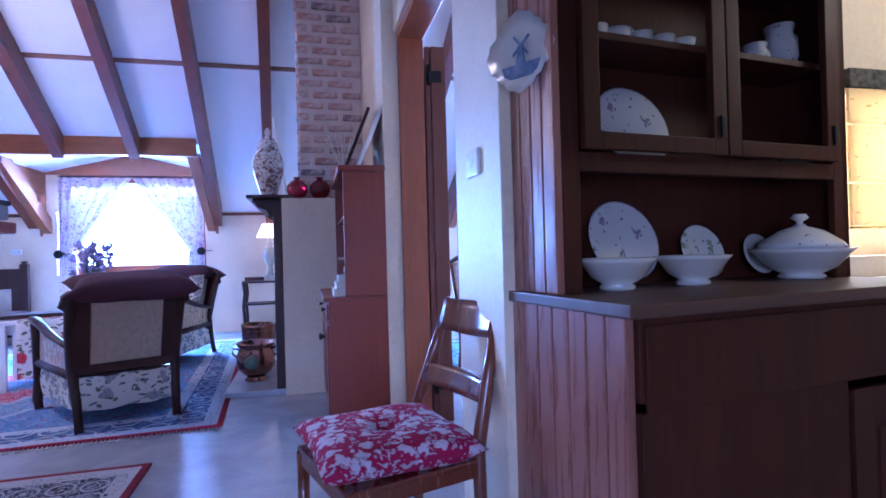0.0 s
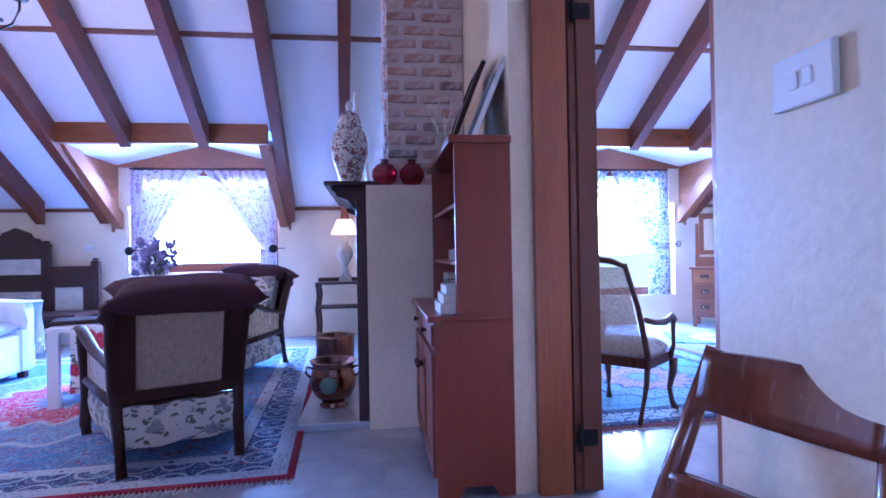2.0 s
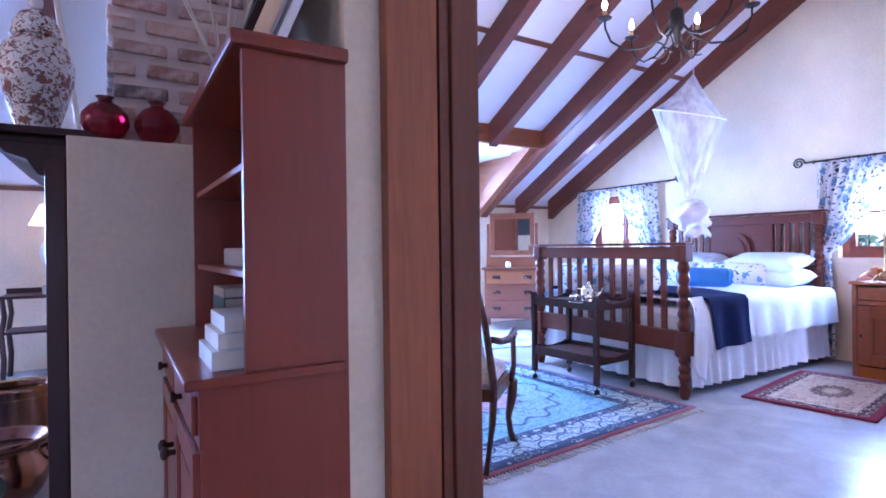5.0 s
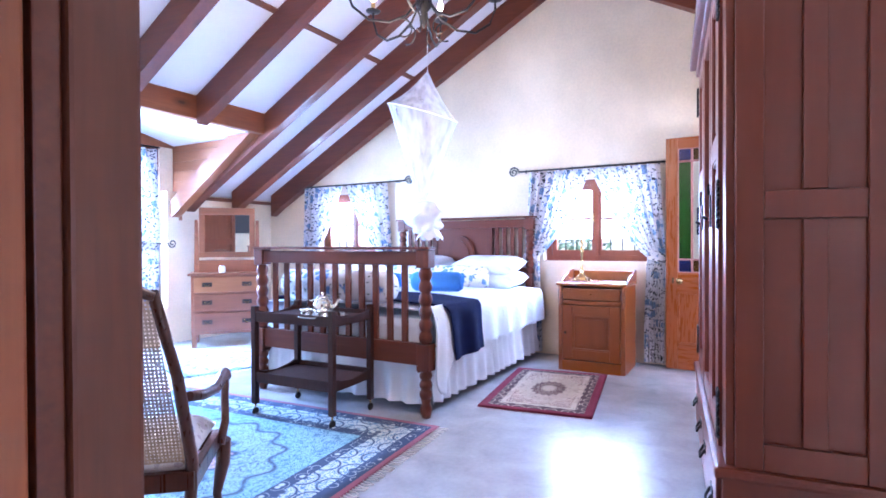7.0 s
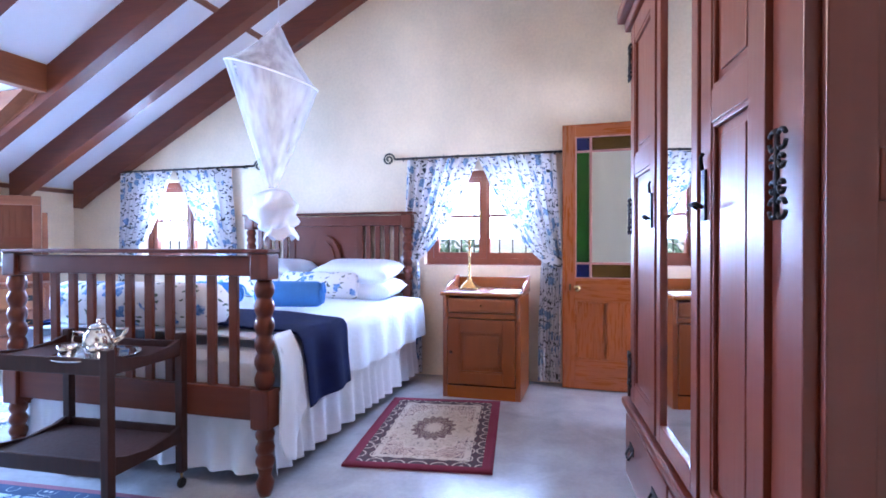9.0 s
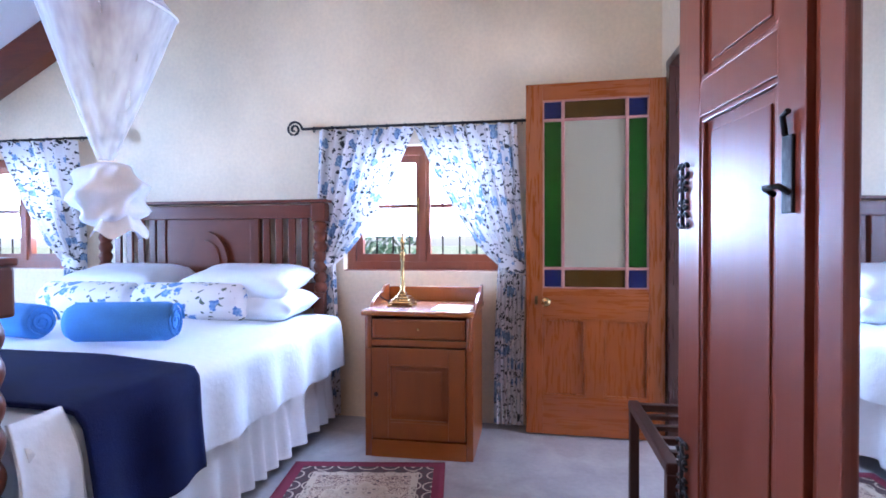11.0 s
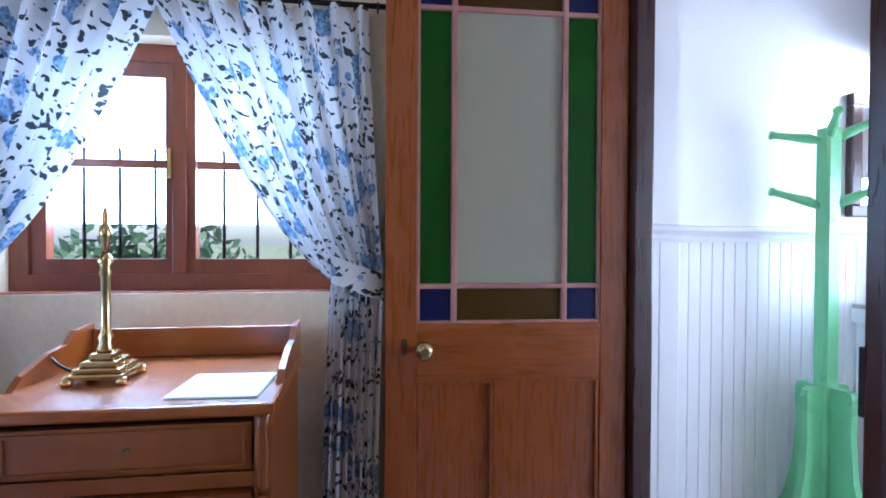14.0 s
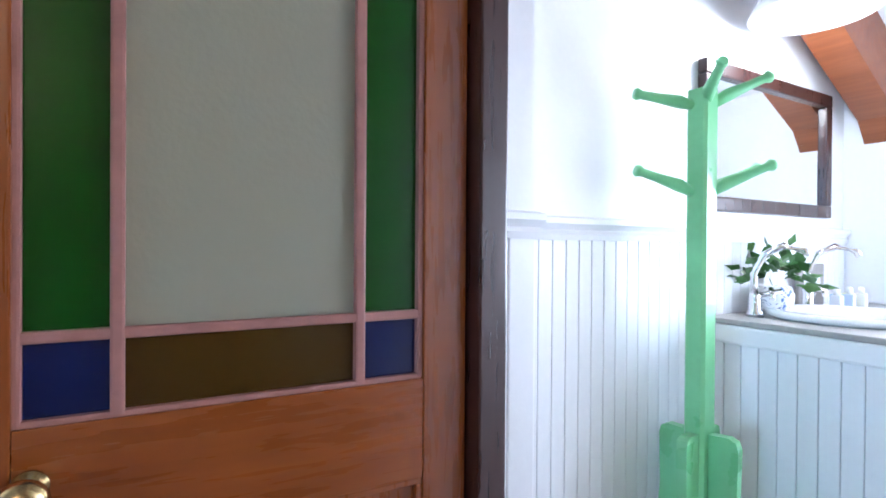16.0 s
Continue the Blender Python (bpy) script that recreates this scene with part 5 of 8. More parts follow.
solid("scatter_cushion", pillow(0.42, 0.42, 0.14), LINEN, "white cotton cushion on the sofa", "cushion", pose(-3.72, 5.95, 0.80, 70, 0, 48), "sofa cushions")


SETTEEPANEL = plain("faded_woven_panel", (0.50, 0.44, 0.36), 0.9, vary=0.25, scale=8, relief=0.4)


def hall_settee():
    t = thing("antique_settee", pose(-4.02, 7.66, 0), "dark carved antique settee with pale caned panels", "settee")
    part("seat", box(-0.62, 0.62, -0.46, 0.05, 0.40, 0.45, 0.008), DARKWOOD, t)
    for x, top in ((-0.60, 1.24), (0.04, 1.24), (0.585, 1.03)):
        part("post", box(x - 0.045, x + 0.045, 0.05, 0.12, 0, top, 0.006), DARKWOOD, t)
        part("knop", lathe([(0.02, top), (0.04, top + 0.012), (0.03, top + 0.03), (0.01, top + 0.035)], pose(x, 0.085, 0), 12), DARKWOOD, t)
    for x in (-0.58, 0.58):
        part("front_leg", turned_leg(0.40, 0.03), DARKWOOD, t, m=pose(x, -0.42, 0))
    crest = [(-0.66, 1.06), (0.08, 1.06), (0.08, 1.23), (0.0, 1.24), (-0.04, 1.30), (-0.10, 1.31), (-0.14, 1.37), (-0.22, 1.40), (-0.28, 1.43), (-0.34, 1.40), (-0.42, 1.37), (-0.46, 1.31), (-0.52, 1.30), (-0.57, 1.24), (-0.66, 1.23)]
    part("crest", prism_y(crest, 0.055, 0.115), DARKWOOD, t, "carved arched crest")
    for z0, z1 in ((0.30, 0.39), (0.68, 0.88)):
        part("rail", box(-0.555, -0.005, 0.058, 0.112, z0, z1, 0.005), DARKWOOD, t)
    for z0, z1 in ((0.12, 0.24), (0.72, 0.97)):
        part("rail", box(0.085, 0.54, 0.058, 0.112, z0, z1, 0.005), DARKWOOD, t)
    for x0, x1 in ((0.085, 0.135), (0.445, 0.54)):
        part("panel_stile", box(x0, x1, 0.062, 0.108, 0.24, 0.72, 0.004), DARKWOOD, t)
    for a, b, c, d in ((-0.555, -0.005, 0.88, 1.06), (-0.555, -0.005, 0.39, 0.68), (0.135, 0.445, 0.24, 0.72)):
        part("panel", box(a, b, 0.075, 0.09, c, d), SETTEEPANEL, t, "pale woven panel")
    return t


hall_settee()


# red cabinet with stacked boxes near the dining side
def red_stand():
    t = thing("red_cabinet", pose(-1.12, 1.66, 0), "tall narrow red-stained cabinet beside the dining space", "cabinet")
    part("body", box(-0.22, 0.13, -0.18, 0.18, 0.06, 1.085, 0.006), BOOKWOOD, t)
    for k in range(3):
        part("cornice", box(-0.23, 0.15 + 0.03 * k, -0.19 - 0.006 * k, 0.19 + 0.006 * k, 1.085 + 0.015 * k, 1.0995 + 0.015 * k, 0.004), BOOKWOOD, t)
    part("top", box(-0.25, 0.25, -0.21, 0.21, 1.13, 1.165, 0.008), BOOKWOOD, t)
    part("plinth", box(-0.23, 0.14, -0.19, 0.19, 0, 0.06, 0.004), BOOKWOOD, t)
    framed_door(-0.20, 0.11, 0.10, 1.06, -0.181, 0.05, 0.02, 0.010, BOOKWOOD, t)
    return t


red_stand()
BOXGREY = plain("grey_card_box", (0.20, 0.20, 0.20), 0.6, vary=0.2)
z = 1.166
for w, h in ((0.40, 0.058), (0.34, 0.055), (0.36, 0.075)):
    t = thing("keepsake_box", pose(-1.06, 1.66, z), "grey card box with black edges in a stack", "box", "stacked boxes")
    part("body", box(-w / 2, w / 2, -0.14, 0.14, 0.001, h - 0.015, 0.004), BOXGREY, t)
    part("lid", box(-w / 2 - 0.005, w / 2 + 0.005, -0.145, 0.145, h - 0.015, h, 0.004), IRON, t, "black box lid")
    z += h + 0.001


def chandelier(m, arms, radius, label, drop):
    t = thing("chandelier", m, label, "chandelier", "iron chandeliers")
    part("stem", tube([(0, 0, 0.12), (0, 0, drop)], 0.008), IRON, t)
    part("hub", lathe([(0.004, -0.12), (0.012, -0.10), (0.02, -0.03), (0.045, 0.0), (0.045, 0.10), (0.02, 0.13)]), IRON, t)
    part("ceiling_cup", lathe([(0.05, drop - 0.04), (0.05, drop)], steps=16), IRON, t)
    for i in range(arms):
        a = i * 2 * math.pi / arms + 0.3
        c, s = math.cos(a), math.sin(a)
        pts = [(0.04, 0.02), (0.10, -0.06), (0.20, -0.11), (0.31, -0.11), (0.40, -0.05), (0.435, 0.04), (0.435, 0.09)]
        k = radius / 0.435
        arm = part("arm", tube([(c * r * k, s * r * k, z) for r, z in pts], 0.007, 6), IRON, t)
        part("curl", tube([(c * k * (0.12 + 0.05 * math.cos(b)), s * k * (0.12 + 0.05 * math.cos(b)), -0.13 + 0.05 * math.sin(b)) for b in np.linspace(0.8, 5.2, 14)], 0.005, 6), IRON, arm)
        mm = pose(c * radius, s * radius, 0.09)
        part("drip_pan", lathe([(0.012, 0), (0.042, 0.006), (0.046, 0.012), (0.014, 0.012)], mm), IRON, arm)
        part("socket", lathe([(0.013, 0.012), (0.013, 0.06), (0.008, 0.065)], mm), CANDLE, arm)
        part("bulb", lathe([(0.006, 0.065), (0.017, 0.085), (0.015, 0.11), (0.003, 0.14)], mm, 12), BULB, arm, "lit candle bulb")
    return t


CANDLE = plain("brass_sleeve", (0.45, 0.32, 0.15), 0.4, 0.8)
BULB = emit("lit_bulb", (1.0, 0.85, 0.60), 14.0)
chandelier(pose(-2.55, 4.10, 2.46), 6, 0.43, "black wrought-iron chandelier with lit candle bulbs", zc(4.10) - 2.46 - 0.01)
lamp("chandelier_glow", "POINT", pose(-2.55, 4.10, 2.20), 26, (1.0, 0.72, 0.42), 0.3)


# curtains and iron rods
def rod(m, length, scroll_at, rings=12):
    """A wrought-iron curtain rod along x from 0, with spiral ends where asked."""
    t = thing("curtain_rod", m, "black wrought-iron curtain rod with spiral end", "curtain rod", "curtain rods")
    part("bar", tube([(0, 0, 0), (length, 0, 0)], 0.009), IRON, t)
    for s in scroll_at:
        x = 0 if s < 0 else length
        pts = [(x, 0, 0)]
        for i in range(1, 34):
            a = i / 33 * 3.6 * math.pi
            k = 0.052 * (1 - 0.82 * i / 33)
            pts.append((x + s * (0.052 - k * math.cos(a)), 0, k * math.sin(a)))
        part("spiral", tube(pts, 0.0075, 6), IRON, t)
    for k in range(rings):
        x = 0.08 + (length - 0.16) * k / max(1, rings - 1)
        part("ring", tube([(x, 0.016 * math.cos(b), 0.016 * math.sin(b) - 0.005) for b in np.linspace(0, 6.283, 11)], 0.003, 5), IRON, t)
    for x in (0.15, length - 0.15):
        part("bracket", tube([(x, 0, 0), (x, 0.05, 0.0), (x, 0.085, -0.01)], 0.006, 6), IRON, t)
    return t


def tieback(w, z, m, material, parent):
    def f(u, v):
        a = u * 2 * math.pi
        return Vector((w / 2 * math.cos(a), 0.05 * math.sin(a), (v - 0.5) * 0.085 + 0.03 * math.cos(a)))
    return part("tieback", sheet(f, 24, 4), material, parent, "cloth tieback", m)


def curtain_pair(m, x0, x1, z0, ztie, z1, material, label, tie_in=0.16, seeds=(1, 2), out=0.0, low=1.15, bulge=1.05):
    """Two curtains drawn apart in their own xz plane, between x0 and x1."""
    mid = (x0 + x1) / 2
    half = (x1 - x0) / 2
    for side in (-1, 1):
        t = thing("curtain", m, label, "curtain", "curtains")
        bm = curtain(half - 0.005, tie_in, tie_in * low, z0, ztie, z1, 7, 0.032, bulge, -out, -out * 0.7, seeds[side > 0])
        if side < 0:
            mt = Matrix.Translation((x0, 0, 0))
        else:
            mt = Matrix.Translation((x1, 0, 0)) @ Matrix.Diagonal((-1, 1, 1, 1))
        bm.transform(mt)
        part("cloth", bm, material, t)
        x = x0 - out + tie_in * 0.5 if side < 0 else x1 + out - tie_in * 0.5
        tieback(tie_in * 1.02, ztie, pose(x, 0, ztie) if side < 0 else pose(x, 0, ztie, 0, 0, 180), material, t)


rod(pose(-3.16, WALL_N + 0.02, 2.17), 1.76, ())
curtain_pair(pose(0, WALL_N + 0.02, 0), -3.17, -1.39, 0.62, 1.16, 2.15, FLORAL_PINK, "pale pink floral voile curtain tied back at the dormer", tie_in=0.20)
for x in (-3.14, -1.42):
    hb = thing("holdback", pose(x, WALL_N - 0.06, 1.14), "black iron curtain holdback beside the dormer", "holdback", "holdbacks")
    part("disc", lathe([(0.05, 0), (0.055, 0.008), (0.05, 0.02), (0.01, 0.024)], pose(0, 0, 0, 90)), IRON, hb)
    part("arm", tube([(0, 0.0, 0), (0, 0.06, 0)], 0.008), IRON, hb)
    part("tail", tube([(0, 0, 0), (0.14, 0.0, 0.005)], 0.005), IRON, hb)


def socket_plate(m, w, h, label):
    t = thing("wall_socket", m, label, "socket")
    part("plate", box(-w / 2, w / 2, -0.028, 0, -h / 2, h / 2, 0.006), WHITEPLASTIC, t)
    for x in (-w * 0.25, w * 0.25):
        part("outlet", box(x - 0.030, x + 0.030, -0.031, -0.028, -0.034, 0.030, 0.001), WHITEPLASTIC, t)
        for dx, dz in ((-0.010, -0.008), (0.010, -0.008), (0, 0.012)):
            part("pin_hole", lathe([(0.004, 0), (0.004, 0.0015)], pose(x + dx, -0.0312, dz, 90), 10), IRON, t)
    return t


WHITEPLASTIC = plain("white_plastic", (0.78, 0.77, 0.74), 0.3, vary=0.03)
sw = thing("light_switch", pose(XD0 - 0.001, 1.622, 1.325, 0, 0, -90), "white two-rocker light switch on the plaster wall", "switch")
part("plate", box(-0.060, 0.060, -0.012, 0, -0.042, 0.042, 0.004), WHITEPLASTIC, sw)
for x in (-0.014, 0.014):
    part("rocker", box(x - 0.009, x + 0.009, -0.015, -0.012, -0.014, 0.014, 0.002, pose(0, 0, 0, 4)), WHITEPLASTIC, sw)
socket_plate(pose(-3.62, WALL_N - 0.001, 1.18, 0, 0, 0), 0.10, 0.07, "white switch plate on the eaves wall")


# ---- dining side ----
def ladder_chair():
    t = thing("dining_chair", pose(0.215, 1.575, 0, 0, 0, 17), "brown wooden ladder-back chair with a tied cushion", "chair")
    # the chair faces -x
    for y in (-0.19, 0.21):
        part("back_post", tube([(0.215, y * 0.95, 0), (0.205, y, 0.25), (0.20, y, 0.46), (0.255, y * 0.85 - 0.012, 0.67), (0.317, y * 0.71 - 0.02, 0.878)], [0.016, 0.019, 0.021, 0.020, 0.017], 8), CHAIRWOOD, t)
        part("front_leg", tube([(-0.20, y, 0), (-0.20, y, 0.42)], [0.016, 0.021], 8), CHAIRWOOD, t)
        part("side_stretcher", tube([(-0.20, y, 0.20), (0.20, y, 0.20)], 0.011, 6), CHAIRWOOD, t)
        part("seat_rail", box(-0.21, 0.21, y - 0.014, y + 0.014, 0.385, 0.425, 0.004), CHAIRWOOD, t)
    part("front_rail", box(-0.214, -0.186, -0.18, 0.20, 0.385, 0.425, 0.004), CHAIRWOOD, t)
    part("seat", box(-0.215, 0.21, -0.205, 0.225, 0.42, 0.437, 0.005), CHAIRWOOD, t)
    part("front_stretcher", tube([(-0.20, -0.19, 0.26), (-0.20, 0.21, 0.26)], 0.011, 6), CHAIRWOOD, t)
    for z0, z1, x, ya, yb in ((0.775, 0.875, 0.295, -0.160, 0.136), (0.59, 0.655, 0.238, -0.176, 0.168)):
        def slat(u, v):
            y = ya + (yb - ya) * u
            return Vector((x + 0.028 * math.sin(u * math.pi) + (v - 0.5) * (z1 - z0) * 0.27, y, z0 + (z1 - z0) * v - 0.012 * math.sin(u * math.pi) * (1 - v)))
        part("back_slat", sheet(slat, 14, 4, Vector((-0.014, 0, 0))), CHAIRWOOD, t)
    c = thing("chair_cushion", pose(0.205, 1.595, 0.475, 0, 0, 10), "buttoned crimson and white damask seat cushion", "cushion")
    bm = pillow(0.47, 0.48, 0.10, 26, None, 0.06)
    for v in bm.verts:
        d = math.hypot(v.co.x, v.co.y)
        v.co.z *= 1 - 0.75 * math.exp(-(d / 0.045) ** 2)
    part("cover", bm, CUSHION_RED, c)
    part("button", lathe([(0.016, 0), (0.014, 0.006), (0.004, 0.009)], pose(0, 0, 0.008)), CUSHION_RED, c)
    return t


CHAIRWOOD = wood("brown_chair_wood", (0.09, 0.03, 0.016), (0.17, 0.062, 0.03), (0.26, 0.105, 0.05), 0.24, axis=2, knots=False, coat=0.5)
ladder_chair()


DRESSER = pose(0.555, 1.39, 0, 0, 0, 7) @ pose(-0.578, -1.375, 0)


def kitchen_dresser():
    t = thing("kitchen_dresser", DRESSER, "dark rustic plank dresser full of old china", "dresser")
    X0, X1, YF, YB, YU = 0.60, 1.694, 0.885, 1.375, 1.150
    # plank sides of the base and of the upper part
    for k in range(7):
        y0 = YF + 0.012 + k * (YB - YF - 0.012) / 7
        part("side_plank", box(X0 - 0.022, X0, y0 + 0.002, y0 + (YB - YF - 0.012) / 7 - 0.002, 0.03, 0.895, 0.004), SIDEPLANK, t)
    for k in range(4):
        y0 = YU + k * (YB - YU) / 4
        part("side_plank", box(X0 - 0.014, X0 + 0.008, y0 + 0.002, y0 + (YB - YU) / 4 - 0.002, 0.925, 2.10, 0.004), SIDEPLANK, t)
    part("right_side", box(X1 - 0.022, X1, YF + 0.02, YB, 0.03, 0.895), KITCHENWOOD, t)
    part("right_upper_side", box(X1 - 0.03, X1 - 0.008, YU, YB, 0.925, 2.10), KITCHENWOOD, t)
    part("counter", box(X0 - 0.035, X1 + 0.02, YF - 0.02, YB, 0.895, 0.925, 0.005), COUNTERWOOD, t)
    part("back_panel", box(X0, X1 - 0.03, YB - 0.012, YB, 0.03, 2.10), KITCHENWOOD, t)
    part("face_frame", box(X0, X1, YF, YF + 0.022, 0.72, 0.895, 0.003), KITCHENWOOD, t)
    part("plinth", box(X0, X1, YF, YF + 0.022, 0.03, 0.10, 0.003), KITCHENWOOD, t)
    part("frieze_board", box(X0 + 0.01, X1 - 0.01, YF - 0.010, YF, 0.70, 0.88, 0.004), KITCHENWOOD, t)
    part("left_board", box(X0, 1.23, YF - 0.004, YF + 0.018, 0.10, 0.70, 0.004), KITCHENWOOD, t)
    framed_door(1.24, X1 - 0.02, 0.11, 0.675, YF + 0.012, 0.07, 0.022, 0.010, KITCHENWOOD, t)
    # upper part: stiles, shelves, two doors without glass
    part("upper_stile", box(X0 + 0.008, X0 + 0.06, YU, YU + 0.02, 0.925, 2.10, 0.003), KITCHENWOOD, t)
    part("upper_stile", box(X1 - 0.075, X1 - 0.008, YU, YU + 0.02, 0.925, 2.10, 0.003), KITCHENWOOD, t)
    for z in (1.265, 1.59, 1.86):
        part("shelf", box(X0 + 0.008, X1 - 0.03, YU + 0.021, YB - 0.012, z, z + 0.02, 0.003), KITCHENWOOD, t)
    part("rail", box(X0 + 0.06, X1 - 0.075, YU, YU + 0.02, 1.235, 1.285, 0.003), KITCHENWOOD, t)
    part("top", box(X0 - 0.03, X1 + 0.02, YU - 0.03, YB, 2.10, 2.13, 0.005), KITCHENWOOD, t)
    for x0, x1 in ((X0 + 0.062, X0 + 0.545), (X0 + 0.55, X1 - 0.077)):
        bm = bmesh.new()
        for a, b, c, d in ((x0, x0 + 0.05, 1.29, 2.08), (x1 - 0.05, x1, 1.29, 2.08), (x0 + 0.05, x1 - 0.05, 1.29, 1.335), (x0 + 0.05, x1 - 0.05, 2.03, 2.08)):
            bm_box(bm, a, b, YU - 0.022, YU - 0.001, c, d, 0.003)
        door = part("open_door_frame", bm, KITCHENWOOD, t)
        part("latch", box(x1 - 0.03, x1 - 0.012, YU - 0.030, YU - 0.022, 1.34, 1.40, 0.003), IRON, door, "black iron latch")
    return t


kitchen_dresser()
CHINAPRINT = cloth("old_flower_china", (0.56, 0.54, 0.51), ((0.20, 0.16, 0.22), (0.34, 0.28, 0.32)), (0.26, 0.26, 0.24), 14.0, 0.0, 0.34)
CHINAPRINT.node_tree.nodes["Principled BSDF"].inputs["Roughness"].default_value = 0.2
GREENCHINA = cloth("green_flower_china", (0.60, 0.60, 0.52), ((0.20, 0.26, 0.14), (0.34, 0.36, 0.22)), (0.20, 0.24, 0.12), 16.0, 0.0, 0.46)
GREENCHINA.node_tree.nodes["Principled BSDF"].inputs["Roughness"].default_value = 0.2


def plate(r, m, material, label):
    return solid("plate", lathe([(r * 0.5, 0), (r * 0.55, 0.006), (r * 0.95, 0.018), (r, 0.022), (r * 0.94, 0.024), (r * 0.58, 0.011), (0.001, 0.009)], None, 32), material, label, "plate", m, "dresser plates")


def bowl(r, h, m, label, lid=False):
    t = thing("tureen" if lid else "bowl", m, label, "bowl", "dresser bowls")
    part("body", lathe([(r * 0.45, 0), (r * 0.48, 0.01), (r * 0.40, 0.016), (r * 0.70, h * 0.40), (r * 0.95, h * 0.85), (r * 1.06, h), (r * 0.98, h), (r * 0.66, h * 0.42), (0.001, 0.03)], None, 30), CHINA, t)
    if lid:
        part("lid", lathe([(r * 0.90, h), (r * 0.80, h + 0.02), (r * 0.45, h + 0.055), (r * 0.12, h + 0.07), (r * 0.12, h + 0.075)], None, 28), CHINAPRINT, t, "flowered lid")
        part("lid_knob", lathe([(0.010, h + 0.072), (0.010, h + 0.085), (0.026, h + 0.095), (0.018, h + 0.108)], None, 14), CHINA, t)
    return t


plate(0.125, DRESSER @ pose(0.926, 1.33, 1.055, 72), CHINAPRINT, "large flowered china plate standing on the dresser")
plate(0.088, DRESSER @ pose(1.235, 1.33, 1.015, 72), GREENCHINA, "small square-edged green flowered plate leaning upright")
plate(0.07, DRESSER @ pose(1.492, 1.335, 1.0, 72), CHINA, "plain cream china plate leaning upright")
plate(0.13, DRESSER @ pose(0.944, 1.30, 1.39, 72), CHINAPRINT, "oval flowered platter standing on the dresser shelf")
bowl(0.10, 0.085, DRESSER @ pose(0.798, 1.19, 0.926), "cream china bowl with flared rim on the counter")
bowl(0.10, 0.085, DRESSER @ pose(1.075, 1.20, 0.926), "cream china bowl with flared rim on the counter")
bowl(0.14, 0.095, DRESSER @ pose(1.514, 1.19, 0.926), "cream tureen with flowered lid on the counter", True)
for i in range(5):
    solid("teacup", lathe([(0.016, 0), (0.018, 0.004), (0.032, 0.028), (0.036, 0.045), (0.032, 0.045), (0.02, 0.01)], DRESSER @ pose(0.796 + 0.080 * i, 1.25, 1.611)), CHINA, "small white china cup in a row", "cup", group="row of cups")
solid("glass_bowl", lathe([(0.02, 0), (0.05, 0.02), (0.06, 0.05), (0.05, 0.07), (0.01, 0.085)], DRESSER @ pose(0.916, 1.31, 1.611)), plain("blue_opal", (0.35, 0.45, 0.55), 0.2), "pale blue covered glass dish", "dish")


def jug(r, h, m, material, label):
    t = thing("jug", m, label, "jug", "dresser jugs")
    part("body", lathe([(r * 0.7, 0), (r, h * 0.3), (r * 0.95, h * 0.55), (r * 0.72, h * 0.8), (r * 0.85, h), (r * 0.75, h)], None, 22), material, t)
    part("handle", tube([(r * 0.75, 0, h * 0.9), (r * 1.45, 0, h * 0.85), (r * 1.5, 0, h * 0.5), (r * 0.95, 0, h * 0.3)], 0.007), material, t)
    return t


jug(0.055, 0.15, DRESSER @ pose(1.556, 1.27, 1.611), CHINAPRINT, "tall flowered china jug on the upper shelf")
jug(0.045, 0.075, DRESSER @ pose(1.441, 1.27, 1.611), CHINAPRINT, "small flowered china mug on the upper shelf")
jug(0.045, 0.07, DRESSER @ pose(1.604, 1.26, 1.286), CHINA, "plain cream china creamer on the lower shelf")
jug(0.05, 0.075, DRESSER @ pose(1.473, 1.28, 1.286), plain("grey_glass", (0.16, 0.14, 0.16), 0.15), "dark glass sugar pot on the lower shelf")

# fretted china plate hung on the dresser's side
hp = thing("hanging_plate", DRESSER @ pose(0.566, 1.255, 1.56, 0, 0, 24) @ pose(0, 0, 0, 90, 0, -90), "fretted white wall plate with a blue windmill", "plate")
bm = lathe([(0.062, 0), (0.066, 0.003), (0.098, 0.015), (0.100, 0.019), (0.064, 0.009), (0.002, 0.0075)], None, 64)
for v in bm.verts:
    a = math.atan2(v.co.y, v.co.x)
    k = 1 + (0.07 * math.cos(4 * a) + 0.035 * math.cos(16 * a)) * min(1, v.co.xy.length / 0.1) ** 3
    v.co.x, v.co.y = v.co.x * k, v.co.y * k
part("dish", bm, CHINA, hp)
BLUE = plain("delft_blue", (0.20, 0.25, 0.36), 0.25, vary=0.4, scale=40)
part("ground", prism_y([(-0.05, -0.066), (0.05, -0.066), (0.062, -0.03), (-0.062, -0.03)], 0.008, 0.011), BLUE, hp, "blue painted meadow", pose(0, 0, 0.0212, -90))
part("mill", prism_y([(-0.014, -0.03), (0.014, -0.03), (0.008, 0.018), (-0.008, 0.018)], 0.008, 0.012), BLUE, hp, "blue painted windmill", pose(0, 0, 0.0224, -90))
part("sail", box(-0.035, 0.035, -0.003, 0.003, 0.0085, 0.0118, 0, pose(0, 0.018, 0.0, 0, 0, 40)), BLUE, hp)
part("sail", box(-0.035, 0.035, -0.003, 0.003, 0.0085, 0.0118, 0, pose(0, 0.018, 0.0, 0, 0, 130)), BLUE, hp)

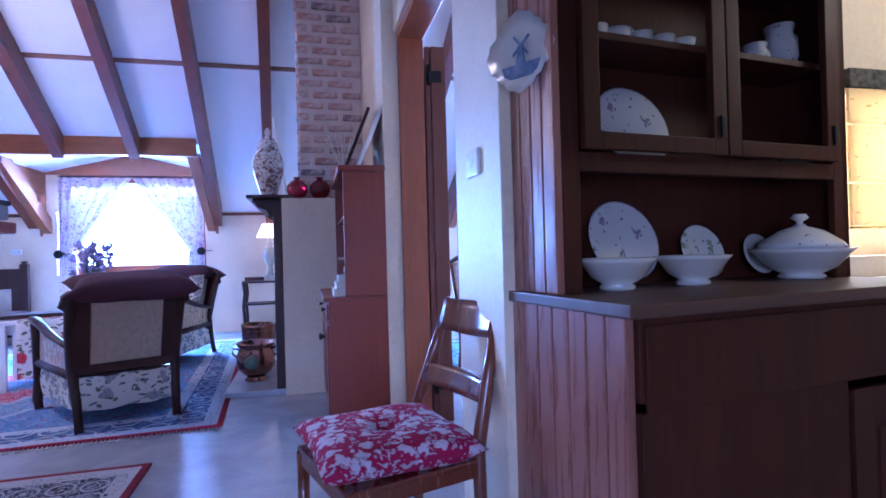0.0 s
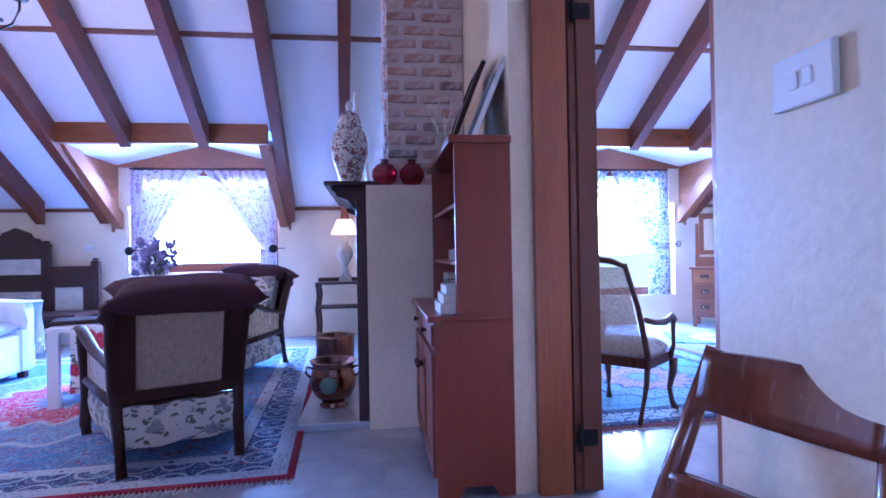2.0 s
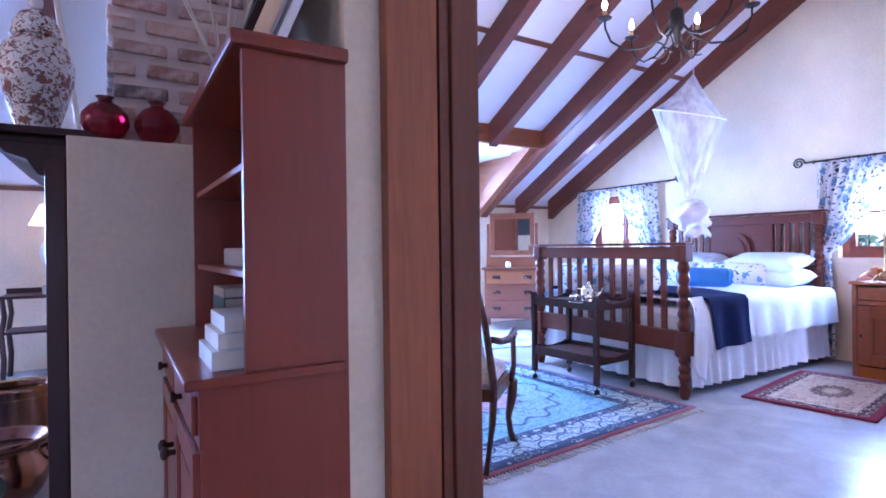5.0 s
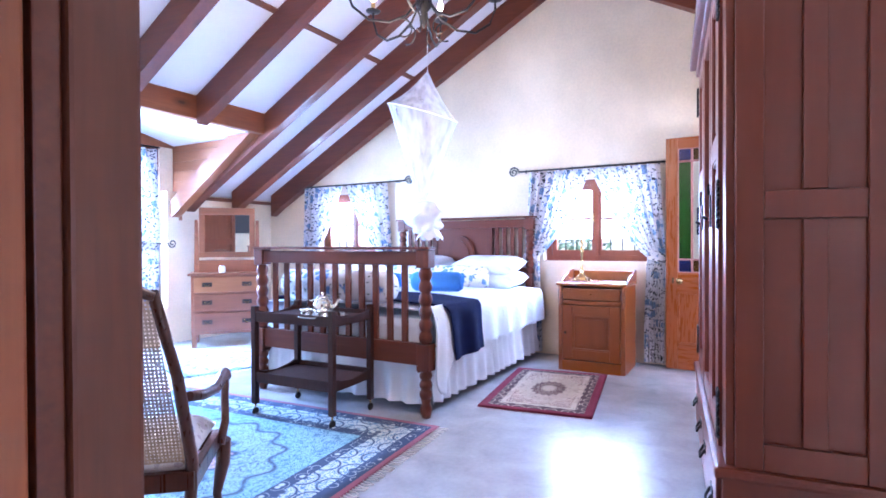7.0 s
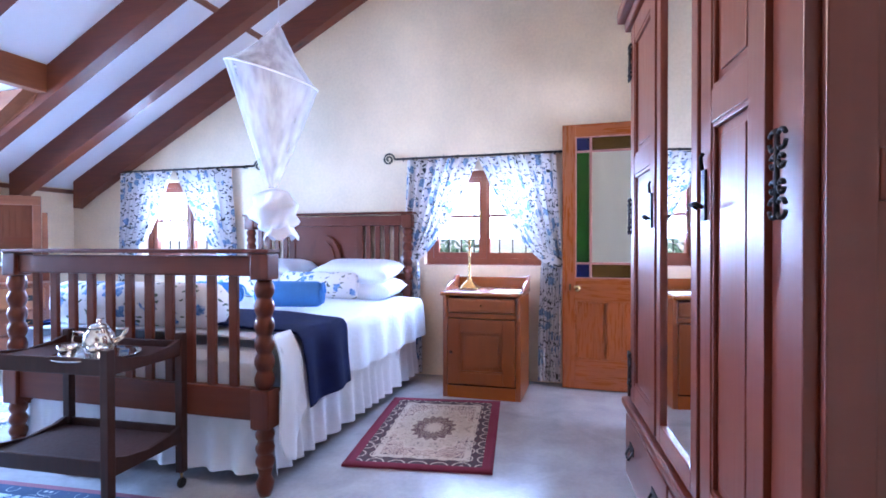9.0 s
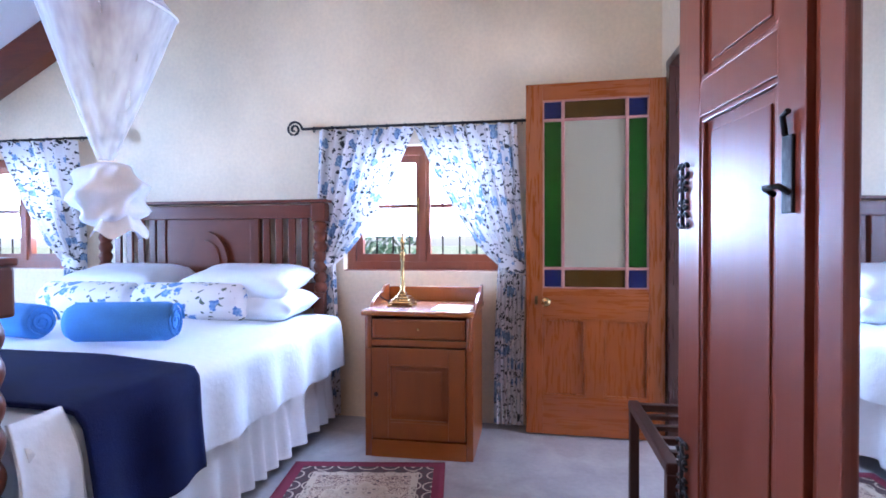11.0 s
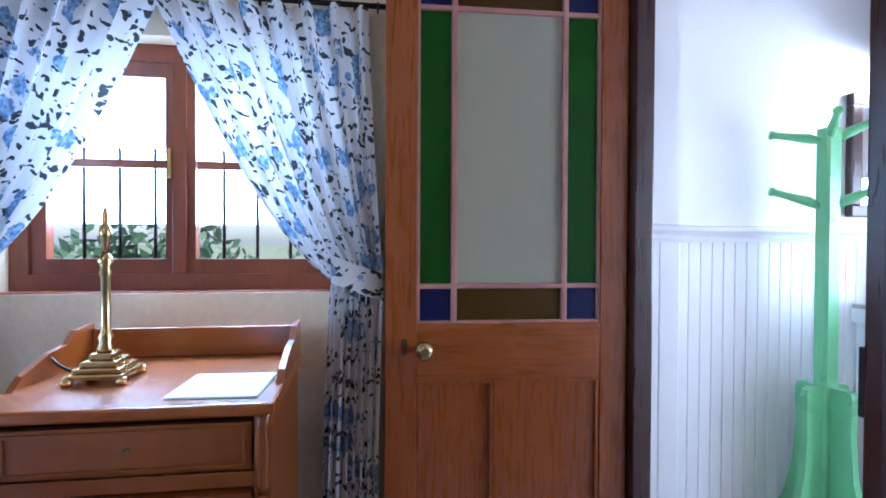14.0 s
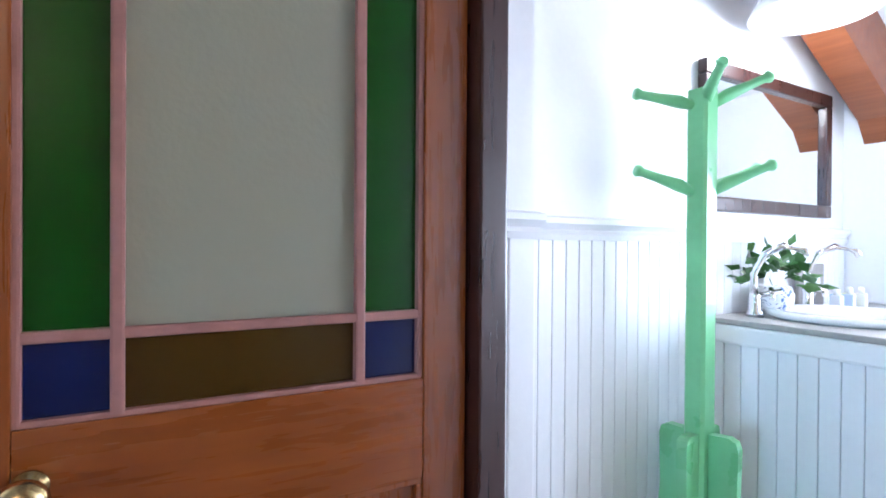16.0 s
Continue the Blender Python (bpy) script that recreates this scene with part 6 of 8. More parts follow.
# kitchen blind beyond the dresser, made to glow by an added lamp behind it
YELLOWPRINT = cloth("yellow_flower_border", (0.78, 0.66, 0.30), ((0.62, 0.52, 0.20), (0.70, 0.60, 0.30)), (0.50, 0.46, 0.20), 16.0, 0.4, 0.46)
bl = thing("roman_blind", pose(1.995, 1.555, 0), "cream roman blind with a dark patterned top band", "blind")
BLINDC = cloth("cream_blind_cloth", (0.80, 0.66, 0.36), ((0.76, 0.62, 0.32), (0.80, 0.66, 0.38)), (0.74, 0.60, 0.30), 9.0, 0.5, 0.4)
for z0, z1 in ((1.097, 1.259), (1.264, 1.482), (1.487, 1.622)):
    part("fold", box(0, 0.60, -0.02, -0.004, z0, z1, 0.006), BLINDC, bl)
part("top_band", box(0, 0.60, -0.026, -0.002, 1.624, 1.696, 0.003), plain("black_pattern", (0.10, 0.09, 0.07), 0.8, vary=0.9, scale=30), bl, "black and cream patterned band")
part("lower_band", box(0, 0.60, -0.018, -0.003, 1.085, 1.095, 0.003), YELLOWPRINT, bl, "yellow flowered border")
structure("kitchen_worktop", box(1.90, 3.28, 1.00, 1.556, 0.86, 0.90, 0.006), WHITEPAINT, "white kitchen worktop", "worktop")
structure("kitchen_units", box(1.92, 3.28, 1.05, 1.556, 0.0, 0.858), WHITEPAINT, "white painted kitchen base units", "cabinet")
solid("dish_cloth", pillow(0.18, 0.14, 0.05), plain("blue_cloth", (0.05, 0.08, 0.25), 0.9), "folded blue cloth on the worktop", "cloth", pose(2.03, 1.30, 0.927))
# warm fill for blind and dresser; this lamp and its shade are added, unseen
lamp("kitchen_fill_lamp", "POINT", pose(2.25, 0.80, 2.05), 9, (0.96, 0.78, 0.30), 0.15)
kl = thing("added_kitchen_shade", pose(2.15, 0.85, 2.12), "small white lamp shade added out of view near the kitchen fill light", "lamp")
part("shade", lathe([(0.14, 0), (0.15, 0.0), (0.05, 0.10), (0.02, 0.12)], None, 24), WHITEPAINT, kl)


# ---- bedroom ----
def bed():
    t = thing("bed", pose(0, 0, 0), "carved wooden double bed with slatted ends", "bed")
    XF, XH, Y0, Y1 = 3.30, 5.47, 4.165, 5.625
    # footboard
    for y in (Y0, Y1):
        post = part("foot_post", lathe([(0.026, 0), (0.036, 0.03), (0.040, 0.06), (0.026, 0.09), (0.034, 0.12)] + twist(0.12, 0.30, 0.042, 3) + [(0.03, 0.30)], pose(XF, y, 0)), BEDWOOD, t)
        part("block", box(XF - 0.045, XF + 0.045, y - 0.045, y + 0.045, 0.30, 0.47, 0.006), BEDWOOD, post)
        part("bobbin_turning", lathe(twist(0.47, 0.95, 0.044, 6), pose(XF, y, 0)), BEDWOOD, post)
        part("cap_block", box(XF - 0.045, XF + 0.045, y - 0.045, y + 0.045, 0.95, 1.065, 0.008), BEDWOOD, post)
    part("foot_rail", box(XF - 0.03, XF + 0.03, Y0 + 0.045, Y1 - 0.045, 0.965, 1.055, 0.008), BEDWOODL, t)
    part("foot_cap", box(XF - 0.05, XF + 0.05, Y0 - 0.05, Y1 + 0.05, 1.066, 1.085, 0.006), BEDWOODL, t)
    part("foot_lower_rail", box(XF - 0.025, XF + 0.025, Y0 + 0.045, Y1 - 0.045, 0.33, 0.47, 0.006), BEDWOODL, t)
    for i in range(11):
        y = 4.321 + 0.1164 * i
        part("slat", box(XF - 0.010, XF + 0.010, y - 0.022, y + 0.022, 0.47, 0.965, 0.003), BEDWOOD, t)
    # headboard
    Y0, Y1 = 4.27, 5.78
    for y in (Y0, Y1):
        post = part("head_post", box(XH - 0.035, XH + 0.035, y - 0.035, y + 0.035, 0, 0.80, 0.005), BEDWOOD, t)
        part("bobbin_turning", lathe(twist(0.80, 1.24, 0.042, 7), pose(XH, y, 0)), BEDWOOD, post)
        part("cap_block", box(XH - 0.04, XH + 0.04, y - 0.045, y + 0.045, 1.24, 1.355, 0.006), BEDWOOD, post)
    part("head_rail", box(XH - 0.03, XH + 0.03, Y0 + 0.045, Y1 - 0.045, 1.26, 1.345, 0.006), BEDWOODL, t)
    part("head_cap", box(XH - 0.05, XH + 0.05, Y0 - 0.06, Y1 + 0.06, 1.356, 1.375, 0.005), BEDWOODL, t)
    part("head_lower_rail", box(XH - 0.02, XH + 0.02, Y0 + 0.035, Y1 - 0.035, 0.70, 0.86, 0.005), BEDWOODL, t)
    yc = (Y0 + Y1) / 2
    part("head_panel", box(XH - 0.012, XH + 0.012, yc - 0.30, yc + 0.30, 0.86, 1.26), BEDWOODL, t)
    for s in (-1, 1):
        part("panel_stile", box(XH - 0.022, XH + 0.022, yc + s * 0.325 - 0.03, yc + s * 0.325 + 0.03, 0.86, 1.26, 0.004), BEDWOOD, t)
        for k in range(4):
            y = yc + s * (0.40 + 0.085 * k)
            part("slat", box(XH - 0.010, XH + 0.010, y - 0.022, y + 0.022, 0.86, 1.26, 0.003), BEDWOOD, t)
    arch = []
    for i in range(25):
        a = math.pi * i / 24
        arch.append((yc - 0.15 * math.cos(a), 0.98 + 0.20 * math.sin(a)))
    part("carved_arch", prism_x([(yc - 0.15, 0.86)] + arch + [(yc + 0.15, 0.86)], XH - 0.040, XH - 0.012), BEDWOOD, t, "carved arched ornament")
    inner = [(yc - 0.105 * math.cos(math.pi * i / 20), 0.98 + 0.145 * math.sin(math.pi * i / 20)) for i in range(21)]
    part("carved_boss", prism_x([(yc - 0.105, 0.88)] + inner + [(yc + 0.105, 0.88)], XH - 0.052, XH - 0.040), BEDWOODL, t)
    part("side_rail", box(XF, XH, 4.20, 4.23, 0.28, 0.42), BEDWOOD, t)
    part("side_rail", box(XF, XH, 5.60, 5.63, 0.28, 0.42), BEDWOOD, t)
    part("mattress", box(XF + 0.06, XH - 0.04, 4.22, 5.64, 0.36, 0.62, 0.06), LINEN, t)
    return t


BEDWOOD = wood("red_brown_bed_wood", (0.070, 0.021, 0.010), (0.122, 0.038, 0.017), (0.165, 0.057, 0.026), 0.36, axis=2, knots=False, coat=0.15, grain=0.22)
BEDWOODL = wood("red_brown_bed_rail", (0.085, 0.026, 0.012), (0.122, 0.038, 0.017), (0.150, 0.050, 0.023), 0.38, axis=1, knots=False, coat=0.05, grain=0.15)
for mt in (BEDWOOD, BEDWOODL):
    mt.node_tree.nodes["Principled BSDF"].inputs["Specular IOR Level"].default_value = 0.25
bed()

BX0, BX1, BY0, BY1, BZ = 3.37, 5.42, 4.16, 5.68, 0.665


def drape(x0, x1, y0, y1, z, drop0, drop1, wave, seed, lift=0.0, flare=0.05):
    """A cloth over the mattress with its sides hanging on both long edges."""
    w = y1 - y0
    total = drop0 + w + drop1
    rnd = Vector((seed * 3.1, seed * 1.7, 0))
    def f(u, v):
        x = x0 + (x1 - x0) * u
        s = v * total
        r = 0.06
        crown = 0.03 * math.sin(max(0, min(1, (s - drop0) / w)) * math.pi)
        if s < drop0:
            d = drop0 - s
            y = y0 - min(d, r) * 0.6 - flare * max(0, d - r) - wave * math.sin(x * 21 + seed) * min(1, d / 0.2)
            zz = z - max(0, d - r * 0.4)
        elif s > drop0 + w:
            d = s - drop0 - w
            y = y1 + min(d, r) * 0.6 + flare * max(0, d - r) + wave * math.sin(x * 19 + seed) * min(1, d / 0.2)
            zz = z - max(0, d - r * 0.4)
        else:
            y, zz = y0 + s - drop0, z + crown + lift
        n = noise.noise(Vector((x * 3, y * 3, zz * 3)) + rnd)
        return Vector((x, y, zz + 0.010 * n))
    return f


q = thing("quilt", pose(0, 0, 0), "white quilted bedspread hanging over the bed", "bedspread")
part("cover", sheet(drape(BX0, BX1, BY0, BY1, BZ, 0.32, 0.32, 0.014, 1), 60, 60, 0.008), QUILT := plain("white_quilt", (0.74, 0.80, 0.88), 0.9, vary=0.04, scale=5, relief=0.9, fine=26), q)
# the end of the quilt bunched over the near corner behind the foot post
def corner(u, v):
    drop = 0.56 - 0.34 * max(0.0, u - 0.35) ** 1.3 - 0.10 * (1 - min(1.0, u * 5)) ** 2
    x = 3.350 + 0.145 * u - 0.05 * v * (1 - u)
    y = 4.155 - 0.05 * math.sin(min(1.0, v * 2.5) * 1.57) - 0.035 * v + 0.016 * math.sin(u * 8 + v * 2) * v
    return Vector((x, y, 0.70 - drop * v + 0.012 * math.sin(u * 9) * v))
part("corner_fold", sheet(corner, 20, 20, Vector((0, 0.008, 0))), QUILT, q, "loose hanging corner")
vl = thing("valance", pose(0, 0, 0), "white gathered bed valance reaching to the floor", "valance")
for side, y, sg in ((0, 4.195, -1), (1, 5.665, 1)):
    def val(u, v, y=y, sg=sg):
        x = 3.36 + 2.06 * u
        z = 0.06 + 0.36 * (1 - v)
        return Vector((x, y + sg * (0.010 + 0.022 * v * (1 + math.sin(x * 46 + 2 * math.sin(x * 7)))), z + 0.004 * math.sin(x * 30)))
    part("frill", sheet(val, 180, 5), LINEN, vl)
def val2(u, v):
    y = 4.19 + 1.48 * u
    return Vector((3.36 - 0.02 * v * (1 + math.sin(y * 44)), y, 0.06 + 0.34 * (1 - v)))
part("frill", sheet(val2, 110, 5), LINEN, vl)
solid("navy_throw", sheet(drape(3.50, 4.00, BY0 - 0.022, BY1 + 0.02, BZ + 0.02, 0.36, 0.36, 0.016, 3, 0.006, 0.10), 30, 60, 0.012), NAVY, "navy blue fleece throw across the bed", "throw")


def roll(r, l, m, material, name, label):
    t = thing(name, m, label, "towel" if "towel" in name else "bolster", "bed linen")
    pr = [(r * 0.02, -l / 2 - 0.005), (r * 0.8, -l / 2), (r, -l / 2 + 0.03), (r * 1.01, 0), (r, l / 2 - 0.03), (r * 0.8, l / 2), (r * 0.02, l / 2 + 0.005)]
    part("roll", lathe(pr, pose(0, 0, 0, 90), 24), material, t)
    if "towel" in name:
        pts = []
        for i in range(40):
            a = i / 39 * 5 * math.pi
            k = r * (0.95 - 0.8 * i / 39)
            pts.append((k * math.cos(a), -l / 2 - 0.004, k * math.sin(a)))
        part("fold_edge", tube(pts, 0.006, 5), material, t)
    return t


roll(0.105, 0.62, pose(5.02, 4.83, BZ + 0.12, 0, 0, 6), FLORAL_BOLSTER := cloth("blue_floral_bolster", (0.78, 0.78, 0.80), ((0.08, 0.20, 0.50), (0.26, 0.42, 0.70)), (0.14, 0.20, 0.16), 9.0, 0.0, 0.52), "bolster_pillow", "blue floral bolster pillow on the bed")
roll(0.105, 0.62, pose(5.02, 5.47, BZ + 0.12, 0, 0, -4), FLORAL_BOLSTER, "bolster_pillow", "blue floral bolster pillow on the bed")
roll(0.115, 0.95, pose(3.50, 5.05, BZ + 0.13, 0, 0, 3), FLORAL_BOLSTER, "bolster_pillow", "long floral roll pillow at the foot end")
roll(0.082, 0.42, pose(4.30, 4.66, BZ + 0.12, 0, 0, 14), TOWELBLUE, "rolled_towel", "rolled bright blue bath towel on the bed")
roll(0.075, 0.40, pose(4.34, 5.25, BZ + 0.11, 0, 0, -12), TOWELBLUE, "rolled_towel", "rolled bright blue bath towel on the bed")
for y, z, a in ((4.60, 0.755, 4), (4.62, 0.885, 10), (5.42, 0.755, -3), (5.42, 0.885, 9)):
    solid("pillow", pillow(0.44, 0.70, 0.17, 16), LINEN, "plump white cotton pillow against the headboard", "pillow", pose(5.22, y, z, 0, -a, 0), "bed pillows")


def tea_trolley():
    t = thing("tea_trolley", pose(3.04, 4.87, 0, 0, 0, 3), "dark wooden two-tier tea trolley on castors", "trolley")
    hx, hy = 0.20, 0.31
    for x in (-hx, hx):
        for y in (-hy, hy):
            part("leg", box(x - 0.018, x + 0.018, y - 0.018, y + 0.018, 0.075, 0.705, 0.003), DARKWOOD, t)
            c = part("castor", lathe([(0.022, -0.008), (0.025, 0), (0.022, 0.008)], pose(x, y, 0.025, 90), 14), IRON, t, "small black castor wheel")
            part("castor_stem", tube([(x, y, 0.03), (x, y, 0.08)], 0.007, 6), BRASS, c)
    for z in (0.625, 0.235):
        part("tray", box(-hx + 0.018, hx - 0.018, -hy - 0.01, hy + 0.01, z, z + 0.018, 0.004), DARKWOOD, t)
        for s in (-1, 1):
            part("tray_edge", box(s * (hx + 0.004) - 0.008, s * (hx + 0.004) + 0.008, -hy, hy, z - 0.02, z + 0.045, 0.004), DARKWOOD, t)
            o = [(-hx, z - 0.02), (hx, z - 0.02), (hx, z + 0.06), (hx * 0.6, z + 0.035), (0, z + 0.02), (-hx * 0.6, z + 0.035), (-hx, z + 0.06)]
            part("tray_end", prism_y(o, s * (hy + 0.004) - 0.008, s * (hy + 0.004) + 0.008), DARKWOOD, t)
    return t


tea_trolley()
solid("silver_tray", lathe([(0.13, 0), (0.155, 0.006), (0.165, 0.014), (0.16, 0.016), (0.13, 0.008), (0.001, 0.007)], pose(2.98, 4.74, 0.644), 32), SILVER, "round silver tray on the trolley", "tray")
tp = thing("teapot", pose(2.99, 4.74, 0.653), "polished silver teapot on the tray", "teapot")
part("body", lathe([(0.035, 0), (0.05, 0.01), (0.062, 0.05), (0.055, 0.085), (0.04, 0.10), (0.042, 0.106)], None, 22), SILVER, tp)
part("lid", lathe([(0.043, 0.106), (0.03, 0.122), (0.008, 0.128), (0.011, 0.14), (0.004, 0.148)], None, 18), SILVER, tp)
part("spout", tube([(0.03, -0.04, 0.04), (0.045, -0.075, 0.07), (0.05, -0.095, 0.105)], [0.014, 0.010, 0.007]), SILVER, tp)
part("handle", tube([(-0.025, 0.045, 0.09), (-0.04, 0.09, 0.095), (-0.04, 0.095, 0.05), (-0.025, 0.05, 0.03)], 0.006), SILVER, tp)
for x, y in ((2.90, 4.80), (2.93, 4.68), (3.07, 4.80)):
    solid("silver_cup", lathe([(0.022, 0), (0.025, 0.006), (0.034, 0.03), (0.036, 0.05), (0.032, 0.05), (0.018, 0.01)], pose(x, y, 0.652)), SILVER, "small silver cup on the tray", "cup", group="silver cups")


def nightstand():
    X0, X1, Y0, Y1 = 4.975, 5.46, 3.265, 3.83
    t = thing("nightstand", pose(0, 0, 0), "honey-coloured oak nightstand with panelled door", "nightstand")
    part("top", box(X0 - 0.02, X1, Y0 - 0.012, Y1 + 0.012, 0.735, 0.762, 0.007), HONEYH, t)
    for y0, y1 in ((Y0, Y0 + 0.035), (Y1 - 0.035, Y1)):
        part("side", box(X0 + 0.01, X1, y0, y1, 0.0, 0.735, 0.004), HONEY, t)
    part("back", box(X1 - 0.012, X1, Y0 + 0.035, Y1 - 0.035, 0.05, 0.735), HONEY, t)
    part("plinth", box(X0 + 0.005, X1 - 0.012, Y0 + 0.035, Y1 - 0.035, 0.0, 0.09, 0.003), HONEYH, t)
    fm = pose(X0 + 0.022, Y1, 0, 0, 0, -90)
    L = Y1 - Y0
    dr = part("drawer", box(0.04, L - 0.04, -0.012, 0.02, 0.615, 0.715, 0.004), HONEY, t, m=fm)
    bd = bmesh.new()
    for a, b, c, d in ((0.05, L - 0.05, 0.622, 0.630), (0.05, L - 0.05, 0.70, 0.708), (0.05, 0.058, 0.63, 0.70), (L - 0.058, L - 0.05, 0.63, 0.70)):
        bm_box(bd, a, b, -0.017, -0.012, c, d, 0.002)
    part("drawer_bead", bd, HONEY, dr)
    part("keyhole", lathe([(0.007, 0), (0.006, 0.004)], pose(L / 2, -0.012, 0.665, 90), 12), BRASS, dr)
    part("rail", box(0.036, L - 0.036, -0.006, 0.02, 0.575, 0.608, 0.003), HONEY, t, m=fm)
    d = framed_door(0.04, L - 0.04, 0.10, 0.568, 0.010, 0.085, 0.032, 0.020, HONEY, t, fm)
    part("knob", lathe([(0.006, 0), (0.006, 0.010), (0.012, 0.016), (0.009, 0.023)], pose(0.065, -0.018, 0.33, 90)), DARKWOOD, d, "small dark knob")
    for s in (0.0, L):
        part("corner_column", lathe([(0.012, 0.56), (0.016, 0.58), (0.013, 0.60), (0.016, 0.64), (0.012, 0.70), (0.017, 0.735)], pose(s + (0.018 if s == 0 else -0.018), -0.004, 0), 12), HONEY, t, m=fm)
    for y0, y1 in ((Y0 - 0.008, Y0 + 0.008), (Y1 - 0.008, Y1 + 0.008)):
        o = [(X0 + 0.12, 0.762), (X1, 0.762), (X1, 0.86), (X1 - 0.10, 0.855), (X1 - 0.14, 0.825), (X1 - 0.22, 0.82), (X0 + 0.16, 0.79)]
        part("gallery_end", prism_y(o, y0, y1), HONEY, t)
    part("gallery_back", box(X1 - 0.016, X1, Y0 + 0.008, Y1 - 0.008, 0.762, 0.845, 0.004), HONEYH, t)
    return t


HONEYH = wood("honey_oak_level", (0.25, 0.090, 0.011), (0.29, 0.106, 0.015), (0.33, 0.126, 0.021), 0.24, axis=1, knots=False, coat=0.35, grain=0.16)
nightstand()
nl = thing("bedside_lamp", pose(5.20, 3.68, 0.763), "tall brass candlestick lamp without a shade", "lamp")
bm = bmesh.new()
for hw, z0, z1 in ((0.062, 0.012, 0.024), (0.052, 0.0235, 0.036), (0.040, 0.0355, 0.050), (0.026, 0.0495, 0.066)):
    bm_box(bm, -hw, hw, -hw, hw, z0, z1, 0.004)
part("base", bm, BRASS, nl, "stepped square brass base")
for sx in (-1, 1):
    for sy in (-1, 1):
        part("foot", lathe([(0.010, 0), (0.014, 0.005), (0.012, 0.012), (0.007, 0.018)], pose(sx * 0.058, sy * 0.058, 0), 12), BRASS, nl)
part("column", lathe([(0.018, 0.066), (0.021, 0.075), (0.014, 0.088), (0.018, 0.100), (0.0115, 0.112), (0.0105, 0.24), (0.016, 0.255), (0.011, 0.268), (0.019, 0.283), (0.011, 0.295), (0.010, 0.30)], None, 14), BRASS, nl)
part("candle_tube", lathe([(0.009, 0.30), (0.010, 0.33), (0.013, 0.335), (0.013, 0.36), (0.006, 0.37), (0.008, 0.39), (0.002, 0.41)], None, 12), BRASS, nl)
part("cord", tube([(0, 0.06, 0.01), (0.03, 0.12, 0.03), (0.05, 0.15, 0.05), (0.08, 0.17, -0.05), (0.10, 0.175, -0.40), (0.08, 0.18, -0.74)], 0.0035, 6), IRON, nl, "black lamp cord")
solid("notepaper", box(-0.10, 0.10, -0.095, 0.095, 0, 0.004), plain("pale_blue_paper", (0.66, 0.78, 0.82), 0.6, vary=0.05), "pale blue paper lying on the nightstand", "paper", pose(5.10, 3.385, 0.763, 0, 0, -3))


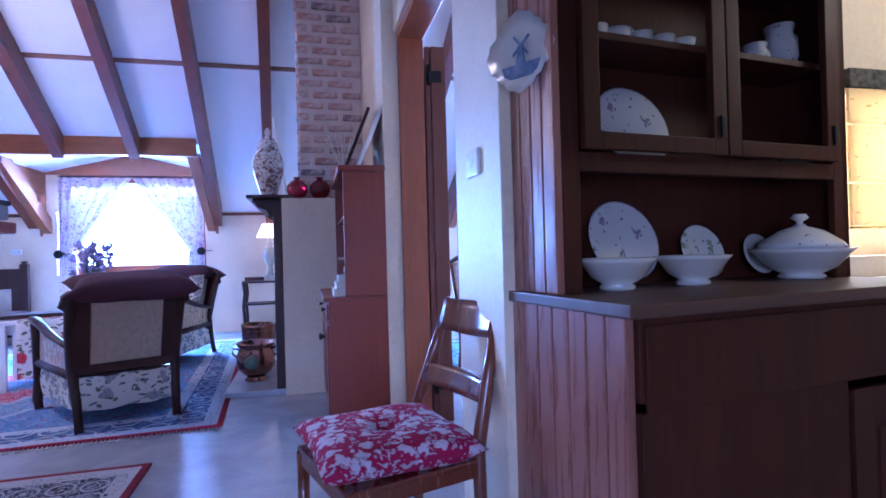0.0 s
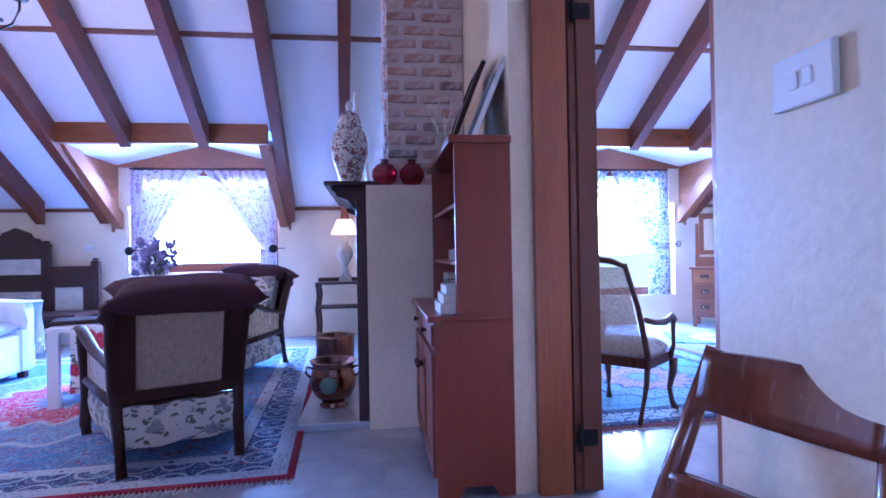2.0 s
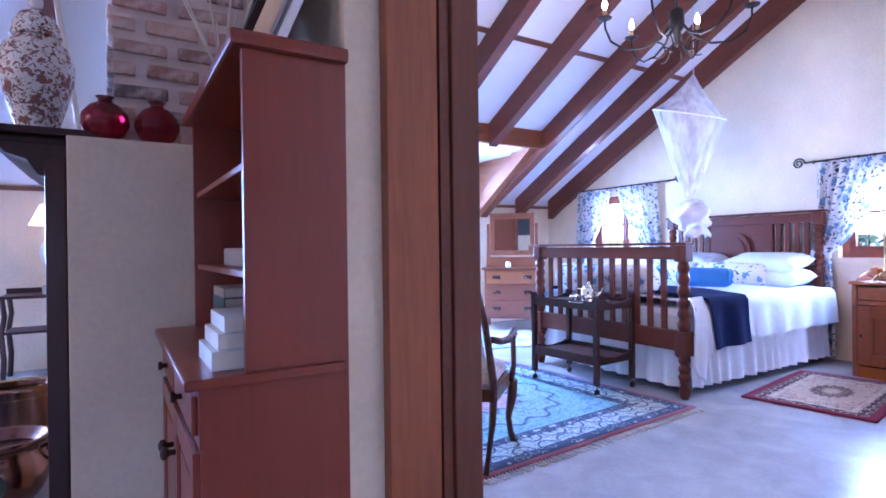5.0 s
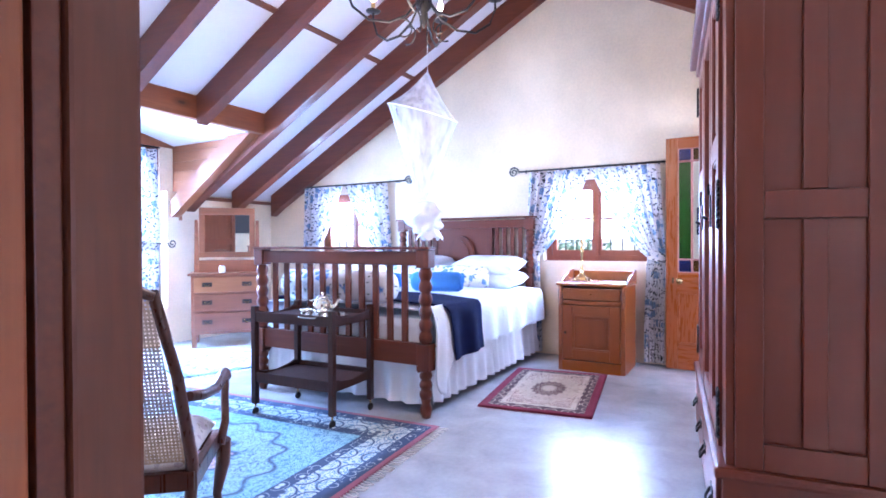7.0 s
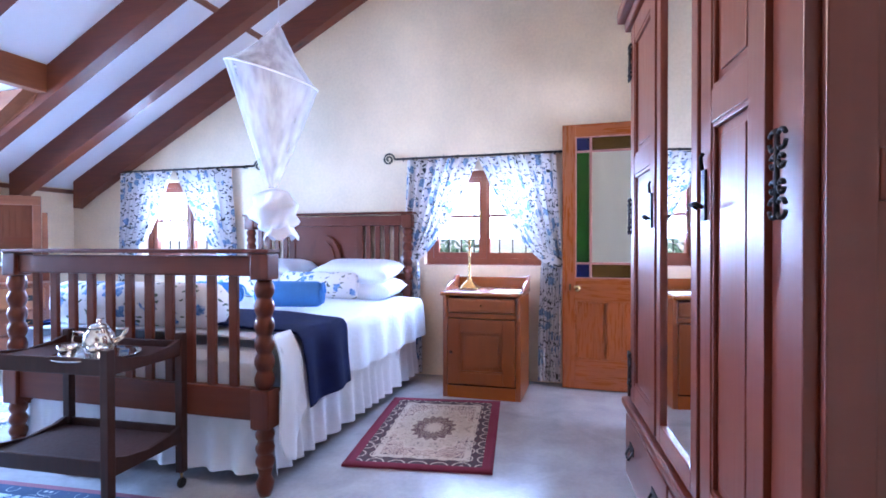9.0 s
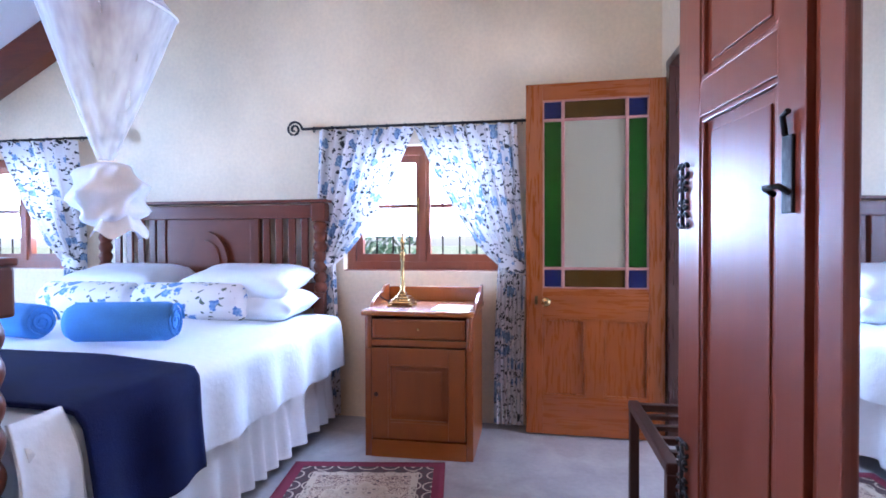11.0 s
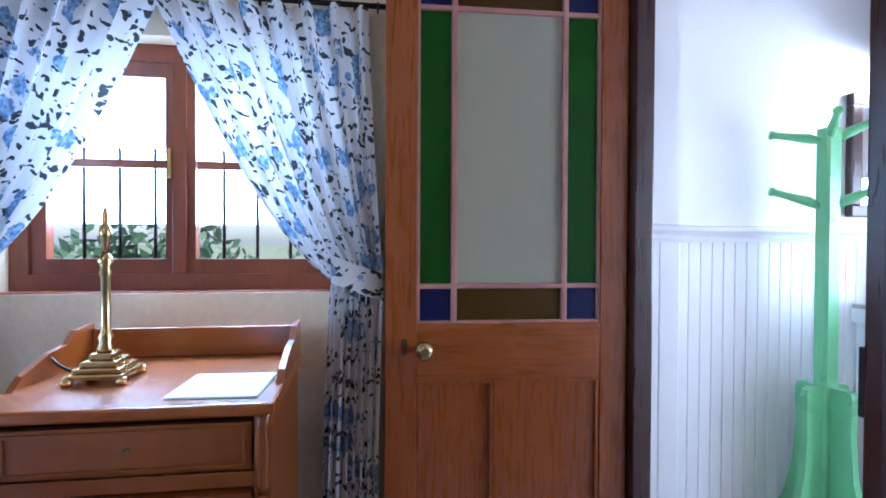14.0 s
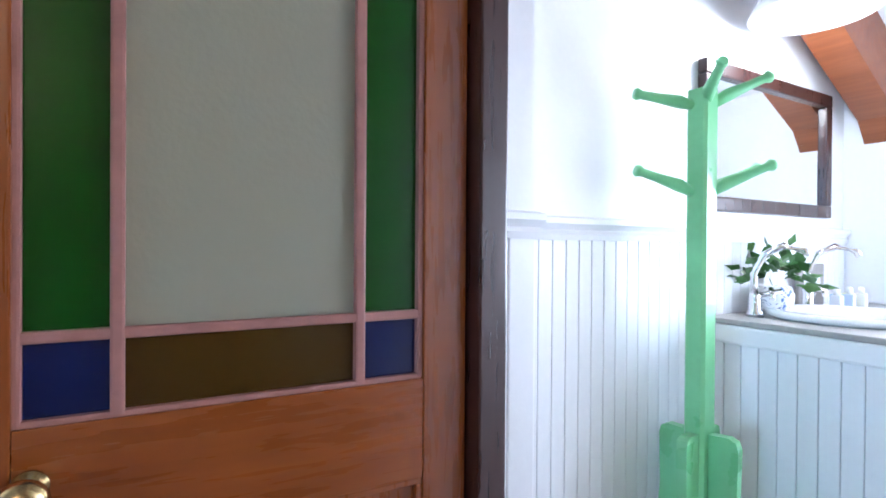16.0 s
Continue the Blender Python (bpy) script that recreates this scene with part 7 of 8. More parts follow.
def wardrobe():
    W, H, D = 1.50, 2.12, 0.42
    t = thing("wardrobe", pose(2.205, 2.442, 0, 0, 0, 186.3) @ pose(-W, 0, 0), "tall red mahogany wardrobe with a mirrored door", "wardrobe")
    # front looks along -y of its own; x runs from its right end (seen from the front) to its left
    part("plinth", box(0.0, W, 0.01, D, 0, 0.10, 0.004), MAHOGH, t)
    part("base_case", box(-0.015, W + 0.015, -0.02, D, 0.10, 0.405, 0.004), MAHOGH, t)
    part("waist_moulding", box(-0.035, W + 0.035, -0.045, D, 0.405, 0.44, 0.012), MAHOGH, t)
    for k in range(2):
        a, b = 0.02 + k * (W - 0.04) / 2, 0.02 + (k + 1) * (W - 0.04) / 2
        d = part("drawer", box(a + 0.01, b - 0.01, -0.036, -0.021, 0.13, 0.385, 0.005), MAHOGH, t)
        for x in (a + 0.16, b - 0.16):
            part("drop_handle", tube([(x - 0.03, -0.04, 0.28), (x - 0.03, -0.055, 0.25), (x + 0.03, -0.055, 0.25), (x + 0.03, -0.04, 0.28)], 0.005, 6), IRON, d, "black iron drop handle")
            part("handle_plate", box(x - 0.04, x + 0.04, -0.040, -0.036, 0.265, 0.30, 0.001), IRON, d)
    part("case", box(0.0, W, 0.012, D, 0.44, H - 0.10), MAHOG, t)
    for x0, x1 in ((0.0, 0.07), (0.52, 0.545), (0.995, 1.02), (W - 0.11, W)):
        part("stile", box(x0, x1, -0.012, 0.012, 0.44, H - 0.10, 0.003), MAHOG, t)
    for x0, x1 in ((0.072, 0.518), (1.022, W - 0.112)):
        framed_door(x0, x1, 0.455, H - 0.12, 0.0, 0.075, 0.024, 0.013, MAHOG, t, mid=1.42)
    d = part("mirror_door", box(0.60, 0.94, -0.0035, 0.0, 0.52, H - 0.20), MAHOG, t)
    for a, b, c, e, name in ((0.547, 0.60, 0.455, H - 0.12, "stile"), (0.94, 0.993, 0.455, H - 0.12, "stile"), (0.6004, 0.9396, 0.455, 0.52, "rail"), (0.6004, 0.9396, H - 0.20, H - 0.12, "rail")):
        part(name, box(a, b, -0.024, 0, c, e, 0.004), MAHOG, d)
    part("mirror", box(0.598, 0.942, -0.012, -0.004, 0.518, H - 0.198), MIRROR, d, "bevelled wardrobe mirror")
    # wrought hinges and latches
    for x in (W - 0.048, 0.071):
        for z in (0.58, 1.22, 1.86):
            bm = bmesh.new()
            for s in (-1, 1):
                for k, r in ((-1.35, 0.016), (1.35, 0.016), (-0.5, 0.010), (0.5, 0.010)):
                    c = z + 0.042 * k
                    bm_tube(bm, [(x + s * (0.015 + r * math.cos(b)), -0.029, c + r * math.sin(b)) for b in np.linspace(0.5, 6.0, 12)], 0.0042, 6)
            bm_tube(bm, [(x, -0.030, z - 0.075), (x, -0.030, z + 0.075)], 0.005, 6)
            part("strap_hinge", bm, IRON, t, "black wrought-iron butterfly hinge")
    for x in (1.06, 0.48):
        bm = box(x - 0.014, x + 0.014, -0.030, -0.024, 1.16, 1.28, 0.002)
        bm_tube(bm, [(x, -0.032, 1.28), (x - 0.004, -0.034, 1.31), (x + 0.012, -0.034, 1.315)], 0.005, 6)
        bm_tube(bm, [(x - 0.02, -0.036, 1.19), (x - 0.02, -0.052, 1.20), (x + 0.02, -0.052, 1.20), (x + 0.02, -0.036, 1.19)], 0.005, 6)
        part("latch", bm, IRON, t, "black wrought-iron latch")
    # panelled end
    em = pose(W, 0, 0, 0, 0, 90)
    bm = bmesh.new()
    for a, b, c, e in ((0.012, 0.085, 0.44, H - 0.10), (D - 0.09, D, 0.44, H - 0.10), (0.085, D - 0.09, 1.17, 1.25), (0.085, D - 0.09, 0.44, 0.52), (0.085, D - 0.09, H - 0.19, H - 0.10), (D / 2 - 0.03, D / 2 + 0.03, 1.252, H - 0.192), (D / 2 - 0.03, D / 2 + 0.03, 0.522, 1.168)):
        bm_box(bm, a, b, -0.018, -0.0005, c, e, 0.004)
    part("end_frame", bm, MAHOG, t, m=em)
    part("cornice", box(-0.05, W + 0.05, -0.065, D, H - 0.055, H, 0.012), MAHOGH, t)
    part("cornice_bed", box(-0.025, W + 0.025, -0.035, D, H - 0.10, H - 0.055, 0.010), MAHOGH, t)
    return t


wardrobe()
bk = thing("laundry_basket", pose(3.40, 2.34, 2.122), "white wicker basket on top of the wardrobe", "basket")
part("body", lathe([(0.12, 0), (0.15, 0.03), (0.165, 0.10), (0.15, 0.17), (0.14, 0.18)], None, 24), LINEN, bk)
for k in range(5):
    part("weave", tube([((0.14 + 0.025 * math.sin(0.6 * k + 0.4)) * math.cos(a), (0.14 + 0.025 * math.sin(0.6 * k + 0.4)) * math.sin(a), 0.02 + 0.035 * k + 0.006 * math.sin(a * 9)) for a in np.linspace(0, 6.283, 49)], 0.008, 5), WHITEPAINT, bk)


def luggage_rack():
    t = thing("luggage_rack", pose(4.28, 2.418, 0), "dark wooden slatted luggage rack by the wardrobe", "rack")
    for x in (-0.30, 0.30):
        for y in (-0.145, 0.145):
            part("leg", box(x - 0.018, x + 0.018, y - 0.018, y + 0.018, 0, 0.428, 0.004), DARKWOOD, t)
    for y in (-0.145, 0.145):
        part("long_rail", box(-0.318, 0.318, y - 0.02, y + 0.02, 0.428, 0.463, 0.006), DARKWOOD, t)
    for x in (-0.30, 0.30):
        part("end_rail", box(x - 0.018, x + 0.018, -0.125, 0.125, 0.426, 0.456, 0.005), DARKWOOD, t)
    for k in range(4):
        x = -0.18 + 0.12 * k
        part("slat", box(x - 0.016, x + 0.016, -0.125, 0.125, 0.432, 0.450, 0.004), DARKWOOD, t)
    return t


luggage_rack()


def dressing_chest():
    t = thing("dressing_chest", pose(4.45, 7.46, 0, 0, 0, -40), "walnut chest of drawers with a tilting mirror", "chest of drawers")
    W = 0.36
    part("case", box(-W, W, -0.20, 0.22, 0.14, 0.77, 0.005), WALNUT, t)
    part("top", box(-W - 0.03, W + 0.03, -0.225, 0.22, 0.77, 0.795, 0.006), WALNUT, t)
    for x in (-W + 0.03, W - 0.03):
        for y in (-0.17, 0.18):
            part("leg", box(x - 0.025, x + 0.025, y - 0.025, y + 0.025, 0, 0.14, 0.004), WALNUT, t)
    for z0, z1 in ((0.17, 0.37), (0.39, 0.57), (0.59, 0.755)):
        d = part("drawer", box(-W + 0.03, W - 0.03, -0.215, -0.20, z0, z1, 0.006), HONEYX if z0 > 0.5 else WALNUT, t)
        for x in (-0.2, 0.2):
            part("handle_plate", box(x - 0.05, x + 0.05, -0.219, -0.215, (z0 + z1) / 2 - 0.02, (z0 + z1) / 2 + 0.025, 0.001), IRON, d, "dark drop handle")
            part("drop_handle", tube([(x - 0.035, -0.222, (z0 + z1) / 2 + 0.01), (x, -0.235, (z0 + z1) / 2 - 0.015), (x + 0.035, -0.222, (z0 + z1) / 2 + 0.01)], 0.004, 6), BRASS, d)
    part("riser", box(-0.30, 0.30, 0.02, 0.20, 0.795, 0.93, 0.005), WALNUT, t)
    for x in (-0.32, 0.32):
        part("mirror_post", prism_y([(x - 0.03, 0.795), (x + 0.03, 0.795), (x + 0.022, 1.05), (x + 0.018, 1.38), (x - 0.018, 1.38), (x - 0.022, 1.05)], 0.08, 0.11), WALNUT, t)
    bm = bmesh.new()
    for a, b, c, d in ((-0.295, 0.295, 0.96, 1.02), (-0.295, 0.295, 1.44, 1.52), (-0.295, -0.235, 1.02, 1.44), (0.235, 0.295, 1.02, 1.44)):
        bm_box(bm, a, b, -0.015, 0.015, c, d, 0.005)
    mf = part("mirror_frame", bm, WALNUT, t, m=pose(0, 0.09, 0))
    part("mirror", box(-0.237, 0.237, -0.006, 0.002, 1.018, 1.442), MIRROR, mf, "tilting dressing mirror")
    return t


HONEYX = wood("pale_drawer_front", (0.22, 0.10, 0.04), (0.33, 0.17, 0.07), (0.42, 0.24, 0.11), 0.35, axis=0, knots=False)
dressing_chest()
solid("candle_jar", lathe([(0.03, 0), (0.035, 0.01), (0.035, 0.06), (0.028, 0.07), (0.028, 0.08)], pose(4.30, 7.36, 0.796)), CHINA, "small white candle jar on the chest", "jar")


def bedroom_chair():
    t = thing("cane_armchair", pose(1.337, 4.07, 0.013, 0, 0, -48.6) @ Matrix.Diagonal((0.80, 0.75, 1.0, 1.0)), "dark carved armchair with caned back and pale seat", "armchair")
    # faces +y
    W = 0.54
    for s in (-1, 1):
        x = s * W / 2
        part("back_post", tube([(x * 0.85, -0.10, 0), (x * 0.92, 0.0, 0.22), (x * 0.95, 0.02, 0.40), (x * 0.86, -0.10, 0.70), (x * 0.72, -0.25, 0.955)], [0.019, 0.022, 0.025, 0.022, 0.020], 8), CHAIRDARK, t)
        part("front_leg", tube([(x * 1.06, 0.56, 0.0), (x * 1.0, 0.52, 0.05), (x * 0.96, 0.50, 0.14), (x * 1.04, 0.53, 0.25), (x * 1.06, 0.52, 0.34)], [0.030, 0.020, 0.020, 0.034, 0.036], 8), CHAIRDARK, t, "carved cabriole leg")
        part("armrest", tube([(x * 0.95, -0.02, 0.62), (x * 1.05, 0.12, 0.595), (x * 1.12, 0.28, 0.585), (x * 1.14, 0.44, 0.61), (x * 1.12, 0.52, 0.585), (x * 1.08, 0.50, 0.54)], [0.016, 0.018, 0.021, 0.024, 0.024, 0.016], 8), CHAIRDARK, t)
        part("arm_post", tube([(x * 1.05, 0.45, 0.34), (x * 1.12, 0.48, 0.42), (x * 1.10, 0.50, 0.52), (x * 1.11, 0.50, 0.58)], [0.022, 0.018, 0.018, 0.02], 8), CHAIRDARK, t)
        part("side_rail", box(x * 0.96 - 0.018, x * 0.96 + 0.018, 0.0, 0.52, 0.32, 0.38, 0.006), CHAIRDARK, t)
    part("front_rail", box(-W / 2, W / 2, 0.49, 0.53, 0.31, 0.38, 0.008), CHAIRDARK, t)
    part("rear_rail", box(-W / 2, W / 2, -0.01, 0.03, 0.32, 0.38, 0.006), CHAIRDARK, t)
    part("crest", tube([(-W * 0.37, -0.25, 0.945), (-W * 0.2, -0.26, 0.975), (0, -0.265, 0.99), (W * 0.2, -0.26, 0.975), (W * 0.37, -0.25, 0.945)], [0.024, 0.03, 0.034, 0.03, 0.024], 8, 0.6), CHAIRDARK, t, "carved crest rail")
    part("back_cane", sheet(lambda u, v: Vector(((u - 0.5) * W * (0.88 - 0.20 * v), 0, v * 0.60)), 6, 6), CANE, t, "woven cane back", pose(0, 0.012, 0.40, 25.5))
    part("seat", pillow(W - 0.03, 0.52, 0.13, 14, pose(0, 0.26, 0.405), 0.03), PALEBROCADE, t, "pale brocade seat")
    return t


CHAIRDARK = wood("dark_chair_wood", (0.05, 0.02, 0.012), (0.09, 0.036, 0.02), (0.14, 0.058, 0.034), 0.3, axis=2, knots=False, coat=0.3)
PALEBROCADE = cloth("pale_brocade", (0.52, 0.49, 0.46), ((0.34, 0.30, 0.32), (0.44, 0.38, 0.38)), (0.36, 0.35, 0.30), 12.0, 0.0, 0.45)
bedroom_chair()

RUG_C = rug_material("pale_blue_oriental_pile", 1.08, 1.10, (0.26, 0.48, 0.58), (0.46, 0.54, 0.56), (0.04, 0.07, 0.14), ((0.07, 0.17, 0.29), (0.12, 0.27, 0.40)), (0.30, 0.11, 0.15), ((0.56, 0.38, 0.46), (0.30, 0.50, 0.60)), 0.9, 0.035, 1.15)
rug("bedroom_rug", 1.08, 1.10, pose(2.02, 5.02, 0, 0, 0, 4), RUG_C, "pale blue oriental rug with cream fringe", True)
RUG_D = rug_material("red_bordered_pile", 0.59, 0.375, (0.52, 0.42, 0.33), (0.055, 0.04, 0.045), (0.50, 0.42, 0.33), ((0.09, 0.03, 0.035), (0.07, 0.05, 0.06)), (0.17, 0.012, 0.040), ((0.11, 0.055, 0.055), (0.44, 0.36, 0.28)), 0.42, 0.13, 0.75)
rug("bedside_rug", 0.59, 0.375, pose(4.30, 3.69, 0, 0, 0, 8), RUG_D, "small beige medallion rug with crimson border")
rug("corner_rug", 0.60, 0.40, pose(3.85, 6.62, 0, 0, 0, -20), RUG_C, "small worn blue rug beside the bed", True)

# mosquito net gathered into a knot
net = thing("mosquito_net", pose(4.52, 4.93, 0), "white mosquito net on a hoop, knotted above the bed", "mosquito net")


def net_material():
    m, nt, p = nodes("white_netting")
    p.inputs["Base Color"].default_value = (0.86, 0.86, 0.90, 1)
    p.inputs["Roughness"].default_value = 0.9
    n = noise_tex(nt, coords(nt, (9, 9, 0.6)), 2.0, 2)
    a = ramp(nt, n, [(0.3, (0.27, 0.27, 0.27)), (0.7, (0.48, 0.48, 0.48))])
    nt.links.new(a, p.inputs["Alpha"])
    return m


NET = net_material()
R = 0.31


def hoop_at(a):
    """A point of the hoop, which hangs askew."""
    return Vector((R * math.cos(a), R * math.sin(a), 2.275 + 0.32 * R * math.sin(a)))


def cone(u, v):
    a = u * 2 * math.pi
    tip = Vector((0, -0.055, 2.645))
    p = tip.lerp(hoop_at(a), v)
    p.z -= 0.035 * math.sin(v * math.pi)
    return p


def bag(u, v):
    a = u * 2 * math.pi
    h = hoop_at(a)
    k = (1 - v) ** 0.92
    k = k * (1 + 0.05 * v * math.sin(a * 11)) + 0.085 * v * (1 + 0.25 * math.sin(a * 7))
    return Vector((h.x * k, h.y * k, h.z + (1.50 - h.z) * v))


def knot(u, v):
    a, b = u * 2 * math.pi, v * math.pi
    r = 0.135 + 0.032 * math.sin(a * 5 + b * 3) + 0.025 * math.sin(b * 7 + a)
    return Vector((r * math.cos(a) * math.sin(b), r * 1.08 * math.sin(a) * math.sin(b) - 0.02, 1.335 + 0.155 * math.cos(b)))


part("crown", sheet(cone, 36, 8), NET, net)
part("drape", sheet(bag, 54, 16), NET, net)
part("knot", sheet(knot, 36, 20), LINEN_NET := plain("bunched_netting", (0.80, 0.80, 0.84), 0.95, vary=0.08, relief=0.4), net, "bunched net knot")
part("tail", sheet(lambda u, v: Vector(((0.05 + 0.07 * v) * math.cos(u * 6.283), (0.05 + 0.07 * v) * math.sin(u * 6.283) - 0.07, 1.26 - 0.11 * v + 0.02 * math.sin(u * 30))), 40, 5), LINEN_NET, net)
part("hoop", tube([hoop_at(a) for a in np.linspace(0, 6.283, 41)], 0.006, 6), LINEN_NET, net)
part("cord", tube([(0, -0.055, 2.64), (0, -0.055, zc(4.875) - 0.005)], 0.003, 5), LINEN_NET, net)
chandelier(pose(2.96, 3.96, 2.42), 6, 0.43, "black wrought-iron chandelier with lit candle bulbs", zc(3.96) - 2.42 - 0.01)
lamp("chandelier_glow", "POINT", pose(2.86, 3.93, 2.10), 20, (1.0, 0.72, 0.42), 0.3)

# curtains of the gable windows and of the bedroom dormer
GX = XE - 0.075
GM = pose(GX, 0, 0, 0, 0, -90)
rod(pose(GX, 4.40, 1.822, 0, 0, -90), 1.45, (-1,))
curtain_pair(GM, -4.30, -3.06, 0.03, 0.98, 1.808, FLORAL_BLUE, "blue floral cotton curtain tied back at the window", tie_in=0.16, seeds=(4, 5), out=0.05, low=1.08, bulge=0.72)
rod(pose(GX, 7.40, 1.822, 0, 0, -90), 1.63, (1,))
curtain_pair(GM, -7.28, -6.03, 0.03, 0.98, 1.808, FLORAL_BLUE, "blue floral cotton curtain tied back at the window", tie_in=0.16, seeds=(6, 7), out=0.05, low=1.08, bulge=0.72)
rod(pose(2.30, WALL_N + 0.02, 2.17), 1.72, ())
curtain_pair(pose(0, WALL_N + 0.02, 0), 2.33, 4.00, 0.05, 1.10, 2.15, FLORAL_BLUE, "blue floral cotton curtain tied back at the dormer", tie_in=0.26, seeds=(8, 9))
hb = thing("holdback", pose(4.06, WALL_N - 0.06, 1.12), "black iron spiral curtain holdback", "holdback", "holdbacks")
part("arm", tube([(-0.14, 0, 0), (0.0, 0, 0)], 0.007, 6), IRON, hb)
part("spiral", tube([(0.05 + (0.05 - 0.04 * i / 25) * math.cos(i * 0.36 + 3.1), 0, (0.05 - 0.04 * i / 25) * math.sin(i * 0.36 + 3.1)) for i in range(26)], 0.007, 6), IRON, hb)
part("pin", tube([(0, 0, 0), (0, 0.06, 0)], 0.006, 6), IRON, hb)


# ---- bathroom ----
structure("bath_east_lining", box(XE - 0.012, XE - 0.001, 0.30, 2.188, 0, 3.0), BATHWHITE, "white painted bathroom wall", "wall")
bead = new("beadboard")
tagged(bead, "white tongue-and-groove panelling below a dado rail", "panelling", kind="structure")
bmb = box(XE - 0.022, XE - 0.012, 0, 0.0435, 0.14, 1.10, 0.003)
me = mesh_of("board", bmb, BATHWHITE)
for k in range(37):
    ob = new("board", me)
    ob.parent = bead
    ob.location = (0, 0.365 + 0.045 * k, 0)
rail_o = [(XE - 0.012, 1.095), (XE - 0.03, 1.095), (XE - 0.034, 1.11), (XE - 0.026, 1.12), (XE - 0.042, 1.135), (XE - 0.042, 1.148), (XE - 0.012, 1.155)]
part("dado_rail", prism_y(rail_o, 0.365, 2.03), BATHWHITE, bead)
part("skirting", box(XE - 0.030, XE - 0.012, 0.365, 2.03, 0.0, 0.14, 0.004), plain("grey_skirting", (0.30, 0.30, 0.29), 0.5), bead, "grey painted skirting")
pil = new("corner_boxing")
tagged(pil, "white boarded pipe boxing beside the bathroom door", "boxing", kind="structure")
part("core", box(5.47, XE - 0.012, 2.035, 2.186, 0, 2.6), BATHWHITE, pil)
for k in range(2):
    part("board", box(5.458, 5.47, 2.035 + 0.075 * k, 2.108 + 0.075 * k, 0.0, 1.10, 0.004), BATHWHITE, pil)
part("dado_rail", prism_y([(x - XE + 5.482, z) for x, z in rail_o], 2.02, 2.186), BATHWHITE, pil)


def coat_stand():
    t = thing("coat_stand", pose(5.40, 1.54, 0), "mint green painted wooden coat stand with pegs", "coat stand")
    o = [(-0.028, -0.020), (-0.020, -0.028), (0.020, -0.028), (0.028, -0.020), (0.028, 0.020), (0.020, 0.028), (-0.020, 0.028), (-0.028, 0.020)]
    part("post", bm_prism(bmesh.new(), o, lambda u, v, s: Vector((u, v, (0.10, 1.475)[s]))), GREENPAINT, t)
    def peg(z, a, rise, l=0.17):
        c, s = math.cos(radians(a)), math.sin(radians(a))
        pts = [(0.02, 0), (l * 0.35, rise * 0.35), (l * 0.7, rise * 0.7), (l * 0.93, rise * 0.93), (l, rise), (l + 0.008, rise * 1.04)]
        part("peg", tube([(c * r, s * r, z + h) for r, h in pts], [0.011, 0.017, 0.012, 0.011, 0.016, 0.012], 10), GREENPAINT, t)
    for a, z, rise in ((58, 1.435, 0.03), (-122, 1.435, 0.075), (150, 1.44, 0.075), (62, 1.215, 0.055), (-128, 1.215, 0.07), (-108, 1.215, 0.07)):
        peg(z, a, rise, 0.09 if a == 150 else 0.165)
    for k in range(4):
        a = radians(k * 90 + 10)
        m = pose(0, 0, 0, 0, 0, math.degrees(a))
        o = [(0.0285, 0.24), (0.0285, 0.615), (0.075, 0.618), (0.092, 0.610), (0.098, 0.590), (0.095, 0.46), (0.105, 0.33), (0.135, 0.21), (0.19, 0.10), (0.24, 0.03), (0.24, 0.0), (0.18, 0.0), (0.12, 0.08), (0.075, 0.17)]
        bm = bm_prism(bmesh.new(), o, lambda u, v, s: Vector((u, (-0.013, 0.013)[s], v)))
        part("foot", bm, GREENPAINT, t, m=m)
    return t


coat_stand()


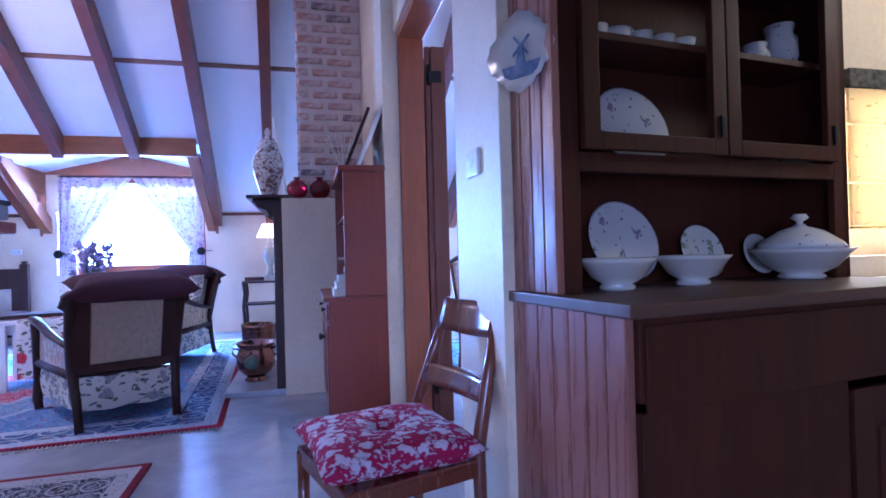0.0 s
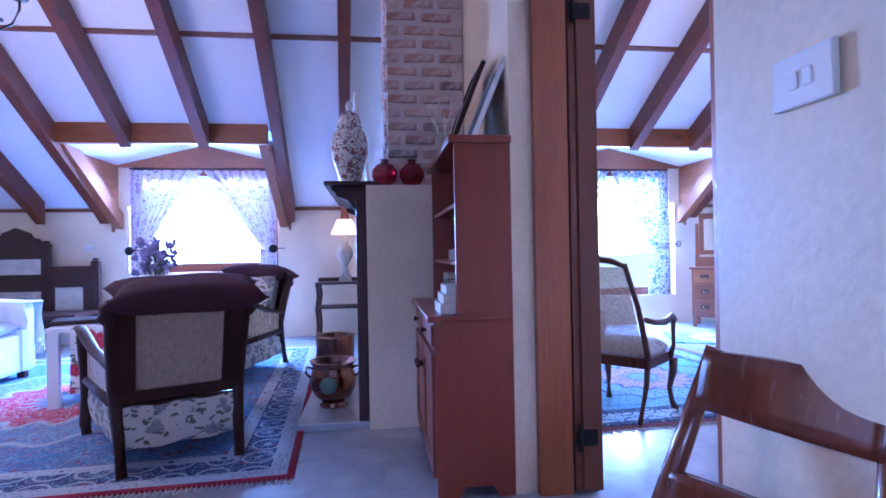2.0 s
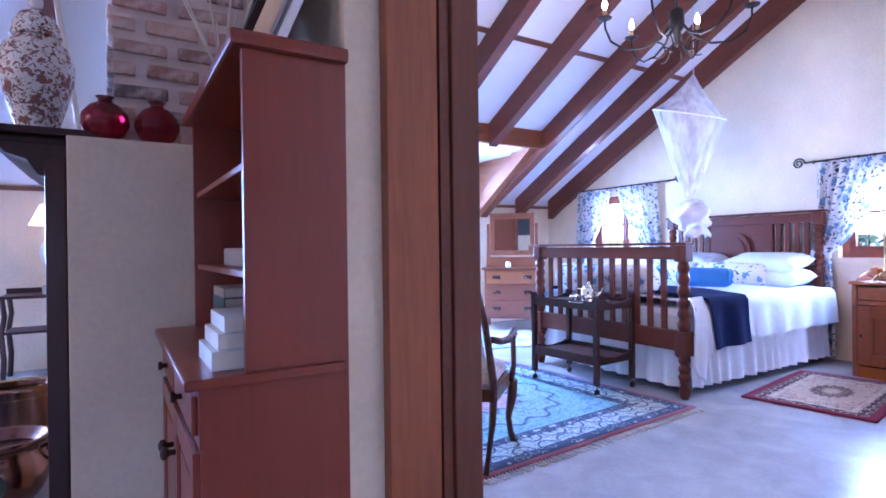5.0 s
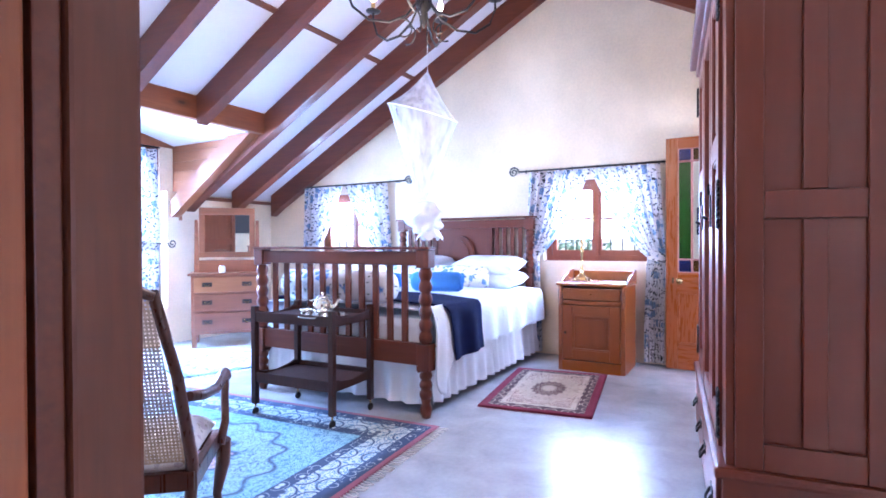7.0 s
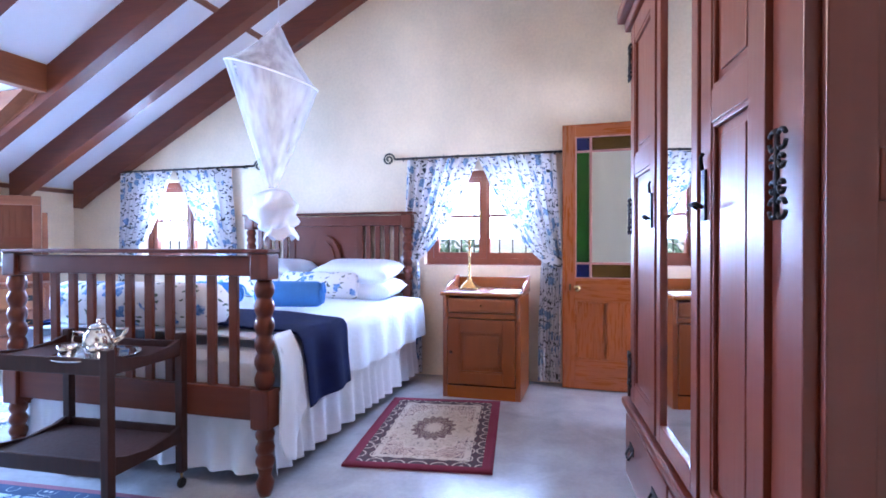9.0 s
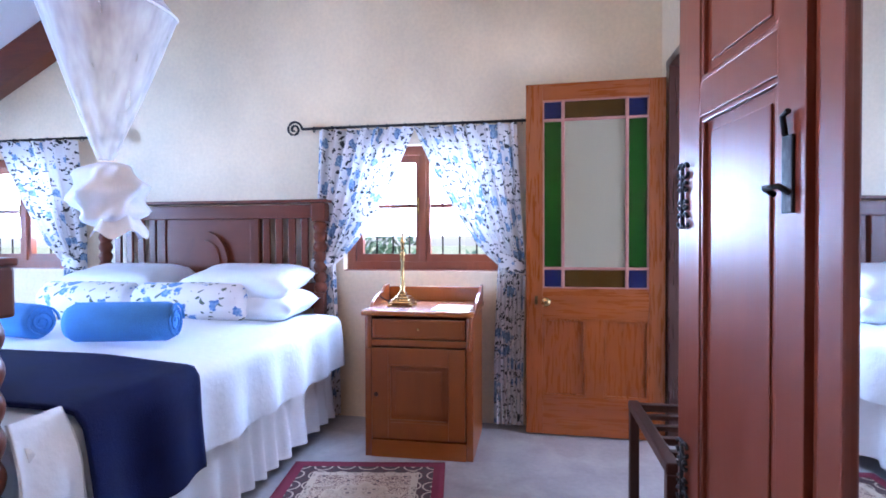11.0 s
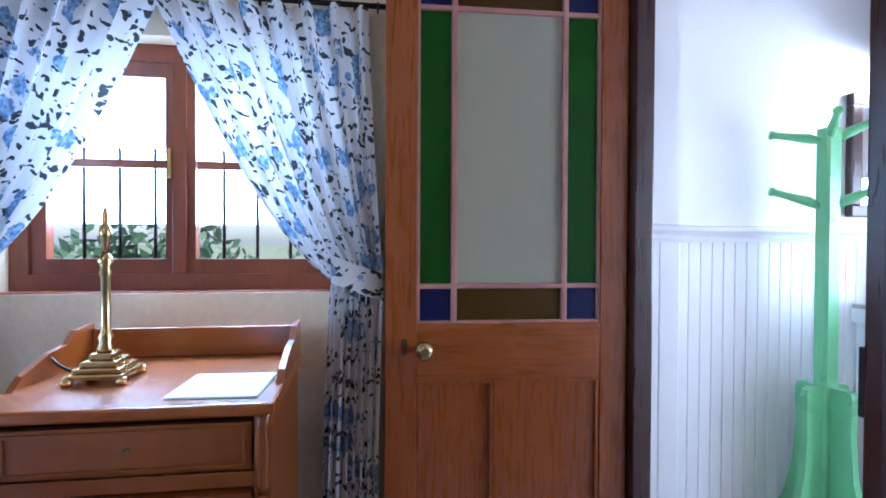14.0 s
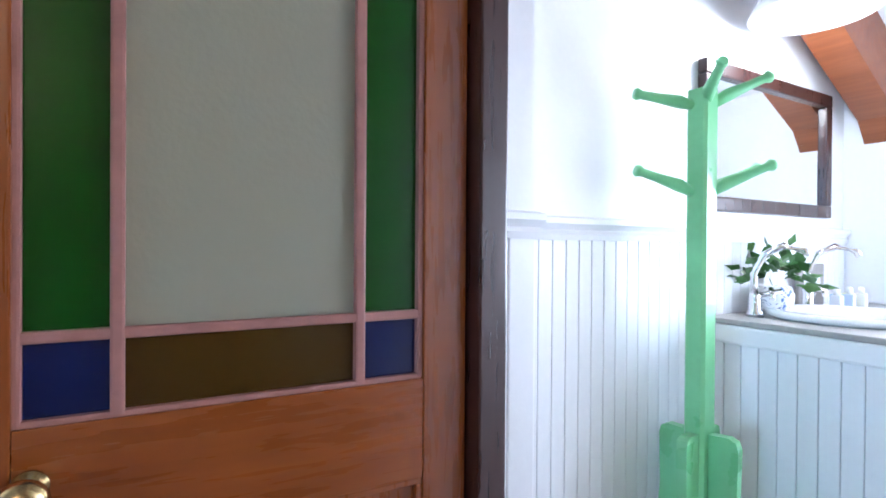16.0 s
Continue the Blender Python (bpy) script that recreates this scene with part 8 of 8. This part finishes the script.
def vanity():
    t = thing("vanity", pose(0, 0, 0), "white boarded vanity unit with grey top and round basin", "vanity")
    Y0, Y1, X0, X1 = 0.365, 1.29, 5.07, XE - 0.025
    part("case", box(X0 + 0.03, X1, Y0, Y1 - 0.03, 0, 0.82), BATHWHITE, t)
    for k in range(9):
        part("end_board", box(X0 + 0.03 + k * 0.05, X0 + 0.0785 + k * 0.05, Y1 - 0.03, Y1 - 0.02, 0.02, 0.80, 0.003), BATHWHITE, t)
    for k in range(17):
        part("front_board", box(X0 + 0.02, X0 + 0.03, Y0 + k * 0.05, Y0 + 0.0485 + k * 0.05, 0.02, 0.80, 0.003), BATHWHITE, t)
    part("edge_trim", box(X0, X1, Y0, Y1, 0.80, 0.855, 0.008), BATHWHITE, t)
    part("top", box(X0 + 0.005, X1, Y0, Y1 - 0.005, 0.855, 0.872, 0.004), plain("grey_stone_top", (0.42, 0.41, 0.40), 0.35, vary=0.2, scale=30), t, "grey stone top")
    b = part("basin", lathe([(0.20, 0.0), (0.215, 0.012), (0.21, 0.022), (0.18, 0.024), (0.165, 0.012), (0.15, 0.004), (0.02, 0.002)], pose(5.30, 0.98, 0.872), 40), CERAMIC, t, "white oval basin")
    for y, tapy in ((0.92, 1.16), (0.92, 0.84)):
        x = 5.47
        tp = part("tap", lathe([(0.024, 0), (0.024, 0.012), (0.016, 0.02), (0.015, 0.06), (0.018, 0.07)], pose(x, tapy, 0.872)), CHROME, t, "chrome swan-neck tap")
        part("spout", tube([(x, tapy, 0.93), (x + 0.005, tapy, 1.00), (x - 0.02, tapy - 0.01, 1.06), (x - 0.07, tapy - 0.02, 1.085), (x - 0.12, tapy - 0.03, 1.07), (x - 0.13, tapy - 0.032, 1.055)], 0.011), CHROME, tp)
        part("cross_handle", tube([(x - 0.04, tapy - 0.02, 0.925), (x - 0.02, tapy - 0.05, 0.955)], 0.008), CHROME, tp)
        part("cross_handle", tube([(x - 0.05, tapy - 0.05, 0.95), (x - 0.0, tapy - 0.02, 0.935)], 0.008), CHROME, tp)
    return t


CERAMIC = plain("glazed_ceramic", (0.85, 0.85, 0.85), 0.12, vary=0.02, relief=0.0, coat=0.5)
vanity()
pot = thing("potted_plant", pose(5.49, 1.02, 0.873), "leafy green plant in a blue and white pot", "plant")
part("pot", lathe([(0.04, 0), (0.055, 0.02), (0.06, 0.06), (0.05, 0.085), (0.045, 0.085)], None, 20), cloth("blue_white_glaze", (0.75, 0.76, 0.78), ((0.08, 0.14, 0.35), (0.2, 0.28, 0.5)), (0.2, 0.25, 0.4), 22.0, 0, 0.5), pot)
LEAF = plain("glossy_leaf", (0.045, 0.13, 0.025), 0.35, vary=0.45, scale=25)
bm = bmesh.new()
rnd = random.Random(12)
for i in range(70):
    a, e = rnd.uniform(0, 6.28), rnd.uniform(0.1, 1.3)
    d = Vector((math.cos(a) * math.cos(e), math.sin(a) * math.cos(e), math.sin(e)))
    c = Vector((0, 0, 0.08)) + d * rnd.uniform(0.05, 0.14)
    side = d.cross(Vector((rnd.uniform(-1, 1), rnd.uniform(-1, 1), 0.6))).normalized() * 0.022
    tip = d * 0.06 + Vector((0, 0, -0.015))
    v0, v1, v2, v3, v4 = (bm.verts.new(c), bm.verts.new(c + tip * 0.45 + side), bm.verts.new(c + tip), bm.verts.new(c + tip * 0.45 - side), bm.verts.new(c + tip * 0.5 + Vector((0, 0, 0.006))))
    for q4 in ((v0, v1, v4), (v1, v2, v4), (v2, v3, v4), (v3, v0, v4)):
        bm.faces.new(q4)
part("leaves", bm, LEAF, pot, "glossy green leaves")
for i, c in enumerate(((0.75, 0.76, 0.78), (0.25, 0.42, 0.62), (0.55, 0.62, 0.74), (0.78, 0.74, 0.30), (0.80, 0.80, 0.80))):
    bt = thing("toiletry_bottle", pose(5.42 + 0.02 * (i % 2), 0.76 - 0.045 * i, 0.873), "small toiletry bottle with a white cap", "bottle", "toiletries")
    part("body", box(-0.016, 0.016, -0.014, 0.014, 0, 0.05, 0.004), plain("bottle_plastic", c, 0.35, vary=0.05), bt)
    part("cap", lathe([(0.010, 0.05), (0.009, 0.07), (0.003, 0.072)], None, 12), WHITEPLASTIC, bt)
hs = thing("heart_plaque", pose(5.530, 0.70, 0.873), "grey wooden plaque with a carved heart", "plaque")
part("board", box(-0.008, 0.008, -0.09, 0.09, 0, 0.15, 0.006), plain("grey_wood", (0.30, 0.28, 0.27), 0.7, vary=0.3), hs)
heart = [(0.045 * math.sin(a) ** 3, 0.075 + 0.0032 * (13 * math.cos(a) - 5 * math.cos(2 * a) - 2 * math.cos(3 * a) - math.cos(4 * a))) for a in np.linspace(0, 6.283, 28)[:-1]]
part("heart", prism_x(heart, -0.014, -0.008), WHITEPAINT, hs)

mf = thing("bath_mirror", pose(0, 0, 0), "wall mirror in a dark wooden frame above the vanity", "mirror")
bm = bmesh.new()
MY0, MY1, MZ0, MZ1, MX = 0.525, 1.31, 1.19, 1.645, XE - 0.013
for a, b, c, d in ((MY0, MY1, MZ0, MZ0 + 0.045), (MY0, MY1, MZ1 - 0.045, MZ1), (MY0, MY0 + 0.045, MZ0 + 0.045, MZ1 - 0.045), (MY1 - 0.045, MY1, MZ0 + 0.045, MZ1 - 0.045)):
    bm_box(bm, MX - 0.03, MX, a, b, c, d, 0.006)
part("frame", bm, DARKFRAME, mf)
part("glass", box(MX - 0.014, MX - 0.006, MY0 + 0.043, MY1 - 0.043, MZ0 + 0.043, MZ1 - 0.043), MIRROR, mf, "mirror glass")
pl = thing("bath_pendant", pose(5.36, 1.07, 1.76), "white enamel pendant lamp shade in the bathroom", "lamp")
part("shade", lathe([(0.165, 0), (0.17, 0.004), (0.15, 0.05), (0.07, 0.12), (0.03, 0.15), (0.025, 0.17)], None, 30), plain("white_enamel", (0.84, 0.84, 0.82), 0.25, vary=0.02), pl)
part("cord", tube([(0, 0, 0.17), (0, 0, zc(1.07) - 2.04)], 0.004, 6), WHITEPLASTIC, pl)
part("bulb", lathe([(0.02, 0.05), (0.03, 0.02), (0.02, -0.002), (0.004, -0.006)], None, 14), BULB, pl, "lit bulb")
lamp("bath_bulb", "POINT", pose(5.36, 1.07, 1.72), 7, (1.0, 0.93, 0.82), 0.05)

# shrubs and trees outside the gable windows
FOLIAGE = plain("garden_leaves", (0.07, 0.13, 0.05), 0.6, vary=0.5, scale=3)


def shrub(x, y, z, r, n, seed):
    t = thing("garden_tree", pose(x, y, -3.0), "leafy green garden tree outside the window", "tree", "garden trees")
    rnd = random.Random(seed)
    part("trunk", tube([(0, 0, 0), (0.1, 0.05, (z + 3) * 0.5), (0, 0.1, z + 3)], [0.16, 0.11, 0.06]), plain("bark", (0.10, 0.07, 0.05), 0.9), t)
    bm = bmesh.new()
    for i in range(n):
        d = Vector((rnd.gauss(0, 1), rnd.gauss(0, 1), rnd.gauss(0, 0.7))).normalized() * r * rnd.uniform(0.35, 1.0) ** 0.5
        c = d + Vector((0, 0, z + 3))
        u = Vector((rnd.uniform(-1, 1), rnd.uniform(-1, 1), rnd.uniform(-1, 1))).normalized() * 0.16
        w = u.cross(Vector((rnd.uniform(-1, 1), rnd.uniform(-1, 1), rnd.uniform(-1, 1)))).normalized() * 0.07
        bm.faces.new([bm.verts.new(c - u), bm.verts.new(c + w), bm.verts.new(c + u), bm.verts.new(c - w)])
    part("crown", bm, FOLIAGE, t)


shrub(12.5, 3.6, -0.75, 1.8, 1900, 1)
shrub(14.0, 6.8, -0.4, 2.1, 1900, 2)
shrub(15.0, 1.4, -0.6, 1.9, 1600, 3)
shrub(13.2, 5.2, -0.9, 1.7, 1600, 4)

# bricks of the chimney, each laid on its own
BRICK = brick_material()
bmesh_brick = [mesh_of("brick", box(-0.095, 0.095, -0.012, 0.012, -0.027, 0.027, 0.008), BRICK), mesh_of("brick", box(-0.043, 0.043, -0.012, 0.012, -0.027, 0.027, 0.008), BRICK)]
rnd = random.Random(21)
z, row = 1.52, 0
while z < zc(CY0) - 0.06:
    x = CX0 + (0.0 if row % 2 == 0 else -0.115)
    while x < CX1 - 0.02:
        a, b = max(x, CX0), min(x + 0.21, CX1)
        if b - a > 0.05:
            ob = new("brick", bmesh_brick[0 if b - a > 0.15 else 1])
            ob.parent = chimney
            s = (b - a) / (0.21 if b - a > 0.15 else 0.10)
            ob.matrix_basis = pose((a + b) / 2, CY0 + 0.004 + rnd.uniform(-0.004, 0.003), z, 0, rnd.uniform(-2, 2), 0) @ Matrix.Diagonal((s, 1, rnd.uniform(0.85, 1.0), 1))
        x += 0.23
    y = CY0 + (0.03 if row % 2 else 0.14)
    while y < CY1 - 0.05:
        ob = new("brick", bmesh_brick[0])
        ob.parent = chimney
        s = min(1.0, (CY1 - y) / 0.21)
        ob.matrix_basis = pose(CX0 + 0.004 + rnd.uniform(-0.004, 0.003), y + 0.105 * s, z, 0, rnd.uniform(-2, 2), 90) @ Matrix.Diagonal((s, 1, rnd.uniform(0.85, 1.0), 1))
        y += 0.23
    z += 0.088
    row += 1
